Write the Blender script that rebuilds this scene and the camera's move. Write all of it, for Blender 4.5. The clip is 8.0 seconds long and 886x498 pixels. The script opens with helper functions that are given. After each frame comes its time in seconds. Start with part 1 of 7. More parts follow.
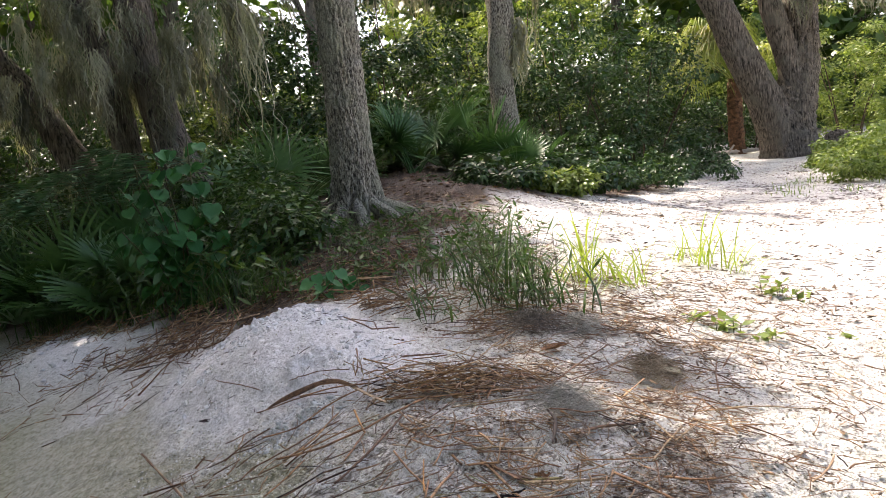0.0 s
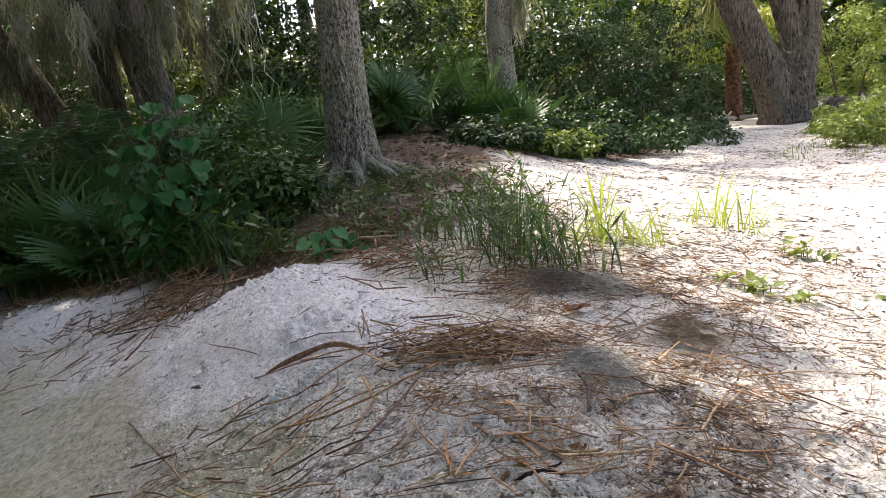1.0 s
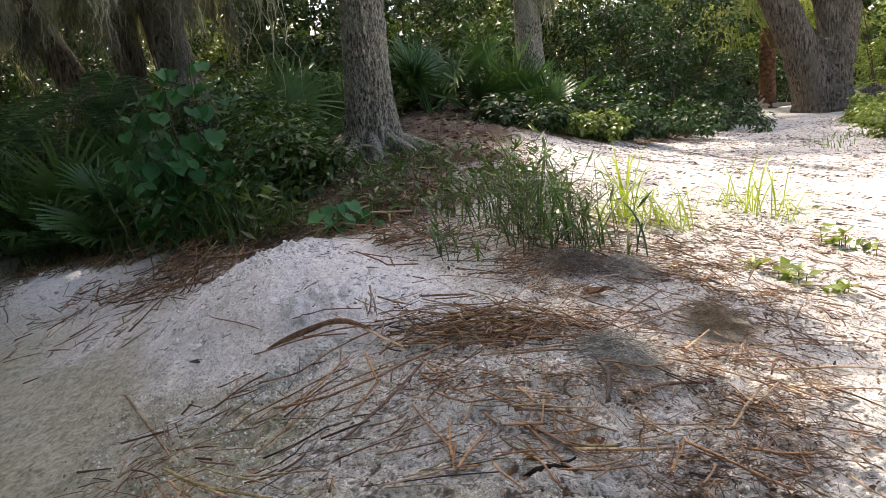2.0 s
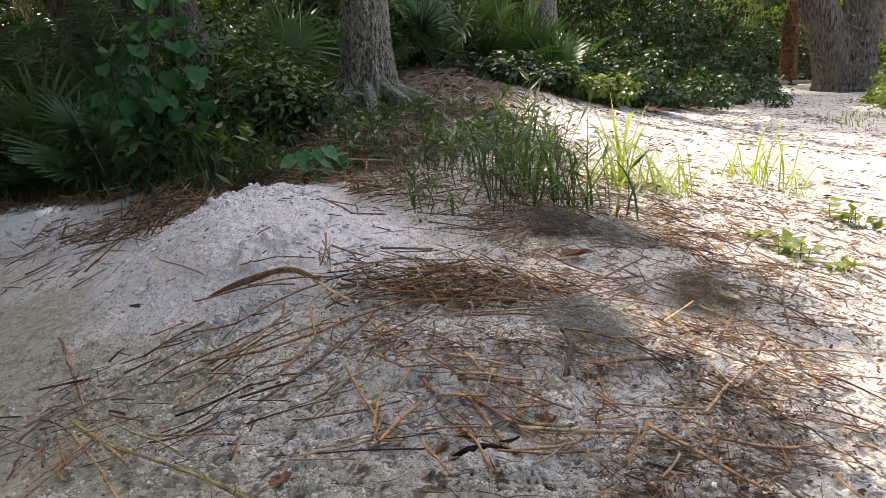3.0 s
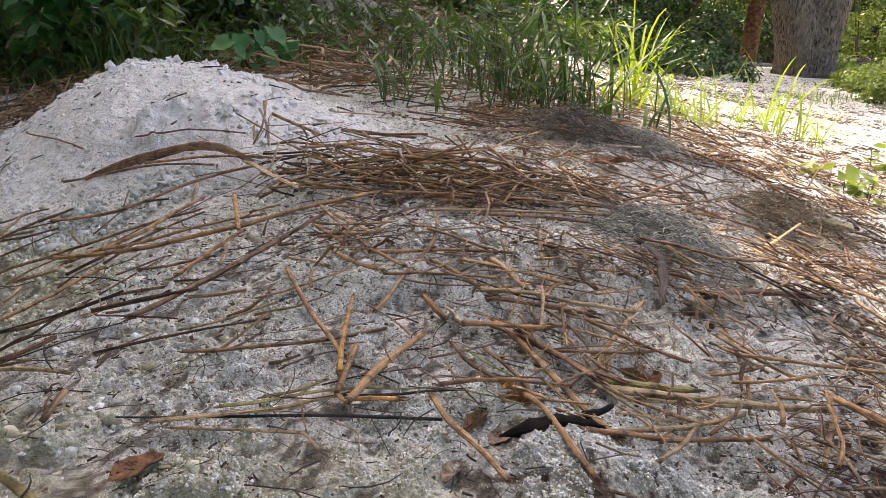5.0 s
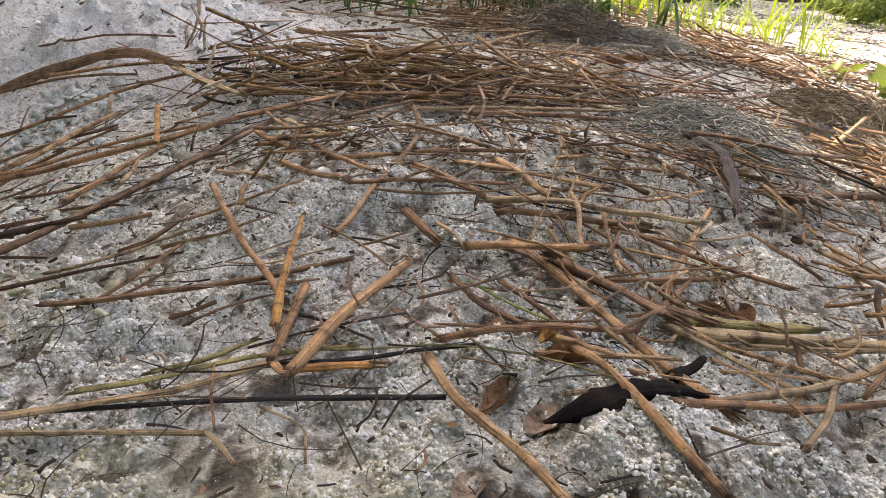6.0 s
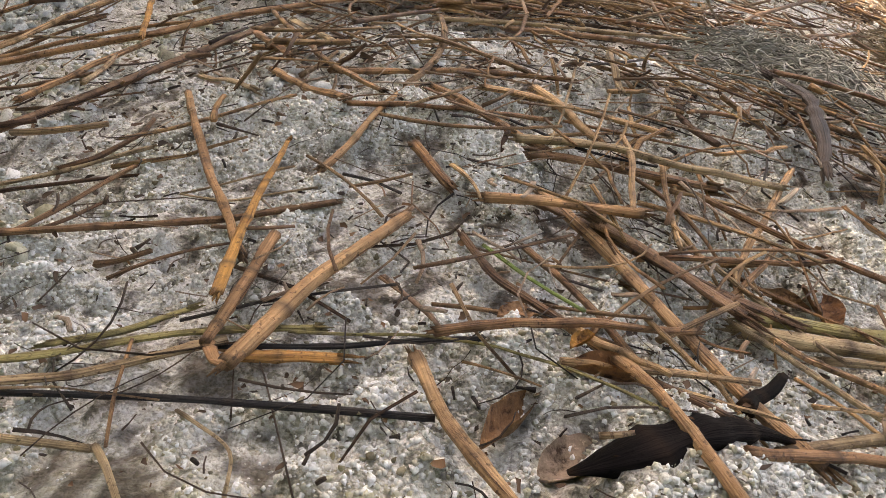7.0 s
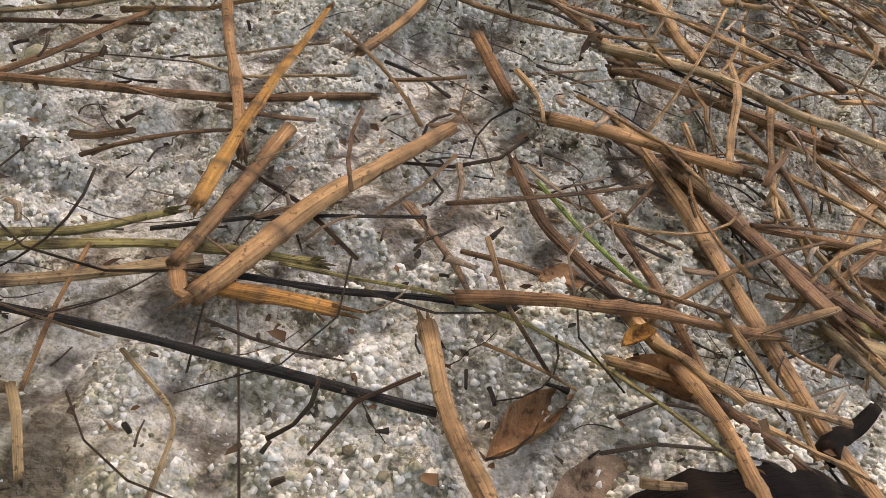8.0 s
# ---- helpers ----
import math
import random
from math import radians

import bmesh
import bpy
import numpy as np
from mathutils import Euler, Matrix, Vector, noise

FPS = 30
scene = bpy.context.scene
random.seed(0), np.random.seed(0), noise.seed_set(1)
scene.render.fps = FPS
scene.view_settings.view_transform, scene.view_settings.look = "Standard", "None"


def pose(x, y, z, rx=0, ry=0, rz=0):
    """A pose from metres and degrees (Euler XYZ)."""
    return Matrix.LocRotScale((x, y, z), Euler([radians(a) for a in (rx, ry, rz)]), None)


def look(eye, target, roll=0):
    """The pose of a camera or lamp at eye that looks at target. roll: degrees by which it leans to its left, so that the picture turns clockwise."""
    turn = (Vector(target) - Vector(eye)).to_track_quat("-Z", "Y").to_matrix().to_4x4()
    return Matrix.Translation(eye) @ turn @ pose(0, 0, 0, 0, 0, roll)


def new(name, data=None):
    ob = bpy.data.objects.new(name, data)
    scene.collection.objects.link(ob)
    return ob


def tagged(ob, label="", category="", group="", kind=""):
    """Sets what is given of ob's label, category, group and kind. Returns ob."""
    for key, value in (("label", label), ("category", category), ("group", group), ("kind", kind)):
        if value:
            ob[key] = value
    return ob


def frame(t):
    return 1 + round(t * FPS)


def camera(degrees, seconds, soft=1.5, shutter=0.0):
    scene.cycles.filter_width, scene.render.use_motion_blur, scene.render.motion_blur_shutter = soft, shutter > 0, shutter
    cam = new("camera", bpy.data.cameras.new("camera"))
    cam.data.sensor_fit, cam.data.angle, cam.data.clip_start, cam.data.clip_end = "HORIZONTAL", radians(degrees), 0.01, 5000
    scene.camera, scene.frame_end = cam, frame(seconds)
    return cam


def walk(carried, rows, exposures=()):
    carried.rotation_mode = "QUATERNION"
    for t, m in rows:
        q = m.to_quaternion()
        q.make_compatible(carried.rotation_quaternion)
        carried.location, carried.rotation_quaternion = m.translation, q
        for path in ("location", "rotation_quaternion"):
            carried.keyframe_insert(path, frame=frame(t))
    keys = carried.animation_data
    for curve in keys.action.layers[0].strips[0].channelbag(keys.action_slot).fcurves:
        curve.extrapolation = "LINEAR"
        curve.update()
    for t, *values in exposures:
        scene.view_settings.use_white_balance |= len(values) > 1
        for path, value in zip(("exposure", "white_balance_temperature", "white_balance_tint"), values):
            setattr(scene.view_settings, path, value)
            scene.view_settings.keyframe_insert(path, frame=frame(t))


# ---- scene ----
cam = camera(61.00, 8.0, 0.6)
ROWS = [
    (0.0, look((0.0552, -1.2821, 0.6949), (0.0457, -0.2939, 0.5417), -7.60)),
    (0.5, look((0.0231, -1.1637, 0.6440), (0.0205, -0.1802, 0.4633), -7.54)),
    (1.0, look((-0.0159, -1.1131, 0.6326), (-0.0161, -0.1323, 0.4376), -7.28)),
    (1.2, look((-0.0249, -1.0922, 0.6323), (-0.0264, -0.1121, 0.4340), -7.17)),
    (2.3, look((0.0364, -0.9641, 0.5709), (-0.0081, 0.0092, 0.3459), -5.41)),
    (2.5, look((0.0661, -0.9357, 0.5632), (0.0196, 0.0352, 0.3283), -4.80)),
    (3.0, look((0.0911, -0.8398, 0.5118), (0.0460, 0.1250, 0.2527), -2.99)),
    (3.5, look((0.0307, -0.7139, 0.4646), (0.0055, 0.2453, 0.1831), -0.93)),
    (4.0, look((0.0013, -0.6585, 0.4273), (0.0097, 0.2964, 0.1305), 1.42)),
    (4.2, look((0.0008, -0.6184, 0.3916), (0.0238, 0.3346, 0.0894), 2.30)),
    (5.3, look((-0.0105, -0.3430, 0.2365), (0.0358, 0.6092, -0.0653), 2.13)),
    (5.5, look((-0.0135, -0.3082, 0.2180), (0.0379, 0.6394, -0.0971), 1.40)),
    (6.0, look((-0.0037, -0.2363, 0.1822), (0.0633, 0.6907, -0.1868), 0.95)),
    (6.5, look((-0.0011, -0.1878, 0.1659), (0.0593, 0.7221, -0.2446), 2.20)),
    (7.0, look((0.0077, -0.1544, 0.1624), (0.0437, 0.7301, -0.3028), 4.81)),
    (7.5, look((0.0116, -0.1247, 0.1545), (0.0277, 0.7211, -0.3788), 9.03)),
    (8.0, look((0.0093, -0.1018, 0.1535), (0.0096, 0.6886, -0.4591), 12.82)),
]
walk(cam, ROWS, [(0.0, 2.79, 7350, 17), (2.5, 2.60, 7550, 18), (4.2, 2.84, 7700, 18), (5.5, 2.98, 8100, 17), (6.5, 3.01, 8800, 16), (8.0, 3.08, 9600, 16)])

# ---- world and sun ----
TO_SUN = Vector((-0.36, 0.50, 0.90)).normalized()
SLANT = (TO_SUN.x / TO_SUN.z, TO_SUN.y / TO_SUN.z)
world = bpy.data.worlds.new("sky")
scene.world = world
world.use_nodes = True
wn = world.node_tree
sky = wn.nodes.new("ShaderNodeTexSky")
sky.sky_type, sky.sun_disc = "NISHITA", False
sky.air_density, sky.dust_density, sky.ozone_density = 0.7, 3.0, 0.4
sky.sun_elevation = math.asin(TO_SUN.z)
sky.sun_rotation = math.atan2(TO_SUN.x, TO_SUN.y)
wn.links.new(sky.outputs[0], wn.nodes["Background"].inputs[0])
wn.nodes["Background"].inputs[1].default_value = 0.10
sun = new("sun", bpy.data.lights.new("sun", "SUN"))
sun.data.energy, sun.data.angle, sun.data.color = 1.08, radians(0.6), (1.0, 0.97, 0.92)
sun.matrix_world = look(TO_SUN * 30, (0, 0, 0))

# ---- materials ----


def nodes_of(name):
    m = bpy.data.materials.new(name)
    m.use_nodes = True
    return m, m.node_tree.nodes, m.node_tree.links, m.node_tree.nodes["Principled BSDF"]


def ramp(nt, stops):
    r = nt.new("ShaderNodeValToRGB")
    els = r.color_ramp.elements
    while len(els) < len(stops):
        els.new(0.5)
    for e, (p, c) in zip(els, stops):
        e.position, e.color = p, (*c, 1) if len(c) == 3 else c
    return r


def noise_node(nt, ln, coord, scale, detail=4.0, stretch=(1, 1, 1), rough=0.55):
    mp = nt.new("ShaderNodeMapping")
    mp.inputs["Scale"].default_value = stretch
    n = nt.new("ShaderNodeTexNoise")
    n.inputs["Scale"].default_value, n.inputs["Detail"].default_value = scale, detail
    n.inputs["Roughness"].default_value = rough
    ln.new(coord, mp.inputs[0])
    ln.new(mp.outputs[0], n.inputs["Vector"])
    return n.outputs["Fac"]


def mixed(nt, ln, kind, fac, a, b):
    n = nt.new("ShaderNodeMix")
    n.data_type, n.blend_type = "RGBA", kind
    for sock, v in ((n.inputs[0], fac), (n.inputs[6], a), (n.inputs[7], b)):
        if isinstance(v, (int, float)):
            sock.default_value = v
        elif isinstance(v, tuple):
            sock.default_value = (*v, 1)
        else:
            ln.new(v, sock)
    return n.outputs[2]


def bumped(nt, ln, bsdf, height, strength, distance):
    b = nt.new("ShaderNodeBump")
    b.inputs["Strength"].default_value, b.inputs["Distance"].default_value = strength, distance
    ln.new(height, b.inputs["Height"])
    ln.new(b.outputs[0], bsdf.inputs["Normal"])


def sand_material():
    m, nt, ln, bs = nodes_of("white quartz sand")
    co = nt.new("ShaderNodeTexCoord").outputs["Object"]
    big = noise_node(nt, ln, co, 7.0, 5.0)
    mid = noise_node(nt, ln, co, 55.0, 4.0)
    fine = noise_node(nt, ln, co, 650.0, 4.0, rough=0.7)
    cell = nt.new("ShaderNodeTexVoronoi")
    cell.feature, cell.inputs["Scale"].default_value = "F1", 420.0
    warp = nt.new("ShaderNodeVectorMath")
    warp.operation = "MULTIPLY_ADD"
    wob = nt.new("ShaderNodeTexNoise")
    wob.inputs["Scale"].default_value, wob.inputs["Detail"].default_value = 420.0, 3.0
    ln.new(co, wob.inputs["Vector"])
    ln.new(wob.outputs["Color"], warp.inputs[0])
    warp.inputs[1].default_value = (0.0022, 0.0022, 0.0022)
    ln.new(co, warp.inputs[2])
    ln.new(warp.outputs[0], cell.inputs["Vector"])
    c1 = ramp(nt, [(0.28, (0.68, 0.665, 0.585)), (0.46, (0.87, 0.865, 0.835))])
    ln.new(big, c1.inputs[0])
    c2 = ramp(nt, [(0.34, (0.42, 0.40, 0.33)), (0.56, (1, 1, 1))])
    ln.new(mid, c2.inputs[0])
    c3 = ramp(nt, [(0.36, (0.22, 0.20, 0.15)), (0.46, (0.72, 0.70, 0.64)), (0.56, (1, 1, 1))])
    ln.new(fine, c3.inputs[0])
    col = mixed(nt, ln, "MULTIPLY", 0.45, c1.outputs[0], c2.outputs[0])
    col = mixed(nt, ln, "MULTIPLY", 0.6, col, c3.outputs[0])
    # Dark blotches: shade in the gaps between crumbs, and organic bits, as colour.
    dark_gaps = ramp(nt, [(0.375, (0.06, 0.05, 0.03)), (0.425, (0.58, 0.55, 0.45)), (0.465, (1, 1, 1))])
    ln.new(noise_node(nt, ln, co, 130.0, 5.0, rough=0.65), dark_gaps.inputs[0])
    col = mixed(nt, ln, "MULTIPLY", 0.7, col, dark_gaps.outputs[0])
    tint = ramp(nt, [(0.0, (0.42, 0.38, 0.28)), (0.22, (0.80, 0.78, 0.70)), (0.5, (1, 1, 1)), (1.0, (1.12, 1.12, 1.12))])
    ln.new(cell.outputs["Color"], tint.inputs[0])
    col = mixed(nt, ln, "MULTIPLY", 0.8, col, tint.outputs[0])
    dug = nt.new("ShaderNodeAttribute")
    dug.attribute_name = "dug"
    clean = mixed(nt, ln, "MULTIPLY", 0.35, (0.87, 0.86, 0.845), c2.outputs[0])
    clean = mixed(nt, ln, "MULTIPLY", 0.4, clean, c3.outputs[0])
    # The heap takes the same blotches for the shadows of its small crumbs.
    clean = mixed(nt, ln, "MULTIPLY", 0.4, clean, dark_gaps.outputs[0])
    col = mixed(nt, ln, "MIX", dug.outputs["Fac"], col, clean)
    damp = nt.new("ShaderNodeAttribute")
    damp.attribute_name = "damp"
    wet = ramp(nt, [(0.35, (0.27, 0.26, 0.17)), (0.5, (0.42, 0.40, 0.275)), (0.65, (0.50, 0.485, 0.36))])
    ln.new(mid, wet.inputs[0])
    col = mixed(nt, ln, "MIX", damp.outputs["Fac"], col, wet.outputs[0])
    lit = nt.new("ShaderNodeAttribute")
    lit.attribute_name = "litter"
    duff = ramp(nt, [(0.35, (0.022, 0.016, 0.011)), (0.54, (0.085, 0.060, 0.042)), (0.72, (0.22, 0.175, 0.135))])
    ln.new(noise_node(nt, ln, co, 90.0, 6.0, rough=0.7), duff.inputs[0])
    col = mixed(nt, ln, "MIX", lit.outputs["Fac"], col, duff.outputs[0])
    ln.new(col, bs.inputs["Base Color"])
    bs.inputs["Roughness"].default_value = 0.95
    bs.inputs["Specular IOR Level"].default_value = 0.25
    high = nt.new("ShaderNodeMath")
    high.operation, high.inputs[1].default_value = "MULTIPLY_ADD", -0.9
    ln.new(cell.outputs["Distance"], high.inputs[0])
    ln.new(fine, high.inputs[2])
    clot = nt.new("ShaderNodeMath")
    clot.operation, clot.inputs[1].default_value = "MULTIPLY_ADD", 3.0
    ln.new(noise_node(nt, ln, co, 120.0, 5.0, rough=0.6), clot.inputs[0])
    ln.new(high.outputs[0], clot.inputs[2])
    bumped(nt, ln, bs, clot.outputs[0], 0.85, 0.0026)
    return m


def crumb_material(name, tones):
    m, nt, ln, bs = nodes_of(name)
    geo = nt.new("ShaderNodeNewGeometry")
    c = ramp(nt, tones)
    ln.new(geo.outputs["Random Per Island"], c.inputs[0])
    co = nt.new("ShaderNodeTexCoord").outputs["Object"]
    f = noise_node(nt, ln, co, 900.0, 3.0)
    c2 = ramp(nt, [(0.36, (0.6, 0.58, 0.52)), (0.52, (1, 1, 1))])
    ln.new(f, c2.inputs[0])
    ln.new(mixed(nt, ln, "MULTIPLY", 0.7, c.outputs[0], c2.outputs[0]), bs.inputs["Base Color"])
    bs.inputs["Roughness"].default_value = 0.9
    bs.inputs["Specular IOR Level"].default_value = 0.3
    bumped(nt, ln, bs, f, 0.6, 0.0006)
    return m


def stalk_material(name, tones, island=True, streak=0.95):
    """Dry stem: long fibres from the UV, a tone of its own for every piece."""
    m, nt, ln, bs = nodes_of(name)
    uv = nt.new("ShaderNodeTexCoord").outputs["UV"]
    if island:
        rnd = nt.new("ShaderNodeNewGeometry").outputs["Random Per Island"]
    else:
        rnd = nt.new("ShaderNodeObjectInfo").outputs["Random"]
    n = len(tones)
    tone = ramp(nt, [(i / max(1, n - 1), c) for i, c in enumerate(tones)])
    ln.new(rnd, tone.inputs[0])
    co = nt.new("ShaderNodeTexCoord").outputs["Object"]
    fib = noise_node(nt, ln, uv, 3.0, 5.0, stretch=(4.0, 0.45, 1.0), rough=0.68)
    fr = ramp(nt, [(0.36, (0.10, 0.06, 0.045)), (0.43, (0.66, 0.61, 0.56)), (0.58, (1.0, 1.0, 0.98)), (0.74, (1.45, 1.4, 1.3))])
    ln.new(fib, fr.inputs[0])
    blotch = ramp(nt, [(0.36, (0.20, 0.15, 0.125)), (0.48, (0.80, 0.76, 0.72)), (0.56, (1.0, 0.98, 0.95)), (0.66, (1.4, 1.38, 1.32))])
    ln.new(noise_node(nt, ln, co, 55.0, 5.0, rough=0.7), blotch.inputs[0])
    speck = ramp(nt, [(0.33, (0.16, 0.12, 0.10)), (0.41, (1, 1, 1)), (0.66, (1, 1, 1)), (0.72, (1.7, 1.7, 1.65))])
    ln.new(noise_node(nt, ln, co, 520.0, 3.0, rough=0.6), speck.inputs[0])
    col = mixed(nt, ln, "MULTIPLY", streak, tone.outputs[0], fr.outputs[0])
    col = mixed(nt, ln, "MULTIPLY", 0.9 * streak, col, blotch.outputs[0])
    col = mixed(nt, ln, "MULTIPLY", 0.75, col, speck.outputs[0])
    knot = nt.new("ShaderNodeAttribute")
    knot.attribute_name = "knot"
    col = mixed(nt, ln, "MIX", knot.outputs["Fac"], col, (0.045, 0.026, 0.016))
    ln.new(col, bs.inputs["Base Color"])
    bs.inputs["Roughness"].default_value = 0.55
    bs.inputs["Specular IOR Level"].default_value = 0.35
    bumped(nt, ln, bs, fib, 1.0, 0.0014)
    return m


def leaf_material(name, tones, through_light=0.35, rough=0.42, island=True, mottle=30.0):
    m, nt, ln, bs = nodes_of(name)
    if island:
        rnd = nt.new("ShaderNodeNewGeometry").outputs["Random Per Island"]
    else:
        rnd = nt.new("ShaderNodeObjectInfo").outputs["Random"]
    n = len(tones)
    tone = ramp(nt, [(i / max(1, n - 1), c) for i, c in enumerate(tones)])
    ln.new(rnd, tone.inputs[0])
    co = nt.new("ShaderNodeTexCoord").outputs["Object"]
    mot = ramp(nt, [(0.3, (0.72, 0.75, 0.65)), (0.65, (1.1, 1.08, 1.0))])
    ln.new(noise_node(nt, ln, co, mottle, 4.0), mot.inputs[0])
    col = mixed(nt, ln, "MULTIPLY", 0.8, tone.outputs[0], mot.outputs[0])
    if mottle > 100:
        dry = ramp(nt, [(0.36, (0.22, 0.17, 0.14)), (0.48, (0.85, 0.82, 0.8)), (0.60, (1.1, 1.08, 1.05)), (0.68, (2.0, 2.0, 2.0))])
        ln.new(noise_node(nt, ln, co, mottle * 0.7, 6.0, rough=0.7), dry.inputs[0])
        col = mixed(nt, ln, "MULTIPLY", 0.95, col, dry.outputs[0])
        bumped(nt, ln, bs, dry.outputs[0], 0.7, 0.001)
    ln.new(col, bs.inputs["Base Color"])
    bs.inputs["Roughness"].default_value = rough
    bs.inputs["Specular IOR Level"].default_value = 0.32
    tr = nt.new("ShaderNodeBsdfTranslucent")
    warm = mixed(nt, ln, "MULTIPLY", 1.0, col, (1.5, 1.5, 0.6))
    ln.new(warm, tr.inputs["Color"])
    mx = nt.new("ShaderNodeMixShader")
    mx.inputs[0].default_value = through_light
    ln.new(bs.outputs[0], mx.inputs[1])
    ln.new(tr.outputs[0], mx.inputs[2])
    ln.new(mx.outputs[0], nt["Material Output"].inputs["Surface"])
    return m


def bark_material(name, dark, light, patch, stretch=(34.0, 34.0, 7.0), bump=0.012, edge=0.14):
    m, nt, ln, bs = nodes_of(name)
    co = nt.new("ShaderNodeTexCoord").outputs["Object"]
    rid = noise_node(nt, ln, co, 1.0, 6.0, stretch=stretch, rough=0.65)
    c = ramp(nt, [(0.50 - edge, dark), (0.50, tuple(0.5 * (a + b) for a, b in zip(dark, light))), (0.50 + edge, light)])
    ln.new(rid, c.inputs[0])
    lich = noise_node(nt, ln, co, 4.5, 5.0)
    lf = ramp(nt, [(0.48, (0, 0, 0)), (0.66, (0.75, 0.75, 0.75))])
    ln.new(lich, lf.inputs[0])
    col = mixed(nt, ln, "MIX", lf.outputs[0], c.outputs[0], patch)
    speck = noise_node(nt, ln, co, 120.0, 3.0)
    sr = ramp(nt, [(0.35, (0.6, 0.58, 0.55)), (0.6, (1.1, 1.1, 1.1))])
    ln.new(speck, sr.inputs[0])
    col = mixed(nt, ln, "MULTIPLY", 0.7, col, sr.outputs[0])
    ln.new(col, bs.inputs["Base Color"])
    bs.inputs["Roughness"].default_value = 0.92
    bs.inputs["Specular IOR Level"].default_value = 0.2
    bumped(nt, ln, bs, rid, 0.9, bump)
    return m


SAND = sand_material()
CRUMB = crumb_material("sand crumb", [(0.0, (0.16, 0.13, 0.08)), (0.06, (0.40, 0.385, 0.29)), (0.20, (0.64, 0.635, 0.56)), (0.5, (0.79, 0.795, 0.76)), (0.97, (0.86, 0.87, 0.85)), (1.0, (0.28, 0.26, 0.19))])
OLIVE = crumb_material("half-damp crumb", [(0.0, (0.24, 0.21, 0.12)), (0.3, (0.44, 0.42, 0.29)), (0.8, (0.60, 0.585, 0.45)), (1.0, (0.74, 0.73, 0.62))])
DAMP_CLOD = crumb_material("damp sand clod", [(0.0, (0.38, 0.40, 0.36)), (0.5, (0.56, 0.585, 0.555)), (1.0, (0.68, 0.70, 0.68))])
CLOD = crumb_material("dug sand clod", [(0.0, (0.52, 0.51, 0.47)), (0.3, (0.68, 0.68, 0.66)), (1.0, (0.80, 0.81, 0.81))])
STRAW = stalk_material("dry straw", [(0.10, 0.048, 0.024), (0.31, 0.170, 0.078), (0.48, 0.310, 0.165), (0.15, 0.075, 0.036), (0.60, 0.440, 0.275), (0.23, 0.125, 0.062), (0.035, 0.019, 0.013)])
STRAW_GOLD = stalk_material("golden straw", [(0.26, 0.135, 0.058), (0.52, 0.310, 0.140), (0.66, 0.460, 0.255), (0.15, 0.075, 0.034), (0.56, 0.370, 0.185), (0.36, 0.200, 0.090)])
# Paler copy of the straw: sun glare put into the colour; pale chips too.
STRAW_PALE = stalk_material("pale glare and chip straw", [(0.26, 0.14, 0.075), (0.50, 0.37, 0.25), (0.62, 0.53, 0.43), (0.32, 0.19, 0.11), (0.55, 0.44, 0.33), (0.10, 0.055, 0.035)], streak=0.7)
REED = stalk_material("dry reed", [(0.54, 0.325, 0.165), (0.38, 0.205, 0.100), (0.64, 0.43, 0.235)], island=False)
REED_DARK = stalk_material("weathered reed", [(0.32, 0.185, 0.100), (0.21, 0.120, 0.068)], island=False)
REED_ORANGE = stalk_material("orange split straw", [(0.62, 0.33, 0.10), (0.55, 0.28, 0.09)], island=False, streak=0.8)
REED_PALE = stalk_material("pale straw", [(0.52, 0.40, 0.24), (0.46, 0.34, 0.20)], island=False, streak=0.8)
REED_GREEN = stalk_material("yellow-green straw", [(0.44, 0.37, 0.15), (0.36, 0.33, 0.14)], island=False, streak=0.85)
REED_FRESH = stalk_material("fresh green stem", [(0.30, 0.42, 0.10), (0.26, 0.38, 0.10)], island=False, streak=0.3)
BLACK_STEM = stalk_material("blackened stem", [(0.022, 0.022, 0.026), (0.03, 0.028, 0.03)], island=False)
BARK_SCRAP = stalk_material("curled bark", [(0.055, 0.036, 0.026), (0.08, 0.05, 0.034)], island=False)
ROTTEN = stalk_material("rotten black wood", [(0.008, 0.006, 0.006), (0.012, 0.009, 0.008)], island=False, streak=0.6)
ROTTEN.node_tree.nodes["Principled BSDF"].inputs["Roughness"].default_value = 0.9
ROTTEN.node_tree.nodes["Principled BSDF"].inputs["Specular IOR Level"].default_value = 0.12
DEBRIS = stalk_material("dark debris", [(0.03, 0.022, 0.018), (0.07, 0.045, 0.03), (0.15, 0.10, 0.065), (0.04, 0.03, 0.025)])
DRY_LEAF = leaf_material("dry brown leaf", [(0.20, 0.09, 0.045), (0.30, 0.15, 0.075), (0.36, 0.22, 0.13)], 0.15, 0.6, False, 300.0)
SCRAP = leaf_material("rotted scraps", [(0.018, 0.012, 0.009), (0.05, 0.03, 0.02), (0.14, 0.075, 0.042), (0.03, 0.02, 0.015), (0.24, 0.13, 0.07)], 0.05, 0.7)
LITTER = leaf_material("fallen leaves", [(0.041, 0.022, 0.014), (0.102, 0.054, 0.031), (0.190, 0.122, 0.074), (0.068, 0.038, 0.025), (0.245, 0.179, 0.124)], 0.1, 0.6)
OAK_LEAF = leaf_material("oak foliage", [(0.036, 0.075, 0.021), (0.062, 0.120, 0.031), (0.094, 0.150, 0.042), (0.052, 0.100, 0.031)], 0.3, 0.45)
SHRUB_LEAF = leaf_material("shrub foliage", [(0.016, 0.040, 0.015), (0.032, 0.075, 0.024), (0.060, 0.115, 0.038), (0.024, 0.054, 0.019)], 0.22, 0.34)
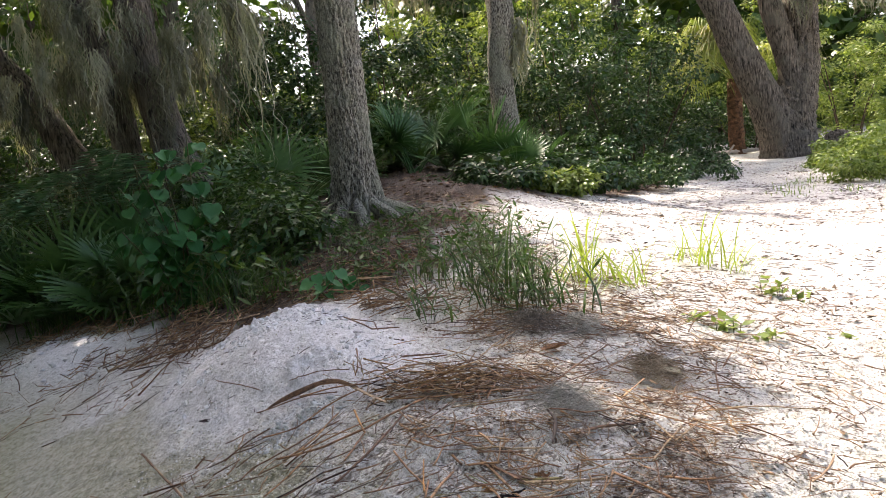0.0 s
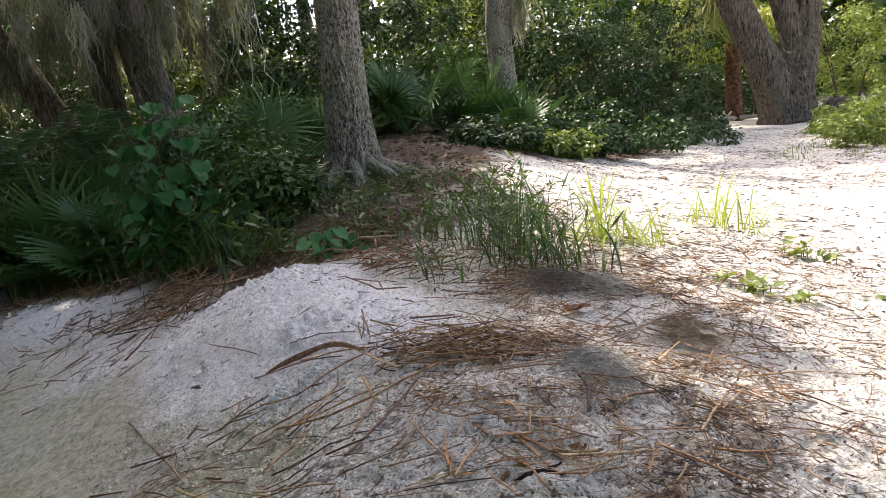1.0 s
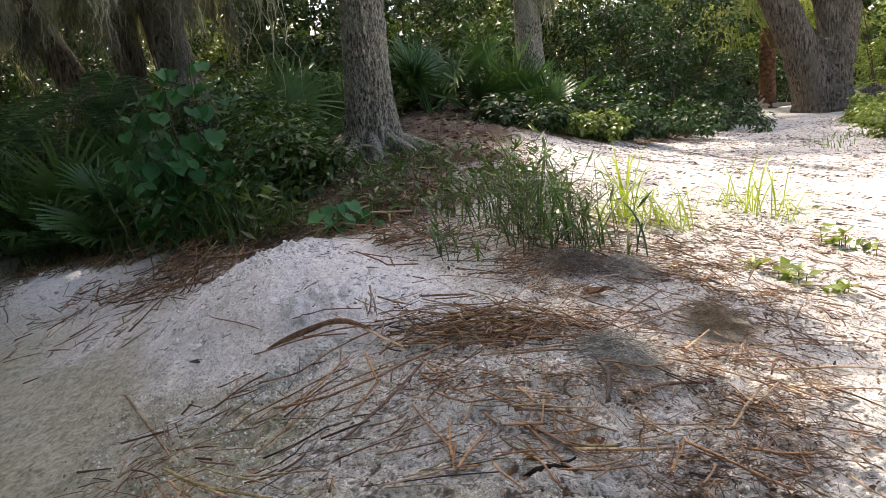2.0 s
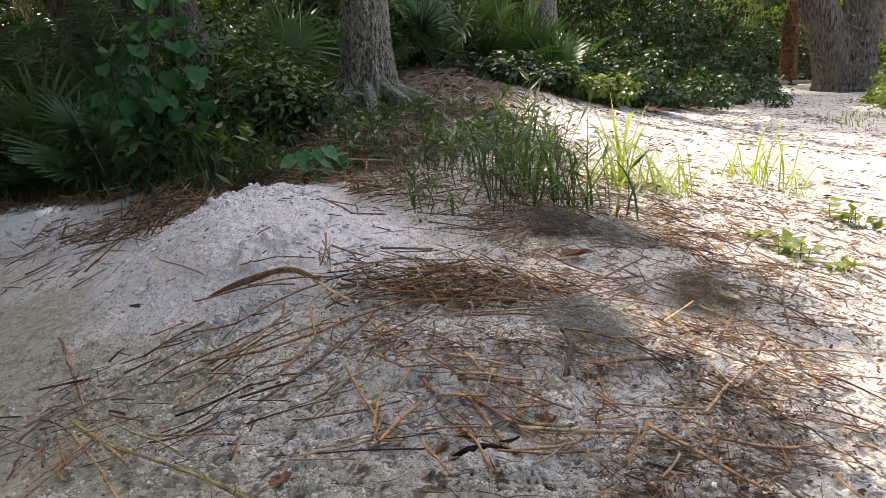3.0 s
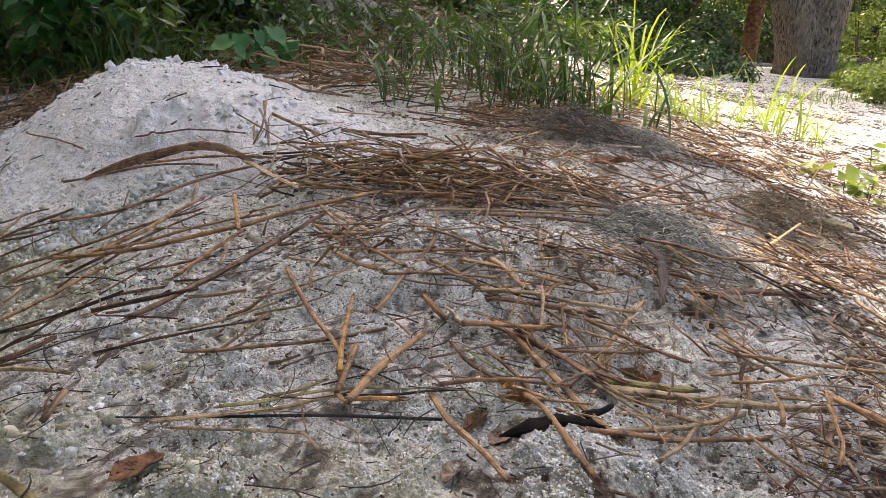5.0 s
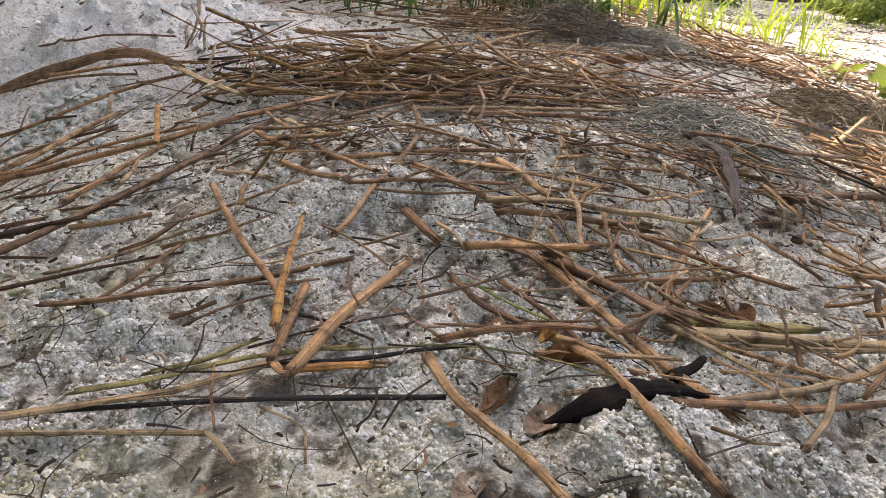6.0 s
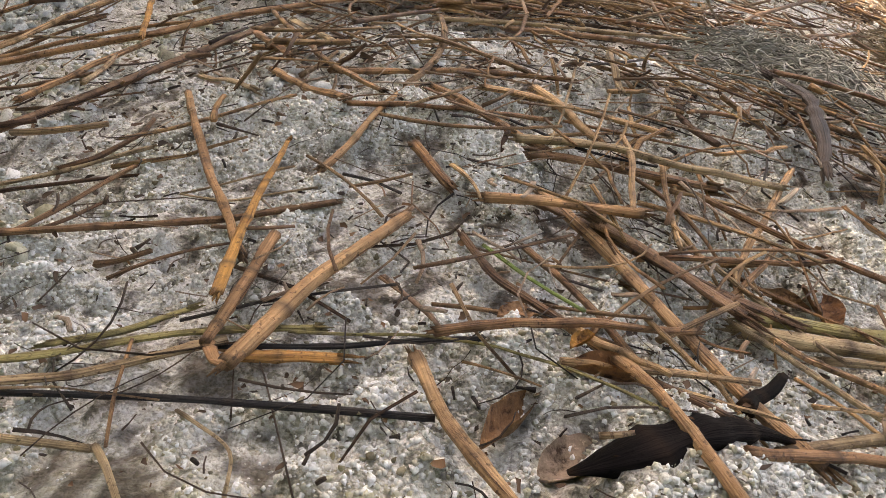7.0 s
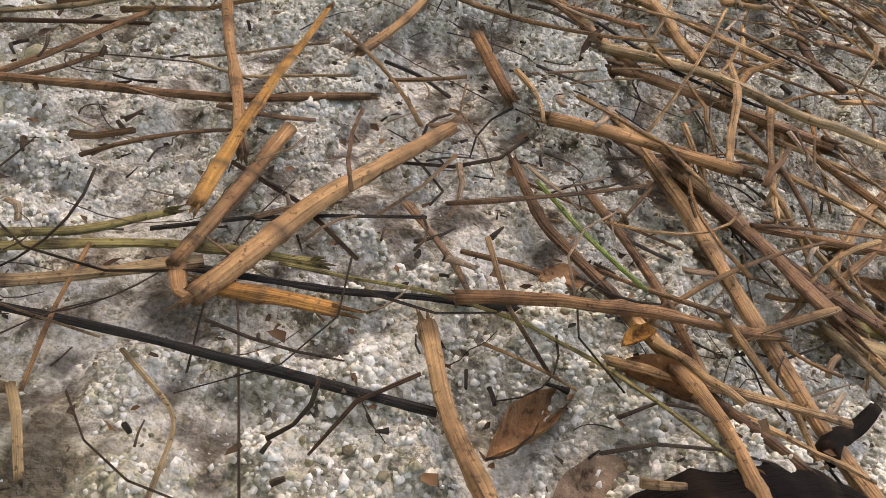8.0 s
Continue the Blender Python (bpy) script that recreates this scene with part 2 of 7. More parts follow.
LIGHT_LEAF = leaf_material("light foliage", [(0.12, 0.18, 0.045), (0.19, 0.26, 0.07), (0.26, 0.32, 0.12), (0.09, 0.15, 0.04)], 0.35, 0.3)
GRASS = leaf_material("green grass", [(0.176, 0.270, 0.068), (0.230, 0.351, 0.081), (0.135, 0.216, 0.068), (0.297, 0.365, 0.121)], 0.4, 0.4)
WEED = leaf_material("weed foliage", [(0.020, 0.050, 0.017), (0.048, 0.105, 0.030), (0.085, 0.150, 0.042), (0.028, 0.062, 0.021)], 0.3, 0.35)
HEART = leaf_material("broad vine leaf", [(0.030, 0.135, 0.042), (0.050, 0.180, 0.060), (0.022, 0.095, 0.032)], 0.2, 0.6, False)
FAN = leaf_material("palmetto leaf", [(0.045, 0.110, 0.038), (0.080, 0.165, 0.056), (0.055, 0.130, 0.045)], 0.12, 0.33, False)
PALM = leaf_material("palm leaf", [(0.20, 0.27, 0.07), (0.28, 0.33, 0.12), (0.34, 0.33, 0.17)], 0.35, 0.3, False)
STEM = stalk_material("green stem", [(0.10, 0.13, 0.05), (0.14, 0.14, 0.07)])
TWIG = stalk_material("brown twig", [(0.09, 0.06, 0.04), (0.14, 0.10, 0.07)])
MOSS = leaf_material("spanish moss", [(0.08, 0.08, 0.07), (0.27, 0.27, 0.24), (0.13, 0.13, 0.112), (0.40, 0.40, 0.36), (0.18, 0.185, 0.16)], 0.3, 0.8, False)
MOSS_DRY = leaf_material("dry fallen moss", [(0.26, 0.25, 0.23), (0.46, 0.46, 0.45), (0.10, 0.09, 0.08), (0.62, 0.62, 0.61), (0.34, 0.33, 0.31)], 0.1, 0.8)
MOSS_TAN = leaf_material("tan fallen moss", [(0.22, 0.16, 0.11), (0.40, 0.32, 0.24), (0.10, 0.07, 0.05), (0.52, 0.46, 0.38), (0.28, 0.21, 0.15)], 0.1, 0.8)
MOSS_DEAD = leaf_material("dead dark moss", [(0.10, 0.085, 0.075), (0.20, 0.175, 0.16), (0.05, 0.042, 0.036), (0.28, 0.25, 0.23), (0.14, 0.12, 0.105)], 0.1, 0.8)
BARK = bark_material("grey oak bark", (0.045, 0.038, 0.030), (0.34, 0.325, 0.265), (0.27, 0.28, 0.21), (95.0, 95.0, 34.0), 0.016, 0.09)
BARK_DARK = bark_material("old oak bark", (0.026, 0.020, 0.015), (0.27, 0.225, 0.175), (0.18, 0.16, 0.125), (44.0, 44.0, 7.0), 0.05, 0.13)
BARK_PALM = bark_material("palm trunk bark", (0.05, 0.03, 0.02), (0.26, 0.14, 0.08), (0.16, 0.09, 0.05), (16.0, 16.0, 22.0), 0.02)
DRIFT = bark_material("bleached wood", (0.35, 0.31, 0.27), (0.62, 0.58, 0.53), (0.45, 0.41, 0.37), (10.0, 10.0, 10.0), 0.006)

# ---- builders ----


def lattice(ix, iy, seed):
    n = (ix * 374761393 + iy * 668265263 + seed * 1442695041) & 0xFFFFFFFF
    n = ((n ^ (n >> 13)) * 1274126177) & 0xFFFFFFFF
    return ((n ^ (n >> 16)) & 0xFFFF) / 65535.0


def grain(x, y, scale, seed=0):
    """Smooth value noise, -1 to 1."""
    x, y = np.asarray(x, float) * scale, np.asarray(y, float) * scale
    ix, iy = np.floor(x).astype(np.int64), np.floor(y).astype(np.int64)
    u, v = x - ix, y - iy
    u, v = u * u * (3 - 2 * u), v * v * (3 - 2 * v)
    a, b = lattice(ix, iy, seed), lattice(ix + 1, iy, seed)
    c, d = lattice(ix, iy + 1, seed), lattice(ix + 1, iy + 1, seed)
    return 2 * ((a * (1 - u) + b * u) * (1 - v) + (c * (1 - u) + d * u) * v) - 1


def bump_at(x, y, cx, cy, sx, sy, turn=0.0, power=2.0):
    c, s = math.cos(turn), math.sin(turn)
    u, v = ((x - cx) * c + (y - cy) * s) / sx, (-(x - cx) * s + (y - cy) * c) / sy
    return np.exp(-((u * u + v * v) ** (power / 2)))


def ground_z(x, y):
    """The lie of the bank: a low crest that falls off to both sides, and the heap of dug sand on it."""
    x, y = np.asarray(x, float), np.asarray(y, float)
    X, Y, W = np.arctan(x / 1.2) * 1.2, np.arctan(y / 2.0) * 2.0, np.arctan(x / 5) * 5
    z = 0.0249 - 0.0518 * X - 0.2868 * X * X + 0.0048 * Y + 0.0431 * Y * Y + 0.0585 * X * Y + 0.0151 * X * X * Y + 0.0614 * W - 0.0453 * X * Y * Y
    z = z + 0.026 * bump_at(x, y, 0.07, 0.29, 0.2, 0.13) - 0.03 * bump_at(x, y, -0.5, 0.3, 0.2, 0.2)
    z = z - 0.017 * bump_at(x, y, 0.19, 0.05, 0.11, 0.13)
    return z + heap(x, y)


def heap(x, y):
    return 0.129 * bump_at(x, y, -0.484, 1.037, 0.375, 0.265, -0.64, 2.377) + 0.062 * bump_at(x, y, -0.711, 1.41, 0.347, 0.345, 0.013, 3.673)


def to_mesh(name, verts, faces, uv=None, smooth=True):
    """A mesh from arrays: faces of one size, uv per corner."""
    verts, faces = np.asarray(verts, np.float32), np.asarray(faces, np.int32)
    me = bpy.data.meshes.new(name)
    n, k = faces.shape
    me.vertices.add(len(verts))
    me.vertices.foreach_set("co", verts.ravel())
    me.loops.add(n * k)
    me.loops.foreach_set("vertex_index", faces.ravel())
    me.polygons.add(n)
    me.polygons.foreach_set("loop_start", np.arange(0, n * k, k, dtype=np.int32))
    me.polygons.foreach_set("loop_total", np.full(n, k, np.int32))
    me.polygons.foreach_set("use_smooth", np.full(n, smooth))
    if uv is not None:
        layer = me.uv_layers.new(name="uv")
        layer.data.foreach_set("uv", np.asarray(uv, np.float32).ravel())
    me.update(calc_edges=True)
    me.validate()
    return me


def thing(name, at, label, category, group="", kind=""):
    ob = new(name)
    ob.location = at
    return tagged(ob, label, category, group, kind)


def place_of(ob):
    at = Vector(ob.location)
    while ob.parent:
        ob = ob.parent
        at += Vector(ob.location)
    return at


def part(name, built, material, parent, label=""):
    """One mesh, built in world coordinates, under a thing or a part."""
    verts, faces, *uv = built
    shift = place_of(parent)
    ob = new(name, to_mesh(name, np.asarray(verts) - np.array(shift), faces, *uv))
    ob.data.materials.append(material)
    ob.parent = parent
    return tagged(ob, label)


def single(name, built, material, label, category, group="", kind="", at=None):
    """A thing that is one mesh, with its origin at its base."""
    verts, faces, *uv = built
    verts = np.asarray(verts, float)
    if at is None:
        at = (*verts[:, :2].mean(0), verts[:, 2].min())
    ob = new(name, to_mesh(name, verts - np.array(at), faces, *uv))
    ob.location = at
    ob.data.materials.append(material)
    return tagged(ob, label, category, group, kind)


def joined(*builts):
    vs, fs, us, n = [], [], [], 0
    for v, f, *u in builts:
        vs.append(np.asarray(v)), fs.append(np.asarray(f) + n)
        us.append(u[0] if u else np.zeros((*np.asarray(f).shape, 2)))
        n += len(v)
    return np.concatenate(vs), np.concatenate(fs), np.concatenate(us)


def tubes(paths, radii, sides=6, squash=1.0, caps=True, groove=0.0):
    """Stems along many paths at once. paths: (n, k, 3); radii: (n, k). Quads, with UV along each stem in metres x 10."""
    P, R = np.asarray(paths, float), np.asarray(radii, float)
    n, k, _ = P.shape
    if caps:
        P = np.concatenate([P[:, :1], P, P[:, -1:]], 1)
        R = np.concatenate([R[:, :1] * 0.05, R, R[:, -1:] * 0.05], 1)
        k += 2
    D = np.gradient(P, axis=1)
    if caps:
        D[:, 0], D[:, -1], D[:, 1], D[:, -2] = P[:, 2] - P[:, 1], P[:, -2] - P[:, -3], P[:, 2] - P[:, 1], P[:, -2] - P[:, -3]
    D /= np.linalg.norm(D, axis=2, keepdims=True) + 1e-9
    up = np.where(np.abs(D[:, :, 2:3]) > 0.9, np.array([1.0, 0, 0]), np.array([0, 0, 1.0]))
    if k > 0:
        mean_up = np.abs(D[:, :, 2]).mean(1)[:, None, None] > 0.75
        up = np.where(mean_up, np.array([1.0, 0.02, 0]), np.array([0, 0.02, 1.0])) + 0 * D
    A = np.cross(D, up)
    A /= np.linalg.norm(A, axis=2, keepdims=True) + 1e-9
    B = np.cross(A, D)
    t = np.linspace(0, 2 * np.pi, sides, endpoint=False)
    ring = A[:, :, None] * np.cos(t)[None, None, :, None] + B[:, :, None] * (np.sin(t) * squash)[None, None, :, None]
    RR = np.repeat(R[:, :, None], sides, 2)
    if groove:
        turn, along = np.arange(sides)[None, None] * 1.3 + 0 * RR, np.arange(k)[None, :, None] * 0.22 + 0 * RR
        RR = RR * (1 + groove * grain(turn + 17 * P[:, :1, :1] * 100, along, 1.0, 6))
    V = P[:, :, None] + ring * RR[..., None]
    i, j, q = np.meshgrid(np.arange(n), np.arange(k - 1), np.arange(sides), indexing="ij")
    q2 = (q + 1) % sides
    b = i * k * sides
    F = np.stack([b + j * sides + q, b + j * sides + q2, b + (j + 1) * sides + q2, b + (j + 1) * sides + q], -1).reshape(-1, 4)
    L = np.concatenate([np.zeros((n, 1)), np.cumsum(np.linalg.norm(np.diff(P, axis=1), axis=2), 1)], 1)
    off = np.random.rand(n, 1) * 50
    L = L * 10 + off
    u0, u1 = q / sides, (q + 1) / sides
    v0, v1 = L[i, j], L[i, j + 1]
    U = np.stack([np.stack([u0, v0], -1), np.stack([u1, v0], -1), np.stack([u1, v1], -1), np.stack([u0, v1], -1)], -2).reshape(-1, 4, 2)
    return V.reshape(-1, 3), F, U


def blades(base, heading, length, width, lean, droop, rows=5, fold=0.0):
    """Grass blades, strands or leaf straps: ribbons that start upright, lean and droop."""
    n = len(base)
    s = np.linspace(0, 1, rows)
    d = np.stack([np.cos(heading), np.sin(heading), np.zeros(n)], -1)
    side = np.stack([-np.sin(heading), np.cos(heading), np.zeros(n)], -1)
    ang = lean[:, None] + droop[:, None] * s[None] ** 1.5
    step = length[:, None] / (rows - 1)
    out = np.cumsum(np.sin(ang) * step, 1) - np.sin(ang[:, :1]) * step
    upw = np.cumsum(np.cos(ang) * step, 1) - np.cos(ang[:, :1]) * step
    C = base[:, None] + d[:, None] * out[..., None] + np.array([0, 0, 1.0]) * upw[..., None]
    w = width[:, None] * np.clip(np.sin(np.pi * (0.18 + 0.82 * s)) ** 0.7, 0.02, 1)[None]
    V = np.stack([C - side[:, None] * w[..., None] / 2, C + side[:, None] * w[..., None] / 2], 2)
    i, j = np.meshgrid(np.arange(n), np.arange(rows - 1), indexing="ij")
    b = (i * rows + j) * 2
    F = np.stack([b, b + 1, b + 3, b + 2], -1).reshape(-1, 4)
    return V.reshape(-1, 3), F


def leaves(at, ahead, normal, length, width, fold=0.25):
    """Many single leaves, each a folded kite of four triangles."""
    n = len(at)
    a = ahead / (np.linalg.norm(ahead, axis=1, keepdims=True) + 1e-9)
    side = np.cross(a, normal)
    side /= np.linalg.norm(side, axis=1, keepdims=True) + 1e-9
    nrm = np.cross(side, a)
    l, w = length[:, None], width[:, None]
    mid = at + a * l * 0.45 - nrm * w * fold
    tip = at + a * l - nrm * w * fold * 0.8
    left, right = at + a * l * 0.42 + side * w / 2, at + a * l * 0.42 - side * w / 2
    V = np.stack([at, left, right, mid, tip], 1).reshape(-1, 3)
    b = np.arange(n)[:, None] * 5
    F = np.concatenate([b + [0, 3, 1], b + [0, 2, 3], b + [1, 3, 4], b + [3, 2, 4]])
    return V, F


def flakes(at, ahead, normal, length, width, rs):
    """Torn, curled scraps: six-sided flakes with uneven rims."""
    n = len(at)
    a = ahead / (np.linalg.norm(ahead, axis=1, keepdims=True) + 1e-9)
    side = np.cross(a, normal)
    side /= np.linalg.norm(side, axis=1, keepdims=True) + 1e-9
    up = np.cross(side, a)
    turn = np.arange(6)[None] * np.pi / 3 + rs.uniform(-0.4, 0.4, (n, 6))
    far = rs.uniform(0.35, 1.1, (n, 6))
    u, v = np.cos(turn) * far, np.sin(turn) * far
    curl = rs.uniform(-0.1, 0.6, (n, 1)) * v**2 + rs.uniform(-0.15, 0.35, (n, 6))
    rim = at[:, None] + a[:, None] * (u * length[:, None] / 2)[..., None] + side[:, None] * (v * width[:, None] / 2)[..., None] + up[:, None] * (curl * width[:, None] * 0.6)[..., None]
    V = np.concatenate([at[:, None], rim], 1).reshape(-1, 3)
    b = np.arange(n)[:, None] * 7
    F = np.concatenate([b + [0, 1 + k, 1 + (k + 1) % 6] for k in range(6)])
    return V, F


def unit(n, up=0.0):
    d = np.random.normal(size=(n, 3))
    d[:, 2] += up
    return d / (np.linalg.norm(d, axis=1, keepdims=True) + 1e-9)


def leaf_mass(clumps, per, size, aspect=0.5, up=0.9):
    """Leaves gathered in clumps (x, y, z, rx, ry, rz), facing out and up, with gaps between the clumps."""
    C = np.asarray(clumps, float)
    pick = np.repeat(np.arange(len(C)), per)
    d = unit(len(pick))
    r = np.random.rand(len(pick), 1) ** 0.45
    at = C[pick, :3] + d * r * C[pick, 3:]
    nrm = d * 0.7 + unit(len(pick)) * 0.7 + np.array([0, 0, up])
    ahead = d + unit(len(pick)) * 0.9 + np.array([0, 0, -0.25])
    ahead -= nrm * ((ahead * nrm).sum(1) / (nrm * nrm).sum(1))[:, None]
    l = size * np.random.uniform(0.6, 1.3, len(pick))
    return leaves(at, ahead, nrm, l, l * aspect * np.random.uniform(0.8, 1.2, len(pick)))


def curve(points, n):
    """n points on a smooth line through the given ones."""
    p = np.asarray(points, float)
    t = np.linspace(0, len(p) - 1, n)
    k = np.clip(t.astype(int), 0, len(p) - 2)
    f = (t - k)[:, None]
    q = np.concatenate([2 * p[:1] - p[1:2], p, 2 * p[-1:] - p[-2:-1]])
    a, b, c, d = q[k], q[k + 1], q[k + 2], q[k + 3]
    return 0.5 * (2 * b + (c - a) * f + (2 * a - 5 * b + 4 * c - d) * f**2 + (3 * b - a - 3 * c + d) * f**3)


def trunk_mesh(points, radii, sides=48, rings=60, ridge=0.012, lump=0.05, flare=(), seed=3, freq=11.0):
    """A bole or limb along a line, with ridged bark and root flares (angle, reach, height)."""
    P = curve(points, rings)
    R = np.interp(np.linspace(0, 1, rings), np.linspace(0, 1, len(radii)), radii)
    V, F, U = tubes(P[None], R[None], sides, caps=False)
    V = V.reshape(rings, sides, 3)
    ax = V - P[:, None]
    ax /= np.linalg.norm(ax, axis=2, keepdims=True) + 1e-9
    th = np.arctan2(ax[..., 1], ax[..., 0])
    h = np.concatenate([[0], np.cumsum(np.linalg.norm(np.diff(P, axis=0), axis=1))])[:, None] + 0 * th
    cx, cy = np.cos(th), np.sin(th)
    wob = grain(cx * 1.3 + 7, cy * 1.3 + h * 1.7, 1.0, seed) + 0.5 * grain(cx * 3, cy * 3 + h * 3, 1.0, seed + 1)
    bark = np.abs(grain(th * freq / 2 + 0.4 * grain(th * 3, h * 9, 1.0, seed + 4), h * 11, 1.0, seed + 2)) + 0.5 * np.abs(grain(th * freq, h * 26, 1.0, seed + 3))
    off = lump * R[:, None] * wob + ridge * (0.6 - bark)
    for ang, reach, height in flare:
        d = np.abs((th - ang + np.pi) % (2 * np.pi) - np.pi)
        off = off + reach * np.exp(-((d / 0.24) ** 2)) * np.exp(-h / height)
    V = V + ax * off[..., None]
    return V.reshape(-1, 3), F, U


# ---- ground ----


def spaced(bands, lo, hi, grow):
    """Grid lines: even steps in each band (end, step), growing steps beyond the first and last."""
    out = [bands[0][0]]
    for end, step in bands[1:]:
        n = max(1, round((end - out[-1]) / step))
        out += list(np.linspace(out[-1], end, n + 1)[1:])
    s = bands[1][1]
    while out[0] > lo:
        s *= grow
        out.insert(0, out[0] - s)
    s = bands[-1][1]
    while out[-1] < hi:
        s *= grow
        out.append(out[-1] + s)
    return np.array(out)


def sand_relief(x, y):
    """Crumbled, trodden surface: finer on the flat, clods on the heap."""
    near = np.exp(-((np.hypot(x, y) / 6.0) ** 2))
    h = heap(x, y) / 0.14
    z = 0.006 * grain(x, y, 9, 1) + 0.0045 * grain(x, y, 24, 2) + 0.0030 * grain(x, y, 60, 3) + 0.0016 * grain(x, y, 150, 4) + 0.0008 * grain(x, y, 330, 5)
    z = z + 0.016 * grain(x, y, 3.1, 6) * near + 0.03 * grain(x, y, 0.9, 7)
    rough = np.clip(0.35 + 1.1 * grain(x, y, 5, 60), 0.1, 1.2)
    z = z + np.clip(h, 0, 1) * (0.012 * grain(x, y, 13, 8) + rough * (0.042 * np.abs(grain(x, y, 27, 9)) ** 1.3 + 0.028 * np.abs(grain(x, y, 62, 14)) + 0.009 * grain(x, y, 120, 61)))
    patch = pale_patch(x, y)
    z = z + patch * (0.025 + 0.06 * np.abs(grain(x, y, 11, 62)) + 0.03 * np.abs(grain(x, y, 30, 63)))
    z = z + 0.0088 * crumb_lumps(x, y) * (1 - np.clip(h, 0, 1))
    z = z + 0.010 * wet_area(x, y) * np.abs(grain(x + 0.6 * y, y - 0.6 * x, 14, 79)) * np.clip(0.5 + grain(x, y, 2.5, 80), 0, 1)
    return z * (1 - 0.25 * wet_area(x, y))


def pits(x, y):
    """Hollows in the crumbly crust: gap shade and dark earth put into the colour."""
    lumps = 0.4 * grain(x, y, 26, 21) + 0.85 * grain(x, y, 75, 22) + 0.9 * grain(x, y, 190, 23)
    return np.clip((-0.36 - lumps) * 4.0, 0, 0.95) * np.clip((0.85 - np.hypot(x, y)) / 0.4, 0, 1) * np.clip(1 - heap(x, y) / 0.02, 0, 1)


def crumb_lumps(x, y):
    """Where damp sand has clotted into low mounds of crumbs, 0 to 1."""
    return np.clip(0.25 + 0.8 * grain(x, y, 26, 21) + 0.7 * grain(x, y, 75, 22) + 0.4 * grain(x, y, 190, 23), 0, 1.2)


def pale_patch(x, y):
    """A low spill of pale dug sand at the edge of the undergrowth."""
    edge = 0.35 * grain(x, y, 3.0, 64) + 0.2 * grain(x, y, 9, 65)
    return np.clip(1.6 * bump_at(x, y, -2.10, 2.62, 0.48, 0.22, -0.92, 2.0) - 0.35 + edge, 0, 1)


def woods_edge(x):
    """Where the undergrowth begins, beyond the heap."""
    return np.interp(x, [-3.4, -2.85, -2.3, -1.6, -1.14, -0.9, -0.5], [3.6, 3.36, 3.27, 2.73, 2.42, 2.2, 2.0])


def wet_area(x, y):
    """Damp, packed sand on the low side of the bank."""
    d = -0.81 * (x + 0.88) - 0.58 * (y - 0.91) + 0.10 * grain(x, y, 3, 11) + 0.05 * grain(x, y, 9, 15)
    return np.clip(d / 0.42, 0, 1) * np.clip((2.6 - y) / 0.4, 0, 1) * (1 - pale_patch(x, y))


def olive_area(x, y):
    """Crumbly, half-damp sand between the heap and the low side."""
    edge = 0.14 * grain(x, y, 6, 50) + 0.10 * grain(x, y, 17, 51)
    front = np.clip((-0.19 - x + edge) / 0.18, 0, 1) * np.clip((0.56 - y + edge) / 0.14, 0, 1)
    side = np.clip((-0.70 - x + edge) / 0.15, 0, 1) * np.clip((1.5 - y + edge) / 0.2, 0, 1)
    near = 0.75 * np.clip((0.004 - y + 0.25 * edge) / 0.03, 0, 1) * np.interp(x, [0.0, 0.1], [1.0, 0.75]) * (y > -0.2)
    return np.maximum(np.maximum(front, side), near) * np.clip(1.1 - heap(x, y) / 0.02, 0, 1)


def drift(x, y):
    """How thickly straw has drifted together, 0 to 1: bare sand patches stay open between the drifts."""
    thick = np.clip(np.interp(y, [0.3, 0.55], [0.52, 0.36]) + 0.7 * grain(x, y, 5, 66) + 0.9 * grain(x, y, 12, 67) + 0.5 * grain(x, y, 27, 74), 0, 1)
    thick = thick * np.interp(x, [-0.45, -0.2, 0.02, 0.15], [0.12, 0.3, 0.7, 1.0]) * np.interp(x - 0.25 * y, [0.4, 0.75], [1.0, 0.35])
    thick = thick * np.where((x > 0.10) & (x < 0.48) & (y > 0.34) & (y < 0.58), 0.6, 1.0)
    thick = np.maximum(thick, bump_at(x, y, 0.0, 0.615, 0.26, 0.085, -0.18, 3.0))
    return thick * np.clip(1 - heap(x, y) / 0.02, 0, 1) * np.clip((1.9 - y) / 0.5, 0, 1) * np.clip((1.5 - x) / 0.6, 0, 1) * np.clip((y + 0.6) / 0.3, 0, 1)


def duff_area(x, y):
    """Where fallen leaves and needles cover the sand under the trees."""
    edge = 0.25 * grain(x, y, 2.2, 12) + 0.12 * grain(x, y, 7, 13)
    rim = np.interp(y, [1.2, 1.7, 2.2, 3.2, 4.2, 5.0, 6.5, 9.0, 12.0], [-0.9, -0.05, 0.32, 0.40, 0.46, 1.1, 2.4, 3.6, 4.2])
    start = np.interp(x, [-3.4, -2.3, -1.6, -1.14, -0.9, -0.4, 0.1, 0.4], [3.35, 3.0, 2.45, 2.1, 1.85, 1.75, 1.75, 1.9])
    left = np.clip((rim - x + edge * 0.8) / 0.25, 0, 1) * np.clip((y - start + edge * 0.8) / 0.35, 0, 1)
    return np.clip(left * (1.0 + edge) + 0.10 * (edge > 0.2) + np.clip((y - 14) / 3, 0, 1), 0, 1)


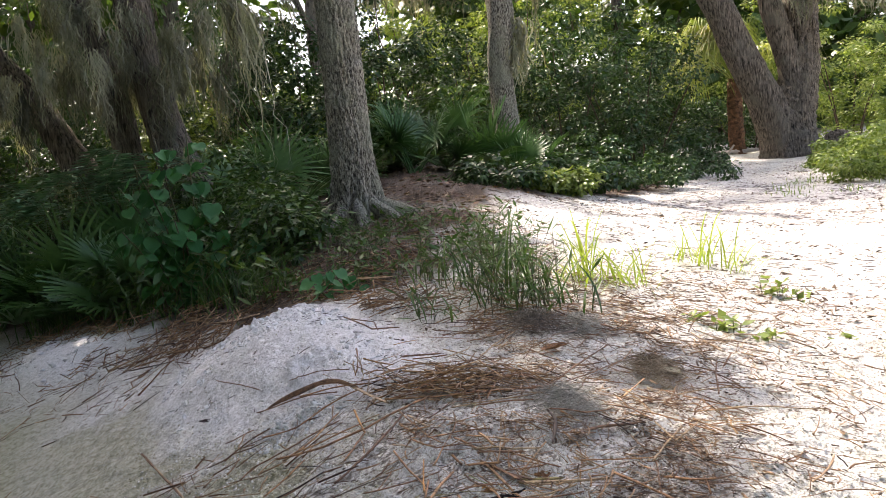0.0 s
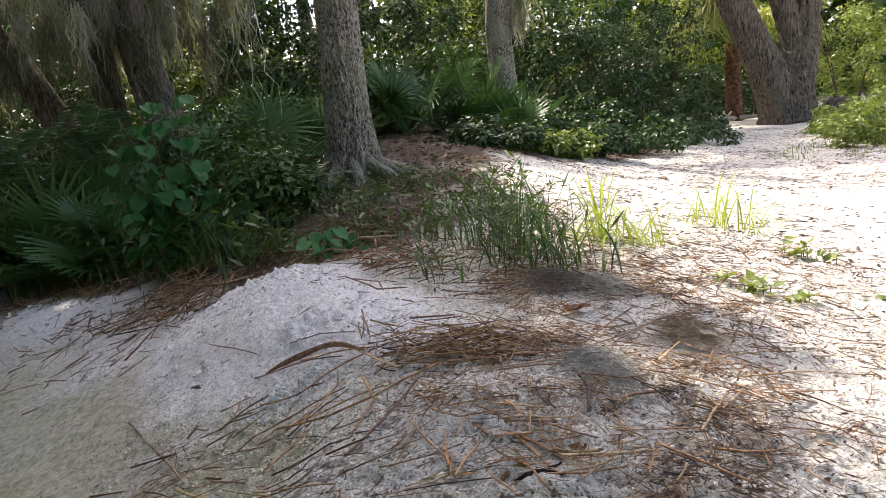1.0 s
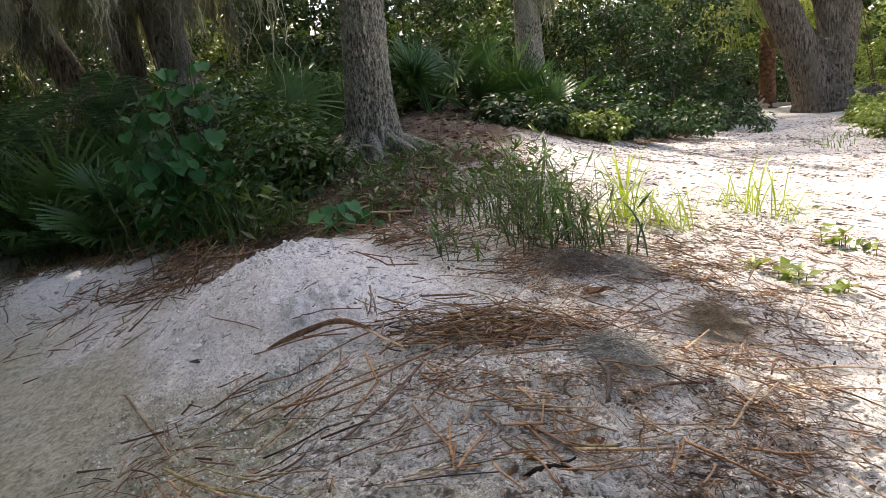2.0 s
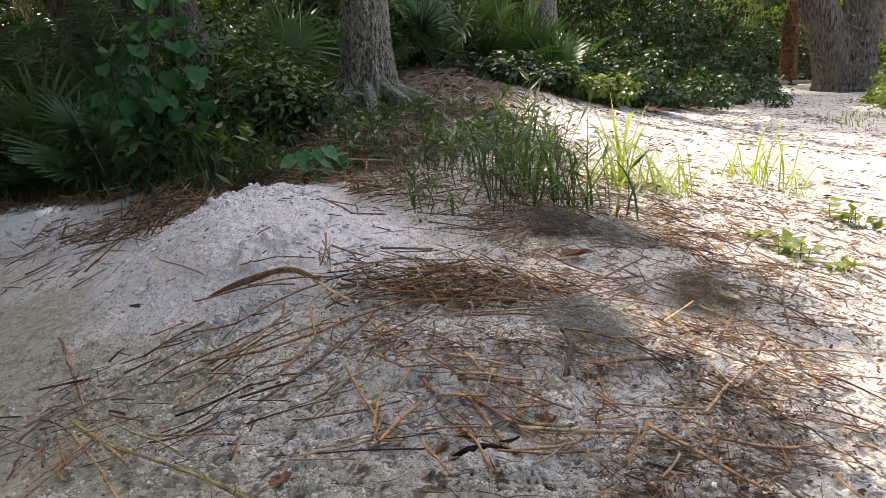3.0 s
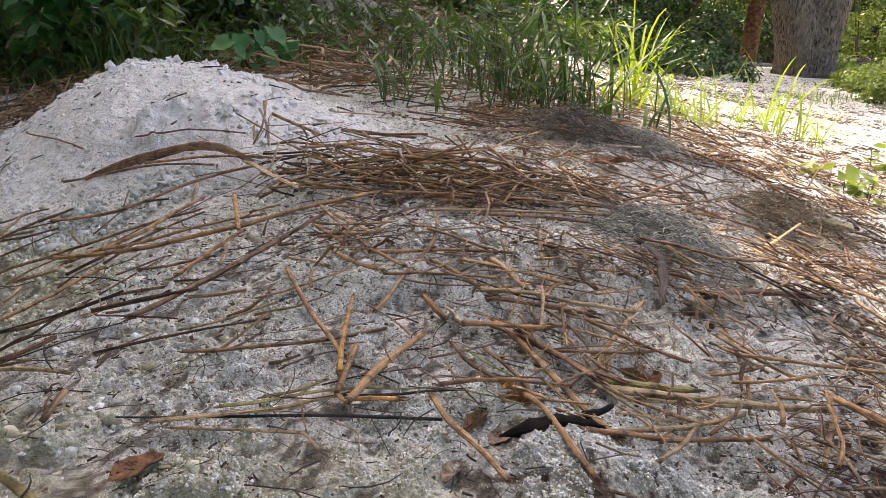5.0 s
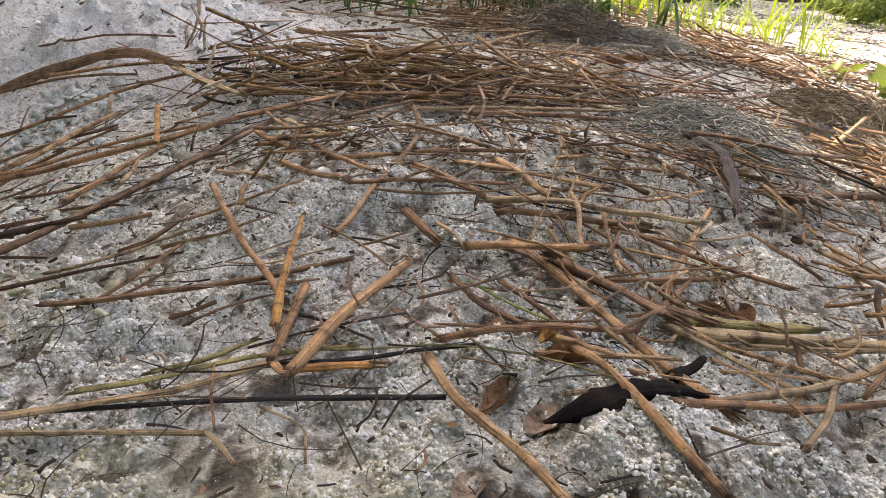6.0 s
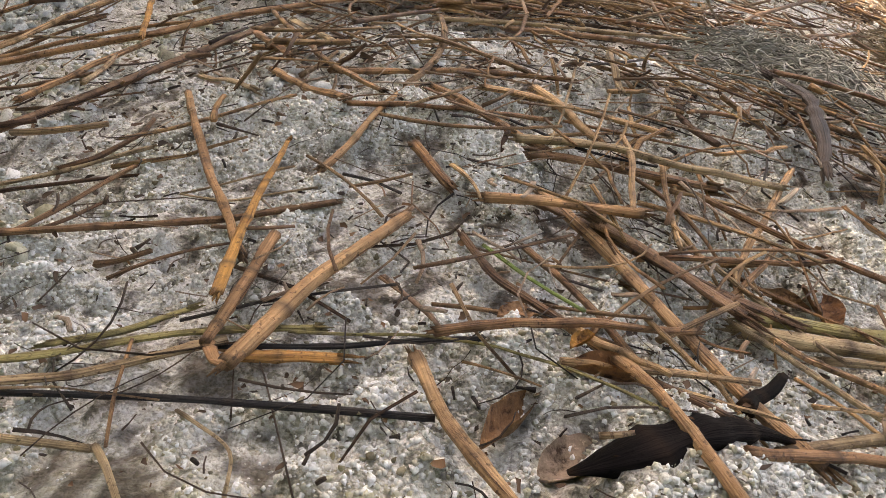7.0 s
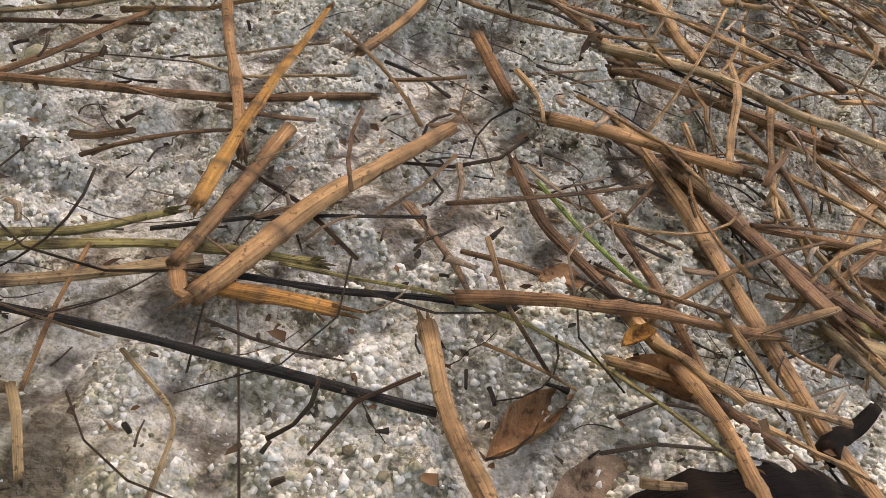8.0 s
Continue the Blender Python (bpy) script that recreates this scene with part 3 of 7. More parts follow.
GX = spaced(((-1.30, 0), (-0.95, 0.010), (-0.20, 0.0070), (0.25, 0.0027), (0.85, 0.010)), -700, 700, 1.11)
GY = spaced(((-0.09, 0), (0.24, 0.0027), (0.62, 0.0055), (1.45, 0.0070), (1.7, 0.012)), -250, 900, 1.085)
gx, gy = np.meshgrid(GX, GY, indexing="xy")
gz = ground_z(gx, gy) + sand_relief(gx, gy)
ny, nx = gx.shape
gi, gj = np.meshgrid(np.arange(nx - 1), np.arange(ny - 1), indexing="xy")
gb = gj * nx + gi
ground = new("ground", to_mesh("ground", np.stack([gx, gy, gz], -1).reshape(-1, 3), np.stack([gb, gb + 1, gb + nx + 1, gb + nx], -1).reshape(-1, 4)))
# The last bump only darkens a patch of the near sand.
# litter also colours in gap shade: hollows of the crust, floor under straw.
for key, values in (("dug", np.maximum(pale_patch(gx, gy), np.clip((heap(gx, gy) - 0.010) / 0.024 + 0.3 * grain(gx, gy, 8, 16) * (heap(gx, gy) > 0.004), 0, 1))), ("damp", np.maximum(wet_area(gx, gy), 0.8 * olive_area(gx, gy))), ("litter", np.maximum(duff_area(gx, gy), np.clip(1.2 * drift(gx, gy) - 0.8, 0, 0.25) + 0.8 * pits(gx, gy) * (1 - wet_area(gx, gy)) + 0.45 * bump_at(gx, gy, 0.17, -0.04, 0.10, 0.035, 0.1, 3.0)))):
    at = ground.data.attributes.new(key, "FLOAT", "POINT")
    at.data.foreach_set("value", np.asarray(values, np.float32).ravel())
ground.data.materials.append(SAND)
tagged(ground, "white crumbly sand bank with damp and leaf-covered patches", "ground", kind="structure")


def surface(x, y):
    return ground_z(x, y) + sand_relief(np.asarray(x, float), np.asarray(y, float))


def beside_wood(x, y):
    """Where the half-buried rotten wood lies clear of sand."""
    along = np.clip((x - 0.052) / 0.068, 0, 1)
    return np.hypot(x - 0.052 - 0.068 * along, y + 0.011 - 0.026 * along) < 0.0085


def crumbs(n, xs, ys, small, large, seed, keep=None, solid="ico", clumpy=0.6, rough=0.38, bare=-0.25):
    """Grains and clotted lumps of sand: angular little solids half sunk in the ground."""
    rs = np.random.RandomState(seed)
    x, y = rs.uniform(*xs, n), rs.uniform(*ys, n)
    lumps = grain(x, y, 26, 21) + 0.8 * grain(x, y, 75, 22) + 0.5 * grain(x, y, 190, 23)
    ok = (lumps + rs.uniform(-clumpy, clumpy, n) > bare) & ~beside_wood(x, y)
    if keep is not None:
        ok &= keep(x, y, rs)
    x, y, lumps = x[ok], y[ok], lumps[ok]
    n = len(x)
    r = small * (large / small) ** (rs.rand(n) ** 2.0)
    bm = bmesh.new()
    if solid == "ico":
        bmesh.ops.create_icosphere(bm, subdivisions=1, radius=1.0)
        iv, fi = np.array([v.co[:] for v in bm.verts]), np.array([[v.index for v in f.verts] for f in bm.faces if f.calc_center_median().z > -0.5])
    else:
        iv = np.array([(1, 0, 0), (-1, 0, 0), (0, 1, 0), (0, -1, 0), (0, 0, 1), (0, 0, -1)], float)
        fi = np.array([(0, 2, 4), (2, 1, 4), (1, 3, 4), (3, 0, 4), (2, 0, 5), (1, 2, 5), (3, 1, 5), (0, 3, 5)])
    bm.free()
    k = len(iv)
    a = rs.uniform(0, 6.28, n)
    c, s = np.cos(a)[:, None], np.sin(a)[:, None]
    V = iv[None] * (1 + rough * rs.uniform(-1, 1, (n, k, 1))) + rs.normal(0, 0.4 * rough, (n, k, 3))
    V = np.stack([V[..., 0] * c - V[..., 1] * s, V[..., 0] * s + V[..., 1] * c, V[..., 2] * 0.85], -1)
    V[..., :2] *= rs.uniform(0.75, 1.35, (n, 1, 2))
    V = V * r[:, None, None] + np.stack([x, y, surface(x, y) + r * rs.uniform(-0.25, 0.55, n)], -1)[:, None]
    F = (np.arange(n)[:, None, None] * k + fi[None]).reshape(-1, 3)
    return V.reshape(-1, 3), F


def sand_stuff(name, built, label, mat=CRUMB, smooth=False):
    ob = single(name, built, mat, label, "sand", kind="stuff", at=(0, 0, 0))
    ob.data.polygons.foreach_set("use_smooth", np.full(len(ob.data.polygons), smooth))


def at_foot(x, y, rs):
    return rs.rand(len(x)) < bump_at(x, y, -0.42, 0.610, 0.125, 0.055, 0.25, 3.0)


sand_stuff("sand_grains", crumbs(16000, (-0.19, 0.24), (-0.08, 0.24), 0.0003, 0.0008, 31, solid="octa", clumpy=0.8, rough=0.35, bare=-0.5), "loose white sand grains lying on the bank", smooth=True)
sand_stuff("sand_crumbs", crumbs(54000, (-0.20, 0.25), (-0.075, 0.27), 0.0005, 0.00125, 34, lambda x, y, rs: rs.rand(len(x)) > 0.85 * olive_area(x, y), clumpy=0.16, rough=0.36, bare=-0.24), "clotted white sand crumbs lying on the bank", smooth=True)
sand_stuff("sand_crumbs", crumbs(9000, (-0.21, 0.26), (-0.085, 0.28), 0.0008, 0.0016, 42, clumpy=0.2, rough=0.34, bare=0.35), "soft rounded sand crumbs heaped on the bank", smooth=True)
sand_stuff("damp_clods", crumbs(14000, (-0.2, 0.25), (-0.09, 0.03), 0.0005, 0.0013, 44, lambda x, y, rs: rs.rand(len(x)) < olive_area(x, y), clumpy=0.2, rough=0.46, bare=-0.25), "yellow-grey crumbs of damp sand on the near bank", OLIVE, True)
sand_stuff("sand_crumbs", crumbs(26000, (-0.5, 0.6), (-0.2, 0.72), 0.0009, 0.0024, 35, lambda x, y, rs: ~((np.abs(x - 0.025) < 0.22) & (y < 0.27)) & (wet_area(x, y) < 0.5) & (rs.rand(len(x)) > 0.8 * olive_area(x, y)), solid="octa", clumpy=0.3, rough=0.3, bare=0.0), "clotted white sand crumbs among the straw", smooth=True)
sand_stuff("sand_crumbs", crumbs(9000, (-0.9, 1.2), (-0.3, 1.3), 0.0022, 0.006, 32, lambda x, y, rs: ~((x > -0.45) & (x < 0.55) & (y < 0.68)) & (wet_area(x, y) < 0.5), solid="octa", rough=0.3), "clumped white sand crumbs scattered over the bank", smooth=True)
sand_stuff("sand_crumbs", crumbs(7000, (-0.6, 0.5), (-0.05, 0.62), 0.0016, 0.0048, 45, lambda x, y, rs: ~((np.abs(x - 0.025) < 0.2) & (y < 0.25)) & (wet_area(x, y) < 0.4) & (rs.rand(len(x)) > 0.75 * olive_area(x, y)), clumpy=0.25, rough=0.5, bare=0.2), "uneven lumps of clotted sand between the stalks", smooth=True)
sand_stuff("damp_clods", crumbs(5000, (-0.8, -0.1), (-0.1, 0.62), 0.0016, 0.0050, 46, lambda x, y, rs: (wet_area(x, y) < 0.5) & (rs.rand(len(x)) < olive_area(x, y)), clumpy=0.25, rough=0.5, bare=0.2), "uneven olive lumps of half-damp sand", OLIVE, True)
sand_stuff("sand_clods", crumbs(6000, (-2.9, -1.1), (1.5, 3.3), 0.003, 0.014, 43, lambda x, y, rs: rs.rand(len(x)) < pale_patch(x, y), solid="octa", clumpy=0.4, rough=0.4), "pale clods of sand spilled beside the undergrowth", CLOD, True)
sand_stuff("sand_clods", crumbs(16000, (-1.4, 0.1), (0.65, 1.75), 0.0010, 0.0032, 33, lambda x, y, rs: (rs.rand(len(x)) < heap(x, y) / 0.10) & (grain(x, y, 5, 60) + rs.uniform(-0.5, 0.5, len(x)) > -0.15), solid="octa", clumpy=0.3), "pale clods of dug sand on the heap", CLOD)
sand_stuff("sand_clods", crumbs(4200, (-1.1, -0.1), (0.68, 1.5), 0.0026, 0.011, 37, lambda x, y, rs: (heap(x, y) > 0.03) & (grain(x, y, 7, 40) + 0.5 * grain(x, y, 19, 41) > 0.08), clumpy=0.9, rough=0.5), "larger crumbling clods on the sand heap", CLOD)
sand_stuff("damp_clods", crumbs(3600, (-0.58, -0.25), (0.53, 0.70), 0.0016, 0.0065, 38, at_foot, clumpy=0.9, rough=0.6), "grey-green damp clods at the foot of the heap", DAMP_CLOD, True)
sand_stuff("damp_clods", crumbs(15000, (-1.1, -0.2), (-0.15, 1.0), 0.0012, 0.0042, 39, lambda x, y, rs: rs.rand(len(x)) < olive_area(x, y) * (1 - 0.85 * wet_area(x, y)), clumpy=0.3, rough=0.45, bare=0.1), "olive-grey crumbs of half-damp sand", OLIVE, True)

# ---- trees ----


SUN_SPOTS = ((-2.65, 6.9, 1.3, 0.55), (1.05, 6.8, 1.3, 0.5), (-3.9, 6.6, 1.5, 0.4))


def shades_spot(c):
    """True for a clump of leaves that would stand between the sun and a sunlit spot."""
    return any(math.hypot(c[0] - SLANT[0] * (c[2] - z) - x, c[1] - SLANT[1] * (c[2] - z) - y) < r + 0.45 for x, y, z, r in SUN_SPOTS)


def oak_main():
    at = (-0.50, 3.62, float(ground_z(-0.50, 3.62)))
    ob = thing("oak_tree", at, "grey-barked oak with flared roots standing in leaf litter", "tree")
    z = at[2]
    flares = ((3.45, 0.13, 0.2), (4.3, 0.09, 0.18), (5.05, 0.07, 0.17), (5.95, 0.13, 0.2), (1.2, 0.08, 0.12), (2.2, 0.08, 0.12))
    part("trunk", trunk_mesh([(-0.50, 3.62, z - 0.08), (-0.49, 3.62, z + 0.5), (-0.475, 3.63, z + 1.0), (-0.49, 3.65, z + 1.7), (-0.8, 3.85, z + 2.7), (-1.6, 4.3, z + 3.9)], [0.150, 0.132, 0.122, 0.118, 0.115, 0.10], 110, 300, 0.016, 0.05, flares, 3, 22.0), BARK, ob)
    for a, reach, r, drop in ((3.5, 0.46, 0.062, 0.10), (4.15, 0.30, 0.05, 0.07), (4.75, 0.24, 0.045, 0.05), (5.45, 0.27, 0.045, 0.04), (6.05, 0.40, 0.055, 0.02), (0.9, 0.3, 0.05, 0.0), (2.3, 0.3, 0.05, 0.0)):
        c, s = math.cos(a), math.sin(a)
        line = [(-0.50 + 0.05 * c, 3.62 + 0.05 * s, z + 0.20), (-0.50 + 0.15 * c, 3.62 + 0.15 * s, z + 0.09), (-0.50 + 0.30 * c - 0.03 * s, 3.62 + 0.30 * s, z + 0.035 - drop * 0.5), (-0.50 + (0.15 + reach) * c, 3.62 + (0.15 + reach) * s, z - 0.05 - drop)]
        part("root", trunk_mesh(line, [r, r * 0.95, r * 0.75, r * 0.4], 26, 40, 0.008, 0.12, (), int(a * 10), 9.0), BARK, ob)
    top = np.array([-1.6, 4.3, z + 3.9])
    ends = [(-2.6, 3.0, 6.3), (-2.1, 5.6, 6.6), (-4.2, 4.2, 6.4), (-2.6, 1.6, 6.0), (-1.9, 7.2, 7.4), (-3.6, 6.6, 7.2)]
    for e in ends:
        e = np.array(e)
        mid = (top + e) / 2 + np.array([0, 0, 0.25])
        part("limb", trunk_mesh([top - (0, 0, 0.3), mid, e], [0.07, 0.045, 0.015], 10, 14, 0.004, 0.05), BARK, ob)
    clumps = []
    rs = np.random.RandomState(8)
    # Unseen foliage set up the sun's slant so its shade ends at right.
    for sy in np.arange(-4.0, 4.6, 0.34):
        right = np.interp(sy, [-4.0, -0.6, -0.2, 0.0, 0.15, 0.33, 0.52, 0.82, 1.2, 1.7, 2.6, 3.4, 4.6], [2.4, 1.3, 0.76, 0.55, 0.45, 0.36, 0.34, 0.27, 0.29, 0.38, 0.34, 0.28, 0.36])
        for sx in np.arange(right - 0.30, -6.0, -0.36):
            h = rs.uniform(5.0, 6.6)
            wide = 0.30 if sx > -0.35 else 0.38
            clumps.append((sx + SLANT[0] * h + rs.uniform(-0.08, 0.08), sy + SLANT[1] * h + rs.uniform(-0.08, 0.08), h, wide, wide, 0.3))
    # Two small unseen clumps, added only to cast narrow bands of shade.
    for sx, sy, rx, ry in ((0.48, 0.80, 0.03, 0.12), (0.63, 0.72, 0.025, 0.10)):
        clumps.append((sx + SLANT[0] * 5.2, sy + SLANT[1] * 5.2, 5.2, rx, ry, 0.15))
    np.random.seed(8)
    part("crown", leaf_mass([c for c in clumps if not shades_spot(c)], 125, 0.17, 0.55), OAK_LEAF, ob, "dense dark green oak foliage, unseen, placed to shade the bank")
    return ob


oak_main()


def slim_tree():
    x, y = 0.83, 6.85
    z = float(ground_z(x, y))
    ob = thing("slim_tree", (x, y, z), "slender grey tree hung with pale moss behind palmettos", "tree")
    part("trunk", trunk_mesh([(x + 0.02, y, z - 0.1), (x, y, z + 0.6), (x + 0.0, y, z + 1.2), (x + 0.06, y, z + 2.0), (x - 0.1, y + 0.3, z + 4.5)], [0.16, 0.135, 0.13, 0.14, 0.11], 48, 110, 0.008, 0.07, ((0.5, 0.08, 0.2), (3.0, 0.08, 0.2)), 9), BARK, ob)
    rs = np.random.RandomState(5)
    cl = [(x + rs.uniform(-3.6, -2.0), y + rs.uniform(2.0, 5.0), z + rs.uniform(3.4, 6.0), 0.6, 0.6, 0.45) for _ in range(24)]
    # Unseen clumps added to drop a band of shade across the path.
    for _ in range(34):
        h, sx = rs.uniform(5.0, 6.5), rs.uniform(2.2, 5.6)
        cl.append((sx + SLANT[0] * h, 5.2 + 0.33 * (sx - 2.2) + rs.uniform(0, 0.75) + SLANT[1] * h, h, 0.35, 0.3, 0.3))
    part("crown", leaf_mass([c for c in cl if not shades_spot(c)], 90, 0.15), OAK_LEAF, ob)


slim_tree()


def twin_oak():
    x, y = 5.72, 10.95
    z = float(ground_z(x, y))
    ob = thing("twin_trunk_oak", (x, y, z), "massive old oak forking low into leaning dark trunks", "tree")
    fl = ((3.3, 0.12, 0.3), (4.2, 0.18, 0.3), (5.2, 0.16, 0.3), (0.1, 0.22, 0.35), (2.0, 0.1, 0.3))
    part("trunk", trunk_mesh([(x, y, z - 0.1), (x + 0.02, y, z + 0.4), (x + 0.16, y, z + 1.0), (x + 0.27, y, z + 1.6), (x + 0.31, y, z + 2.5), (x + 0.4, y, z + 4.5)], [0.45, 0.39, 0.31, 0.26, 0.235, 0.22], 80, 150, 0.05, 0.08, fl, 21, 9.0), BARK_DARK, ob)
    part("limb", trunk_mesh([(x - 0.10, y - 0.05, z + 0.15), (x - 0.27, y - 0.1, z + 0.6), (x - 0.47, y - 0.12, z + 1.07), (x - 0.82, y - 0.14, z + 1.85), (x - 1.13, y - 0.15, z + 2.6), (x - 2.0, y, z + 4.4)], [0.33, 0.29, 0.26, 0.235, 0.22, 0.15], 48, 90, 0.02, 0.08, (), 22, 8.0), BARK_DARK, ob)
    part("limb", trunk_mesh([(x + 0.12, y - 0.1, z + 0.9), (x + 0.02, y - 0.1, z + 1.5), (x - 0.20, y - 0.1, z + 2.3), (x - 0.5, y, z + 4.0)], [0.19, 0.18, 0.17, 0.13], 40, 60, 0.015, 0.08, (), 23, 8.0), BARK_DARK, ob)
    part("burl", trunk_mesh([(x + 0.50, y - 0.15, z - 0.05), (x + 0.68, y - 0.2, z + 0.16), (x + 0.86, y - 0.2, z + 0.14), (x + 1.0, y - 0.2, z - 0.05)], [0.13, 0.14, 0.12, 0.08], 30, 40, 0.04, 0.25, (), 24), BARK_DARK, ob)
    rs = np.random.RandomState(15)
    cl = []
    for _ in range(60):
        h = rs.uniform(3.6, 7.0)
        cl.append((x + rs.uniform(-2.6, 4.0), y + rs.uniform(-2.2, 0.8), z + h, 0.6, 0.6, 0.45))
    # Further unseen leaves, positioned from the path they are meant to shade.
    for _ in range(46):
        h = rs.uniform(5.0, 6.6)
        foot = rs.uniform(6.4, 10.6)
        cl.append((2.5 + 0.47 * (foot - 6.4) + rs.uniform(0.0, 1.1) + SLANT[0] * h, foot + SLANT[1] * h, h, 0.36, 0.36, 0.35))
    part("crown", leaf_mass(cl, 70, 0.18), OAK_LEAF, ob)


twin_oak()


def mossy_tree(x, y, points, radii, seed, label):
    z = float(ground_z(x, y))
    ob = thing("mossy_oak", (x, y, z), label, "tree", "moss-hung oaks")
    part("trunk", trunk_mesh(points, radii, 48, 110, 0.015, 0.12, ((4.4, 0.12, 0.25), (5.6, 0.14, 0.25), (3.2, 0.1, 0.25)), seed, 9.0), BARK_DARK, ob)
    rs = np.random.RandomState(seed)
    # Leaves mostly above the view, spread wide to dim the woods beneath.
    cl = [(points[-1][0] + rs.uniform(-3.2, 1.9), points[-1][1] + rs.uniform(0.0, 3.6), rs.uniform(3.2, 6.0), 0.6, 0.6, 0.45) for _ in range(80)]
    part("crown", leaf_mass([c for c in cl if not shades_spot(c)], 80, 0.16), OAK_LEAF, ob)
    return ob


mossy_tree(-2.25, 5.9, [(-2.20, 5.9, -0.1), (-2.36, 5.95, 0.55), (-2.50, 6.0, 1.1), (-2.55, 6.0, 1.6), (-2.58, 6.0, 2.4), (-2.7, 6.2, 4.2)], [0.26, 0.20, 0.17, 0.16, 0.15, 0.12], 41, "leaning old oak draped with grey spanish moss")
mossy_tree(-3.2, 6.3, [(-3.15, 6.3, -0.2), (-3.5, 6.4, 0.7), (-3.9, 6.5, 1.45), (-4.3, 6.5, 2.1), (-5.0, 6.6, 3.4)], [0.17, 0.15, 0.14, 0.13, 0.1], 42, "low sloping oak limb covered in grey moss")
mossy_tree(-2.9, 6.1, [(-2.85, 6.15, -0.15), (-2.95, 6.2, 0.8), (-3.0, 6.2, 1.6), (-3.2, 6.2, 2.6), (-3.4, 6.2, 4.0)], [0.16, 0.13, 0.12, 0.11, 0.09], 43, "upright dark oak stem behind hanging moss")


def moss_bunch(top, n, reach, spread, seed, width=0.010):
    """Hanging moss: wavering strands from a limb, thinning towards their tips."""
    rs = np.random.RandomState(seed)
    rows = 12
    s = np.linspace(0, 1, rows)
    a = np.array(top)[None] + np.stack([rs.normal(0, spread, n), rs.normal(0, spread * 0.6, n), rs.uniform(-0.1, 0.05, n)], -1)
    ln_ = reach * rs.uniform(0.35, 1.0, n)
    wav = np.cumsum(rs.normal(0, 0.024, (n, rows, 2)), 1) * np.sqrt(reach)
    pull = (np.array(top)[None, :2] - a[:, :2]) * 0.5
    C = np.zeros((n, rows, 3))
    C[..., :2] = a[:, None, :2] + wav + pull[:, None] * (s**1.5)[None, :, None]
    C[..., 2] = a[:, None, 2] - ln_[:, None] * s[None]
    w = width * rs.uniform(0.5, 1.4, (n, 1)) * (1.05 - s[None] ** 2) * rs.uniform(0.3, 1.7, (n, rows))
    ang = rs.uniform(0, np.pi, n)
    side = np.stack([np.cos(ang), np.sin(ang), 0 * ang], -1)[:, None]
    V = np.stack([C - side * w[..., None], C + side * w[..., None]], 2)
    i, j = np.meshgrid(np.arange(n), np.arange(rows - 1), indexing="ij")
    b = (i * rows + j) * 2
    return V.reshape(-1, 3), np.stack([b, b + 1, b + 3, b + 2], -1).reshape(-1, 4)


def moss(top, n, reach, spread, seed, width=0.010):
    single("spanish_moss", moss_bunch(top, n, reach, spread, seed, width), MOSS, "grey spanish moss hanging in long strands from a limb", "moss", "hanging moss", at=top)


rsm = np.random.RandomState(77)
for i in range(40):
    mx, my = rsm.uniform(-5.2, -1.75), rsm.uniform(5.3, 6.9)
    moss((mx, my, 1.8 + rsm.uniform(-0.2, 1.0)), 50, rsm.uniform(0.3, 0.95), 0.034, 100 + i, 0.0045)
for i in range(30):
    f = rsm.rand()
    line = (((-2.28, 5.9, 0.35), (-2.62, 6.0, 2.3)), ((-3.4, 6.35, 0.5), (-4.6, 6.5, 2.4)), ((-2.9, 6.15, 0.5), (-3.2, 6.2, 2.6)))[i % 3]
    q = np.array(line[0]) * (1 - f) + np.array(line[1]) * f
    moss((float(q[0]) + rsm.uniform(-0.12, 0.12), float(q[1]) - 0.16, float(q[2])), 60, rsm.uniform(0.15, 0.4), 0.05, 250 + i, 0.0045)
for i in range(34):
    mx = rsm.uniform(-4.6, -1.85)
    moss((mx, rsm.uniform(5.35, 6.1), rsm.uniform(1.35, 2.4)), 50, rsm.uniform(0.2, 0.75), rsm.uniform(0.012, 0.035), 300 + i, 0.0055)
for i in range(7):
    moss((rsm.uniform(-2.1, -1.3), rsm.uniform(6.6, 7.4), 2.2 + rsm.uniform(-0.2, 0.3)), 45, rsm.uniform(0.5, 0.95), 0.05, 160 + i, 0.006)
for i in range(16):
    moss((rsm.uniform(-1.4, 0.7), rsm.uniform(9.0, 11.0), 2.9 + rsm.uniform(0, 0.4)), 50, rsm.uniform(0.5, 0.9), 0.2, 180 + i, 0.012)
for i in range(9):
    moss((rsm.uniform(-2.95, -2.35), rsm.uniform(6.75, 7.1), rsm.uniform(1.5, 2.2)), 60, rsm.uniform(0.35, 0.8), 0.04, 350 + i, 0.007)
moss((1.06, 6.8, 1.72), 70, 0.72, 0.05, 201, 0.009)
moss((1.00, 6.75, 1.5), 40, 0.5, 0.05, 202, 0.008)
moss((1.23, 6.6, 2.2), 20, 0.85, 0.02, 203, 0.007)
moss((-1.27, 4.7, 1.85), 14, 1.35, 0.012, 204, 0.006)
for i in range(9):
    moss((rsm.uniform(6.0, 8.2), rsm.uniform(9.4, 10.4), 1.85 + rsm.uniform(0, 0.2)), 40, rsm.uniform(0.25, 0.6), 0.12, 210 + i, 0.011)
for i in range(5):
    moss((rsm.uniform(5.5, 6.3), 10.3, rsm.uniform(1.9, 2.4)), 25, 0.5, 0.1, 230 + i, 0.011)


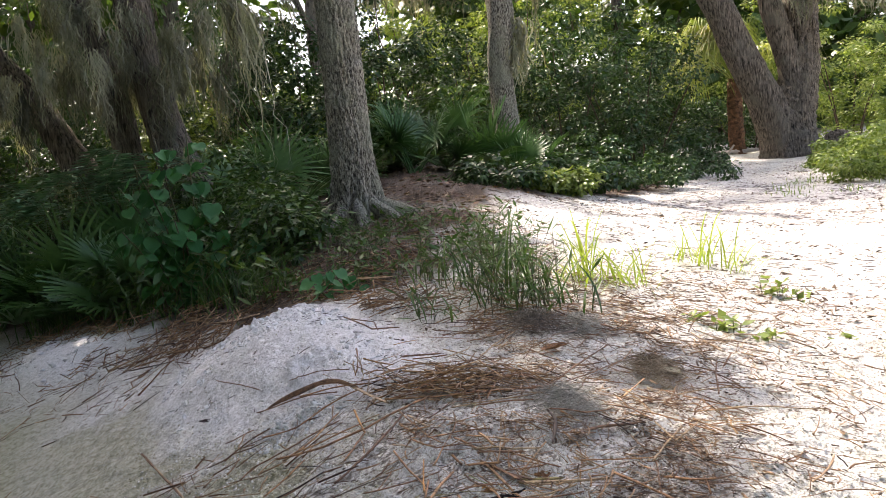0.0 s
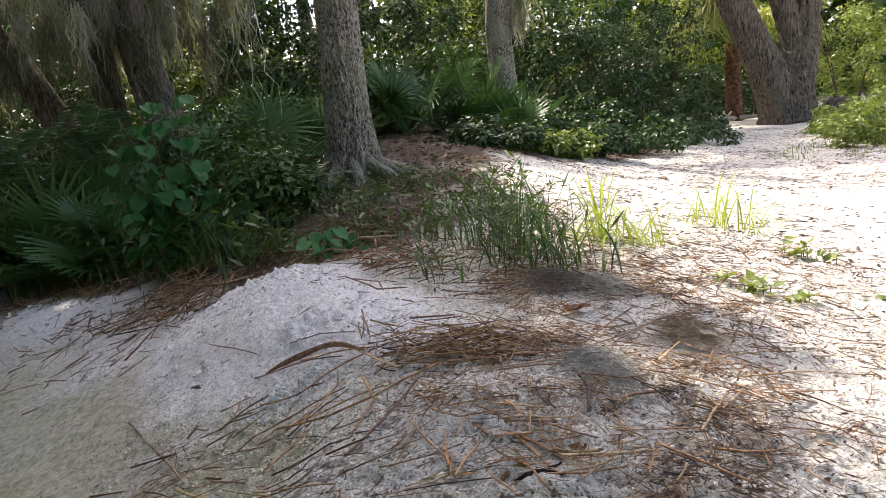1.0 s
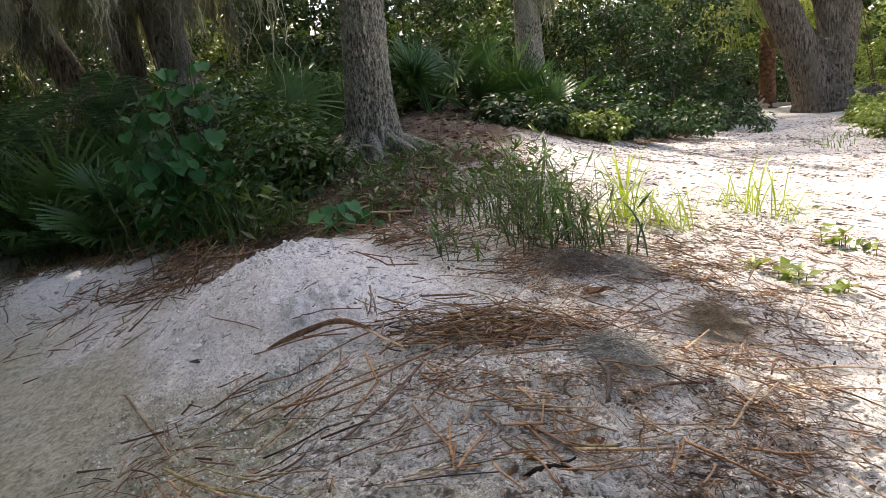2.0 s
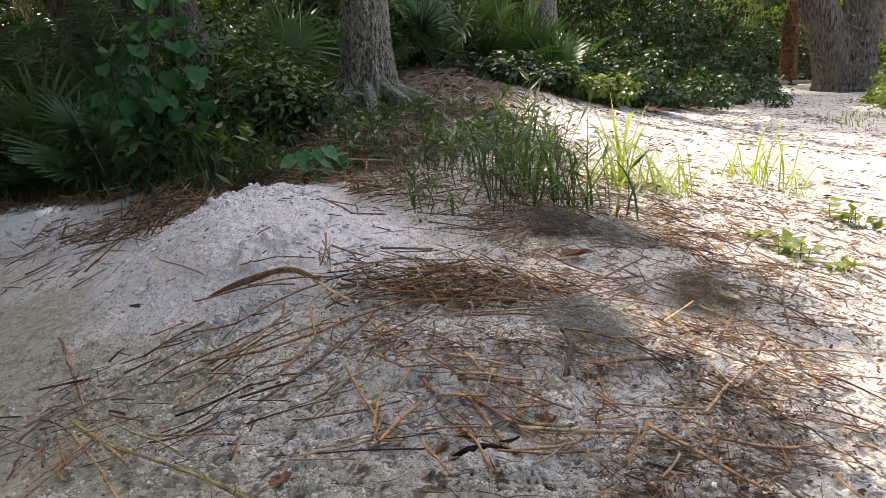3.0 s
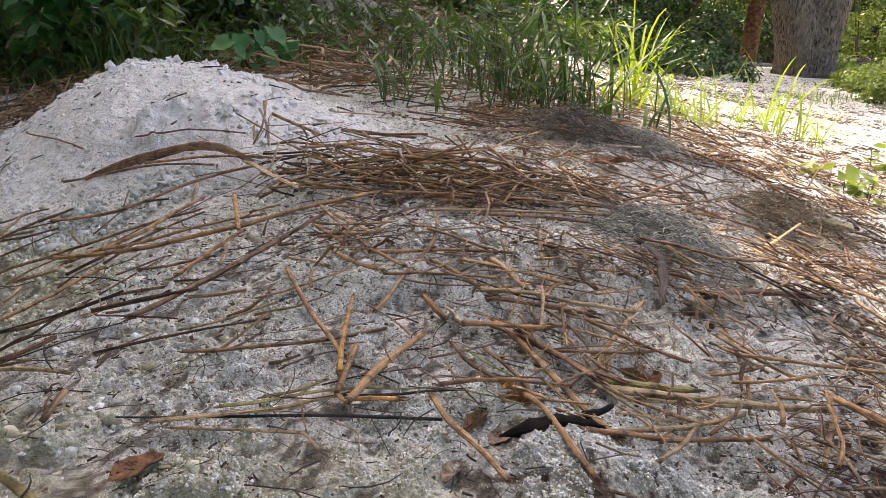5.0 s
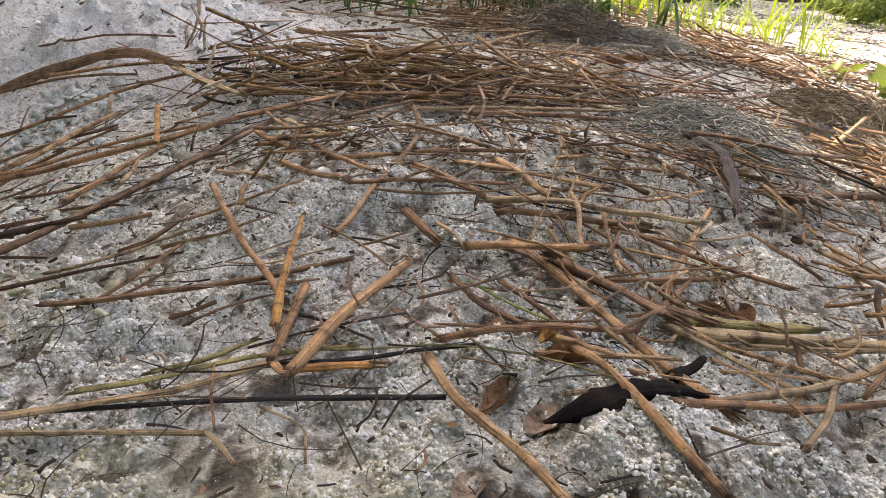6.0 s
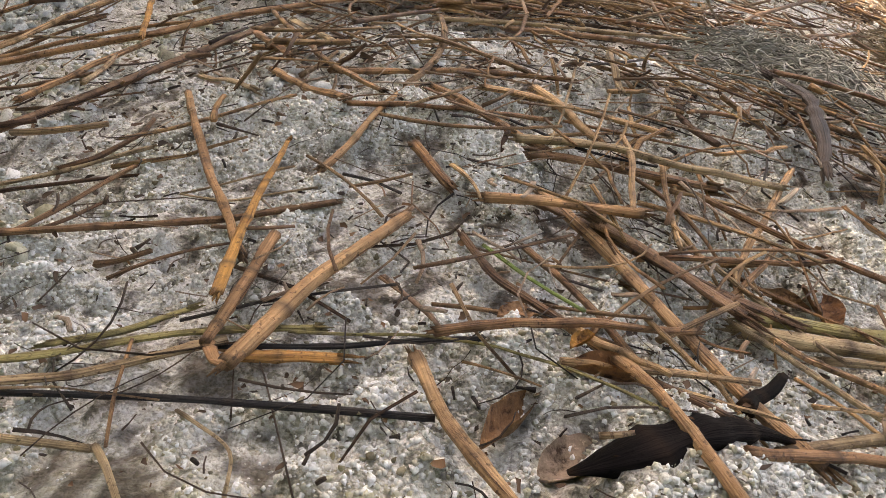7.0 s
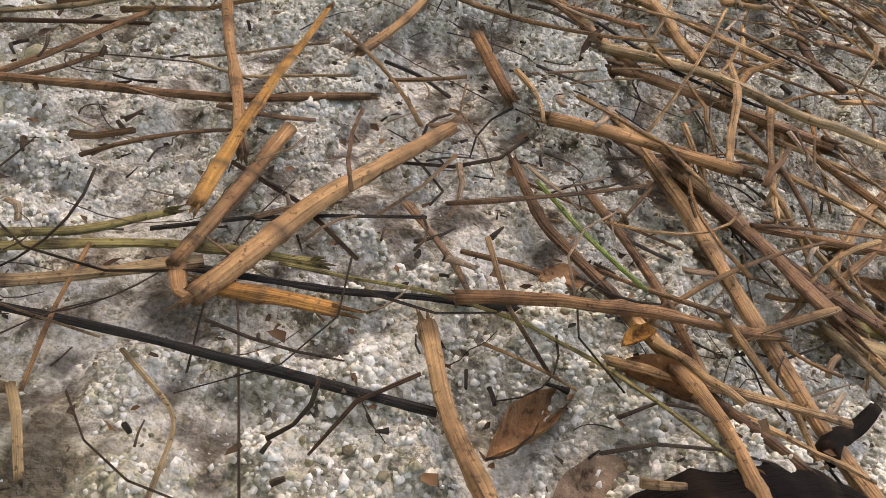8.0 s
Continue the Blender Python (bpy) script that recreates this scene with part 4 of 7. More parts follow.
def palm_tree():
    x, y = 5.42, 12.25
    z = float(ground_z(x, y))
    ob = thing("cabbage_palm", (x, y, z), "small cabbage palm with rough orange-brown trunk and drooping fans", "palm")
    part("trunk", trunk_mesh([(x, y, z - 0.1), (x - 0.03, y, z + 0.5), (x - 0.02, y, z + 1.0), (x, y, z + 1.35)], [0.13, 0.115, 0.12, 0.10], 32, 50, 0.05, 0.12, (), 31, 12.0), BARK_PALM, ob)
    rs = np.random.RandomState(31)
    for k in range(18):
        a = rs.uniform(-0.6, 2.4) if k > 12 else rs.uniform(2.9, 4.3)
        el = rs.uniform(0.55, 1.15)
        part("frond", fan_leaf((x, y, z + 1.3), a, el, rs.uniform(0.8, 1.35), rs.uniform(0.75, 1.0), 30, rs, 1.25), PALM, ob)


def fan_leaf(foot, heading, rise, stalk, reach, count, rs, droop=0.25):
    """A fan-shaped palm leaf: a stalk, and stiff narrow segments that spread from its end."""
    d = np.array([math.cos(heading) * math.cos(rise), math.sin(heading) * math.cos(rise), math.sin(rise)])
    foot = np.array(foot, float)
    hub = foot + d * stalk + np.array([0, 0, -0.12 * stalk])
    stem = tubes(curve([foot, foot + d * stalk * 0.55, hub], 6)[None], np.linspace(0.008, 0.005, 6)[None], 4, caps=False)
    side = np.cross(d, (0, 0, 1.0))
    side /= np.linalg.norm(side)
    nrm = np.cross(side, d)
    rows = 5
    s = np.linspace(0, 1, rows)
    phi = np.linspace(-2.0, 2.0, count) + rs.normal(0, 0.03, count)
    ln_ = reach * (1 - 0.28 * np.abs(phi) / 2.0) * rs.uniform(0.88, 1.05, count)
    ray = d[None] * np.cos(phi)[:, None] + side[None] * np.sin(phi)[:, None]
    ray = ray + nrm[None] * (0.28 * np.abs(np.sin(phi)))[:, None]
    ray /= np.linalg.norm(ray, axis=1, keepdims=True)
    C = hub[None, None] + ray[:, None] * (ln_[:, None] * s[None])[..., None]
    C[..., 2] -= droop * ln_[:, None] * s[None] ** 2.4
    wd = np.clip(1.15 - s, 0.04, 1) * np.clip(s * 6 + 0.25, 0, 1)
    across = np.cross(ray, nrm[None])
    across /= np.linalg.norm(across, axis=1, keepdims=True) + 1e-9
    w = 0.0145 * (30 / count) * reach / 0.6 * wd
    V = np.stack([C - across[:, None] * w[None, :, None], C + across[:, None] * w[None, :, None] + nrm * 0.006], 2)
    i, j = np.meshgrid(np.arange(count), np.arange(rows - 1), indexing="ij")
    b = (i * rows + j) * 2
    v, f, u = joined((stem[0], stem[1]), (V.reshape(-1, 3), np.stack([b, b + 1, b + 3, b + 2], -1).reshape(-1, 4)))
    n0 = len(stem[0])
    f[np.isin(f, n0 + np.arange(count) * rows * 2)] = n0 - 1
    return v, f


palm_tree()


def palmetto(x, y, n, size, seed, rise=(0.35, 1.35), arc=(0, 2 * math.pi), label="dark green saw palmetto with stiff fan leaves"):
    z = float(ground_z(x, y))
    ob = thing("saw_palmetto", (x, y, z), label, "palmetto", "palmettos in the undergrowth")
    rs = np.random.RandomState(seed)
    for k in range(n):
        part("frond", fan_leaf((x + rs.uniform(-0.06, 0.06), y + rs.uniform(-0.06, 0.06), z), rs.uniform(*arc), rs.uniform(*rise), size * rs.uniform(0.5, 1.0), size * rs.uniform(0.75, 1.1), 24, rs, rs.uniform(0.05, 0.3)), FAN, ob)


for x, y, n, size, seed in ((-0.2, 6.2, 11, 0.52, 1), (0.48, 6.25, 11, 0.52, 2), (0.85, 5.85, 8, 0.42, 3), (-0.75, 6.9, 8, 0.55, 4), (0.1, 6.9, 9, 0.65, 12)):
    palmetto(x, y, n, size, seed)
for x, y, n, size, seed in ((-1.25, 4.6, 9, 0.55, 5), (-1.9, 4.9, 9, 0.5, 6), (-1.78, 3.02, 9, 0.40, 7), (-2.25, 3.38, 14, 0.50, 8), (-2.65, 3.62, 14, 0.52, 9), (-0.95, 5.4, 7, 0.5, 10), (-3.1, 3.8, 12, 0.55, 11), (-2.0, 3.55, 12, 0.5, 13)):
    palmetto(x, y, n, size, seed)

# ---- shrubs and woods ----


def shrub(name, x, y, wide, deep, low, high, clumps, per, size, mat, seed, label, aspect=0.5, category="shrub", clump=0.25):
    z = float(ground_z(x, y))
    ob = thing(name, (x, y, z), label, category, "undergrowth")
    rs = np.random.RandomState(seed)
    np.random.seed(seed)
    cl, stems = [], []
    for _ in range(clumps):
        a, r = rs.uniform(0, 2 * math.pi), math.sqrt(rs.rand())
        h = low + (high - low) * rs.rand() * (1 - 0.45 * r)
        cx, cy = x + wide * r * math.cos(a), y + deep * r * math.sin(a)
        cl.append((cx, cy, z + h, clump * rs.uniform(0.6, 1.3), clump * rs.uniform(0.6, 1.3), clump * rs.uniform(0.4, 0.9)))
        stems.append(curve([(x + 0.3 * (cx - x), y + 0.3 * (cy - y), z - 0.05), (x + 0.6 * (cx - x), y + 0.6 * (cy - y), z + 0.5 * h), (cx, cy, z + h)], 6))
    for line in stems[:7]:
        part("stem", tubes(line[None], np.linspace(0.009, 0.003, 6)[None] * (0.6 + high * 0.5), 5), TWIG, ob)
    part("foliage", leaf_mass(cl, per, size, aspect), mat, ob)


TALL = "tall broad-leaved shrub, glossy dark green"
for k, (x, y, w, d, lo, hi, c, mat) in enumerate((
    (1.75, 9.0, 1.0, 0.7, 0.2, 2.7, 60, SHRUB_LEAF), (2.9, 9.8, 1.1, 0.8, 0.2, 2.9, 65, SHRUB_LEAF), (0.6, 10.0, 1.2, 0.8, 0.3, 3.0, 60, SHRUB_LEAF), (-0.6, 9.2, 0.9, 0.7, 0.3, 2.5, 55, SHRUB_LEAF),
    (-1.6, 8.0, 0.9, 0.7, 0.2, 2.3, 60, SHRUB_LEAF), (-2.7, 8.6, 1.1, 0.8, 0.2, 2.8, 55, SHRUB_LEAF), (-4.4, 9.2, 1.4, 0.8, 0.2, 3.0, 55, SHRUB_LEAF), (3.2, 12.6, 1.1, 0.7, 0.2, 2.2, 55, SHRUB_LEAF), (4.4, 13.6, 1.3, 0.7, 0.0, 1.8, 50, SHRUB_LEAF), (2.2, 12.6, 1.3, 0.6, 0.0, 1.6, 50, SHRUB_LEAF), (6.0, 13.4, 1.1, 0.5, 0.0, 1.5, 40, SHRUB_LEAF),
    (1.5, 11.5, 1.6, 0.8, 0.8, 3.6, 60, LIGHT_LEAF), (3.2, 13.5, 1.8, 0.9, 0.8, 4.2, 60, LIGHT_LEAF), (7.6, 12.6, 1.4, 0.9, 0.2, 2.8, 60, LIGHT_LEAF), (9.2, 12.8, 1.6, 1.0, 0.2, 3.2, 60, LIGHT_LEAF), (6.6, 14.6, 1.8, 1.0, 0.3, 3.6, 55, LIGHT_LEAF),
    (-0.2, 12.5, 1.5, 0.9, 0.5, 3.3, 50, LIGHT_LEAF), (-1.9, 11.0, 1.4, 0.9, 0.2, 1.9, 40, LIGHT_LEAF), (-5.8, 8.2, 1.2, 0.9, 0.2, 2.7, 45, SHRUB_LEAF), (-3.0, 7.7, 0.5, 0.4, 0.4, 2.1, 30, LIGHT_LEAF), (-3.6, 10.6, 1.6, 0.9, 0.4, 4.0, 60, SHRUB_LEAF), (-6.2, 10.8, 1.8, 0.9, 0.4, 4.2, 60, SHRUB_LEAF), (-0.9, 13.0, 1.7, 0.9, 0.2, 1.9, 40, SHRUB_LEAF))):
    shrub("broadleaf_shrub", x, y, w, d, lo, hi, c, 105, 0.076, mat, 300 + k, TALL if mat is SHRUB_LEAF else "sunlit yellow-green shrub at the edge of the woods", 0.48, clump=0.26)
LOWL = "low sprawling leafy plants edging the sand path"
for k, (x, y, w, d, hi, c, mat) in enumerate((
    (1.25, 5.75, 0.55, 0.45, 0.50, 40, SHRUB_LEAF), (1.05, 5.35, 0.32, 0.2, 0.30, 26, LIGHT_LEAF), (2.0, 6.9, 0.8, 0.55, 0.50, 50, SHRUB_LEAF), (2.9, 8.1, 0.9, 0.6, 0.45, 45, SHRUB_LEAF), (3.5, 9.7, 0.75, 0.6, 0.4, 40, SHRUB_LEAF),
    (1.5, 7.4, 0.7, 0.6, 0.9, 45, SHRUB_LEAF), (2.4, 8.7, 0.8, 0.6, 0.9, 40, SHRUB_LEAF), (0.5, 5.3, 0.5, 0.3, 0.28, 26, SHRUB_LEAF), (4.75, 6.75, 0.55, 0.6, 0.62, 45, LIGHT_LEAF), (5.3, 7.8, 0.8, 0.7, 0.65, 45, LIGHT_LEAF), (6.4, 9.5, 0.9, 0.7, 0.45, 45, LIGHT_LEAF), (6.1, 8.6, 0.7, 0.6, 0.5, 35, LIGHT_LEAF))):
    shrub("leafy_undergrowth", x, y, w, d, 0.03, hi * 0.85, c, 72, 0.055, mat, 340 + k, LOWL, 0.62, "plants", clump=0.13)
DARKU = "shaded tangle of small-leaved undergrowth beneath the trees"
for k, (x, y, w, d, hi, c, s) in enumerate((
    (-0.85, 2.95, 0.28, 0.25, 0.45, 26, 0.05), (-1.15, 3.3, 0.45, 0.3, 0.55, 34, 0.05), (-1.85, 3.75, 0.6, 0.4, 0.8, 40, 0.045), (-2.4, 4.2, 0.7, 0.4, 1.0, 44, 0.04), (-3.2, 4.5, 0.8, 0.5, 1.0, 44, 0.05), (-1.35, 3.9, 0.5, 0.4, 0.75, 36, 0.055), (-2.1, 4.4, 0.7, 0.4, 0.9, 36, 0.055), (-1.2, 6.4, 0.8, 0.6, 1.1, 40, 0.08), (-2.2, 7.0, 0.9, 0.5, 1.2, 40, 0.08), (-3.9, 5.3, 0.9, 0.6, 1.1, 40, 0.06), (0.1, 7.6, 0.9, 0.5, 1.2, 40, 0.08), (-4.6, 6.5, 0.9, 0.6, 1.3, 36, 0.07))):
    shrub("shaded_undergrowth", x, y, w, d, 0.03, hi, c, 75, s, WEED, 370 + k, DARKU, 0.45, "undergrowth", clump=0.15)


def woods():
    """Crowns and boles that close the view behind the clearing, plus unseen ones that block sky light."""
    rs = np.random.RandomState(50)
    np.random.seed(50)
    boles, rad = [], []
    cl = []
    for k in range(136):
        x = rs.uniform(-22, 26)
        y = (rs.uniform(12.5, 22) if x < 0 else rs.uniform(17.0, 24)) + 0.12 * abs(x)
        # Trees added behind the viewpoint, never in view, to cut low sky light.
        if k >= 74:
            x, y = rs.uniform(-13, 13), rs.uniform(-10, -5.5)
        # A last group stands unseen on the left as another sky blocker.
        if k >= 118:
            x, y = rs.uniform(-13, -8), rs.uniform(-6, 12)
        z = float(ground_z(x, y))
        h = rs.uniform(5, 9)
        boles.append(curve([(x, y, z - 0.2), (x + rs.uniform(-0.3, 0.3), y, z + h * 0.5), (x + rs.uniform(-0.8, 0.8), y, z + h)], 8))
        rad.append(np.linspace(rs.uniform(0.12, 0.3), 0.06, 8))
        for _ in range(20):
            cl.append((x + rs.uniform(-2, 2), y + rs.uniform(-1.2, 1.2), z + rs.uniform(-0.1, h + 1.5), 0.9, 0.8, 0.6))
    for _ in range(520):
        fx = rs.uniform(-15, 18)
        fz = rs.uniform(-0.4, 5.4)
        if fz < 1.2 or grain(fx, fz, 0.55, 75) + 0.5 * grain(fx, fz, 1.4, 76) > -0.05:
            cl.append((fx, rs.uniform(17.0, 18.5) - (4.5 if fx < -0.5 else 0), fz, 0.8, 0.6, 0.6))
    for _ in range(620):
        fx, fz = rs.uniform(-19, 22), rs.uniform(-0.4, 7.5)
        if fz < 1.4 or grain(fx * 0.85, fz * 0.85, 0.55, 75) + 0.5 * grain(fx, fz, 1.1, 77) > 0.0:
            cl.append((fx, rs.uniform(20.0, 22.0), fz, 1.0, 0.7, 0.7))
    def open_sky(c):
        """A gap in the far foliage beside the oak, and another by the path."""
        beside, by_path = abs(c[0] + 0.105 * c[1] + 0.2) < 0.085 * c[1], abs(c[0] - 0.60 * c[1]) < 0.05 * c[1]
        return c[1] > 9 and c[2] > 0.5 + 0.11 * c[1] and (beside or by_path)

    cl = [c for c in cl if not open_sky(c) and not shades_spot(c)]
    single("woods_trunks", tubes(np.array(boles), np.array(rad), 9), BARK_DARK, "dark trunks of the woods, some added unseen to block sky", "woods", kind="stuff", at=(0, 18, 0))
    single("woods_foliage", leaf_mass(cl, 17, 0.46, 0.62), OAK_LEAF, "dense green foliage of the woods, some added unseen to block sky", "woods", kind="stuff", at=(0, 18, 0))


woods()

# ---- weeds, vines and grass ----


def heart_mesh():
    """A broad heart-shaped leaf, cupped along its midrib."""
    bm = bmesh.new()
    outline = [(0.0, 0.0), (-0.14, 0.30), (0.02, 0.46), (0.30, 0.50), (0.58, 0.38), (0.82, 0.17), (1.0, 0.0)]
    rib = [bm.verts.new((x, 0, -0.10 * math.sin(math.pi * max(x, 0)))) for x in (0.0, 0.10, 0.22, 0.42, 0.64, 0.84, 1.0)]
    for sgn in (1, -1):
        edge = [bm.verts.new((x, sgn * y, 0.05 * math.sin(9 * x))) for x, y in outline[1:-1]]
        edge = [rib[0], *edge, rib[-1]]
        for k in range(6):
            a, b, c, d = rib[k], rib[k + 1], edge[k + 1], edge[k]
            vs = [v for n, v in enumerate((a, b, c, d)) if v not in (a, b, c, d)[:n]]
            bm.faces.new(vs if sgn < 0 else vs[::-1])
    bmesh.ops.subdivide_edges(bm, edges=bm.edges[:], cuts=1, use_grid_fill=True, smooth=0.4)
    me = bpy.data.meshes.new("leaf")
    bm.to_mesh(me)
    bm.free()
    for p in me.polygons:
        p.use_smooth = True
    me.materials.append(HEART)
    return me


LEAF = heart_mesh()


def leaf_at(parent, at, heading, tilt, size, roll=0.0):
    ob = new("leaf", LEAF)
    ob.parent = parent
    ob.matrix_basis = Matrix.Translation(Vector(at) - place_of(parent)) @ Euler((roll, tilt, heading)).to_matrix().to_4x4() @ Matrix.Scale(size, 4)


def vine_plant(x, y, tops, seed, size, label):
    z = float(ground_z(x, y))
    ob = thing("broadleaf_vine", (x, y, z), label, "vine", "leafy plants by the heap")
    rs = np.random.RandomState(seed)
    for tx, ty, h, n in tops:
        line = curve([(x + rs.uniform(-0.1, 0.1), y + rs.uniform(-0.05, 0.05), z - 0.02), ((x + tx) / 2 + rs.uniform(-0.05, 0.05), (y + ty) / 2, z + 0.55 * h), (tx, ty, z + h)], 9)
        part("stem", tubes(line[None], np.linspace(0.006, 0.003, 9)[None], 6), STEM, ob)
        for k in range(int(n * 2.4)):
            f = min(1.0, 0.18 + 0.82 * (k + rs.rand()) / (n * 2.4))
            p = line[min(8, int(f * 8))]
            a = rs.uniform(0, 2 * math.pi)
            leaf_at(ob, p + np.array([0.06 * math.cos(a), 0.05 * math.sin(a), 0.03]), rs.uniform(math.pi * 0.9, math.pi * 2.1), rs.uniform(0.5, 1.25), size * rs.uniform(0.6, 1.1), rs.uniform(-0.5, 0.5))


vine_plant(-1.40, 2.74, ((-1.62, 2.66, 0.70, 11), (-1.50, 2.62, 0.80, 12), (-1.38, 2.64, 0.92, 10), (-1.22, 2.66, 0.94, 10), (-1.66, 2.70, 0.46, 9), (-1.34, 2.60, 0.50, 9), (-1.14, 2.70, 0.58, 8), (-1.02, 2.74, 0.46, 7), (-0.92, 2.78, 0.36, 5), (-1.48, 2.60, 0.34, 7)), 4, 0.098, "tall weedy vine with broad heart-shaped green leaves")
vine_plant(-0.44, 1.78, ((-0.40, 1.72, 0.11, 3), (-0.47, 1.74, 0.08, 3), (-0.52, 1.80, 0.08, 2)), 6, 0.058, "young plant with big heart-shaped leaves behind the heap")



def fern(x, y, n, reach, seed, label):
    """Arching fronds with paired leaflets along each rib."""
    z = float(ground_z(x, y))
    ob = thing("fern", (x, y, z), label, "fern", "ferny plants under the trees")
    rs = np.random.RandomState(seed)
    for _ in range(n):
        a, l, h = rs.uniform(0, 2 * math.pi), reach * rs.uniform(0.6, 1.0), rs.uniform(0.45, 0.95)
        d = np.array([math.cos(a), math.sin(a), 0])
        rib = curve([(x, y, z), np.array([x, y, z + h]) + d * l * 0.35, np.array([x, y, z + h * 0.9]) + d * l], 14)
        frond = part("rib", tubes(rib[None], np.linspace(0.005, 0.0015, 14)[None], 4), STEM, ob)
        pick = np.repeat(np.arange(4, 14), 4)
        s = np.tile([1, -1, 1, -1], 10)
        at = rib[pick] + (rib[np.minimum(pick + 1, 13)] - rib[pick]) * np.tile([0, 0, 0.5, 0.5], 10)[:, None]
        side = np.array([-d[1], d[0], 0])
        ln_ = 0.10 * np.sin(np.pi * (pick - 2) / 13.5) * rs.uniform(0.8, 1.1, len(pick)) + 0.02
        part("foliage", leaves(at, side[None] * s[:, None] + d * 0.45 + rs.normal(0, 0.08, at.shape), np.array([0, 0, 1.0]) + rs.normal(0, 0.15, at.shape), ln_, ln_ * 0.3), FERN, frond)


FERN = leaf_material("fern leaflet", [(0.055, 0.140, 0.075), (0.095, 0.200, 0.110), (0.065, 0.160, 0.085)], 0.2, 0.35)
FL = "blue-green plant with arching feathery leaves in shade"
for fx, fy, fn, fr, fs in ((-2.15, 3.65, 15, 0.6, 1), (-2.6, 3.95, 13, 0.6, 2), (-1.95, 3.75, 12, 0.55, 3), (-3.1, 3.9, 10, 0.55, 4)):
    fern(fx, fy, fn, fr, fs, FL)


def weed(x, y, n, high, seed, label, mat=WEED, size=0.07, spread=0.12, aspect=0.16):
    """Upright weed: thin stems with narrow side leaves."""
    z = float(ground_z(x, y))
    ob = thing("weed_clump", (x, y, z), label, "weed", "weeds on the bank")
    rs = np.random.RandomState(seed)
    for _ in range(n):
        bx, by = x + rs.normal(0, spread), y + rs.normal(0, spread * 0.7)
        h = high * rs.uniform(0.35, 1.0)
        a, l = rs.uniform(0, 2 * math.pi), rs.uniform(0.05, 0.75) * h
        line = curve([(bx, by, float(ground_z(bx, by)) - 0.01), (bx + 0.3 * l * math.cos(a), by + 0.3 * l * math.sin(a), z + 0.55 * h), (bx + l * math.cos(a), by + l * math.sin(a), z + h)], 8)
        stem = part("stem", tubes(line[None], np.linspace(0.0018, 0.0008, 8)[None], 5), STEM, ob)
        f = np.linspace(0.2, 1, max(4, int(h / 0.03)))
        at = line[np.minimum(7, (f * 7.99).astype(int))] + rs.normal(0, 0.002, (len(f), 3))
        b = rs.uniform(0, 2 * np.pi, len(f))
        ah = np.stack([np.cos(b), np.sin(b), rs.uniform(-0.1, 1.1, len(f))], -1)
        ln_ = size * rs.uniform(0.5, 1.3, len(at))
        part("foliage", leaves(at, ah, np.array([0, 0, 1.0]) + 0.4 * rs.normal(size=at.shape), ln_, ln_ * aspect), mat, stem)


def tuft(x, y, n, high, seed, label, mat=GRASS, spread=0.04, width=0.007, droop=(0.2, 1.4), single_blades=False, lean=0.4):
    rs = np.random.RandomState(seed)
    bx, by = x + rs.normal(0, spread, n), y + rs.normal(0, spread, n)
    base = np.stack([bx, by, ground_z(bx, by) - 0.005], -1)
    how = [rs.uniform(0, 2 * np.pi, n), high * rs.uniform(0.35, 1.0, n), width * rs.uniform(0.6, 1.2, n), rs.uniform(0.02, lean, n), rs.uniform(*droop, n)]
    at = (x, y, float(ground_z(x, y)))
    if single_blades:
        ob = thing("grass_tuft", at, label, "grass", "grass tufts")
        for k in range(n):
            part("blade", blades(base[k : k + 1], *[v[k : k + 1] for v in how], 8), mat, ob)
    else:
        single("grass_patch", blades(base, *how, 7), mat, label, "grass", "grass patches", "stuff", at=at)


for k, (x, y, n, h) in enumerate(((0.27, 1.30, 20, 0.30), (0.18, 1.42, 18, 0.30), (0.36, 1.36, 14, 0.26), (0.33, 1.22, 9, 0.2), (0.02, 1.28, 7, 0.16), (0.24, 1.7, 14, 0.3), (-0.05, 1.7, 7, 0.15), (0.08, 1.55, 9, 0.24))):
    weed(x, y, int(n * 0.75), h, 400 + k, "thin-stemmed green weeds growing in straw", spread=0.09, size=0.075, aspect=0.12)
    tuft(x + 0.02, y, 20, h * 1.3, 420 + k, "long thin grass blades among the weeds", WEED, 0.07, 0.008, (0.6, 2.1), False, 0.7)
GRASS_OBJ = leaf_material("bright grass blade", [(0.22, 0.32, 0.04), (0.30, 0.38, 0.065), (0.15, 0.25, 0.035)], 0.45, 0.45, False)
GL = "bright green grass tuft standing in sunlit sand"
for k, (x, y, n, h) in enumerate(((0.60, 1.66, 22, 0.36), (0.72, 1.60, 16, 0.24), (0.54, 1.58, 12, 0.22), (0.80, 1.66, 9, 0.26), (1.25, 2.25, 16, 0.32), (1.36, 2.15, 12, 0.24), (1.15, 2.3, 9, 0.2), (1.5, 2.35, 7, 0.26))):
    tuft(x, y, max(9, int(n * 1.5)), h * 1.3, 440 + k, GL, GRASS_OBJ, 0.04, 0.0066, (0.2, 2.1), True, 0.8)
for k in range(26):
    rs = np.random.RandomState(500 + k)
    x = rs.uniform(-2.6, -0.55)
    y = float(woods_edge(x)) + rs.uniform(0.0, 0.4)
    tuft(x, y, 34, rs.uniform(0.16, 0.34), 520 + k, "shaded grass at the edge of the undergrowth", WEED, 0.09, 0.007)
for k in range(52):
    rs = np.random.RandomState(560 + k)
    x = rs.uniform(-0.6, 0.45)
    y = rs.uniform(1.75, 2.95)
    weed(x, y, 7, rs.uniform(0.08, 0.17), 570 + k, "small weeds sprouting from leaf litter", size=0.045, spread=0.07, aspect=0.35)
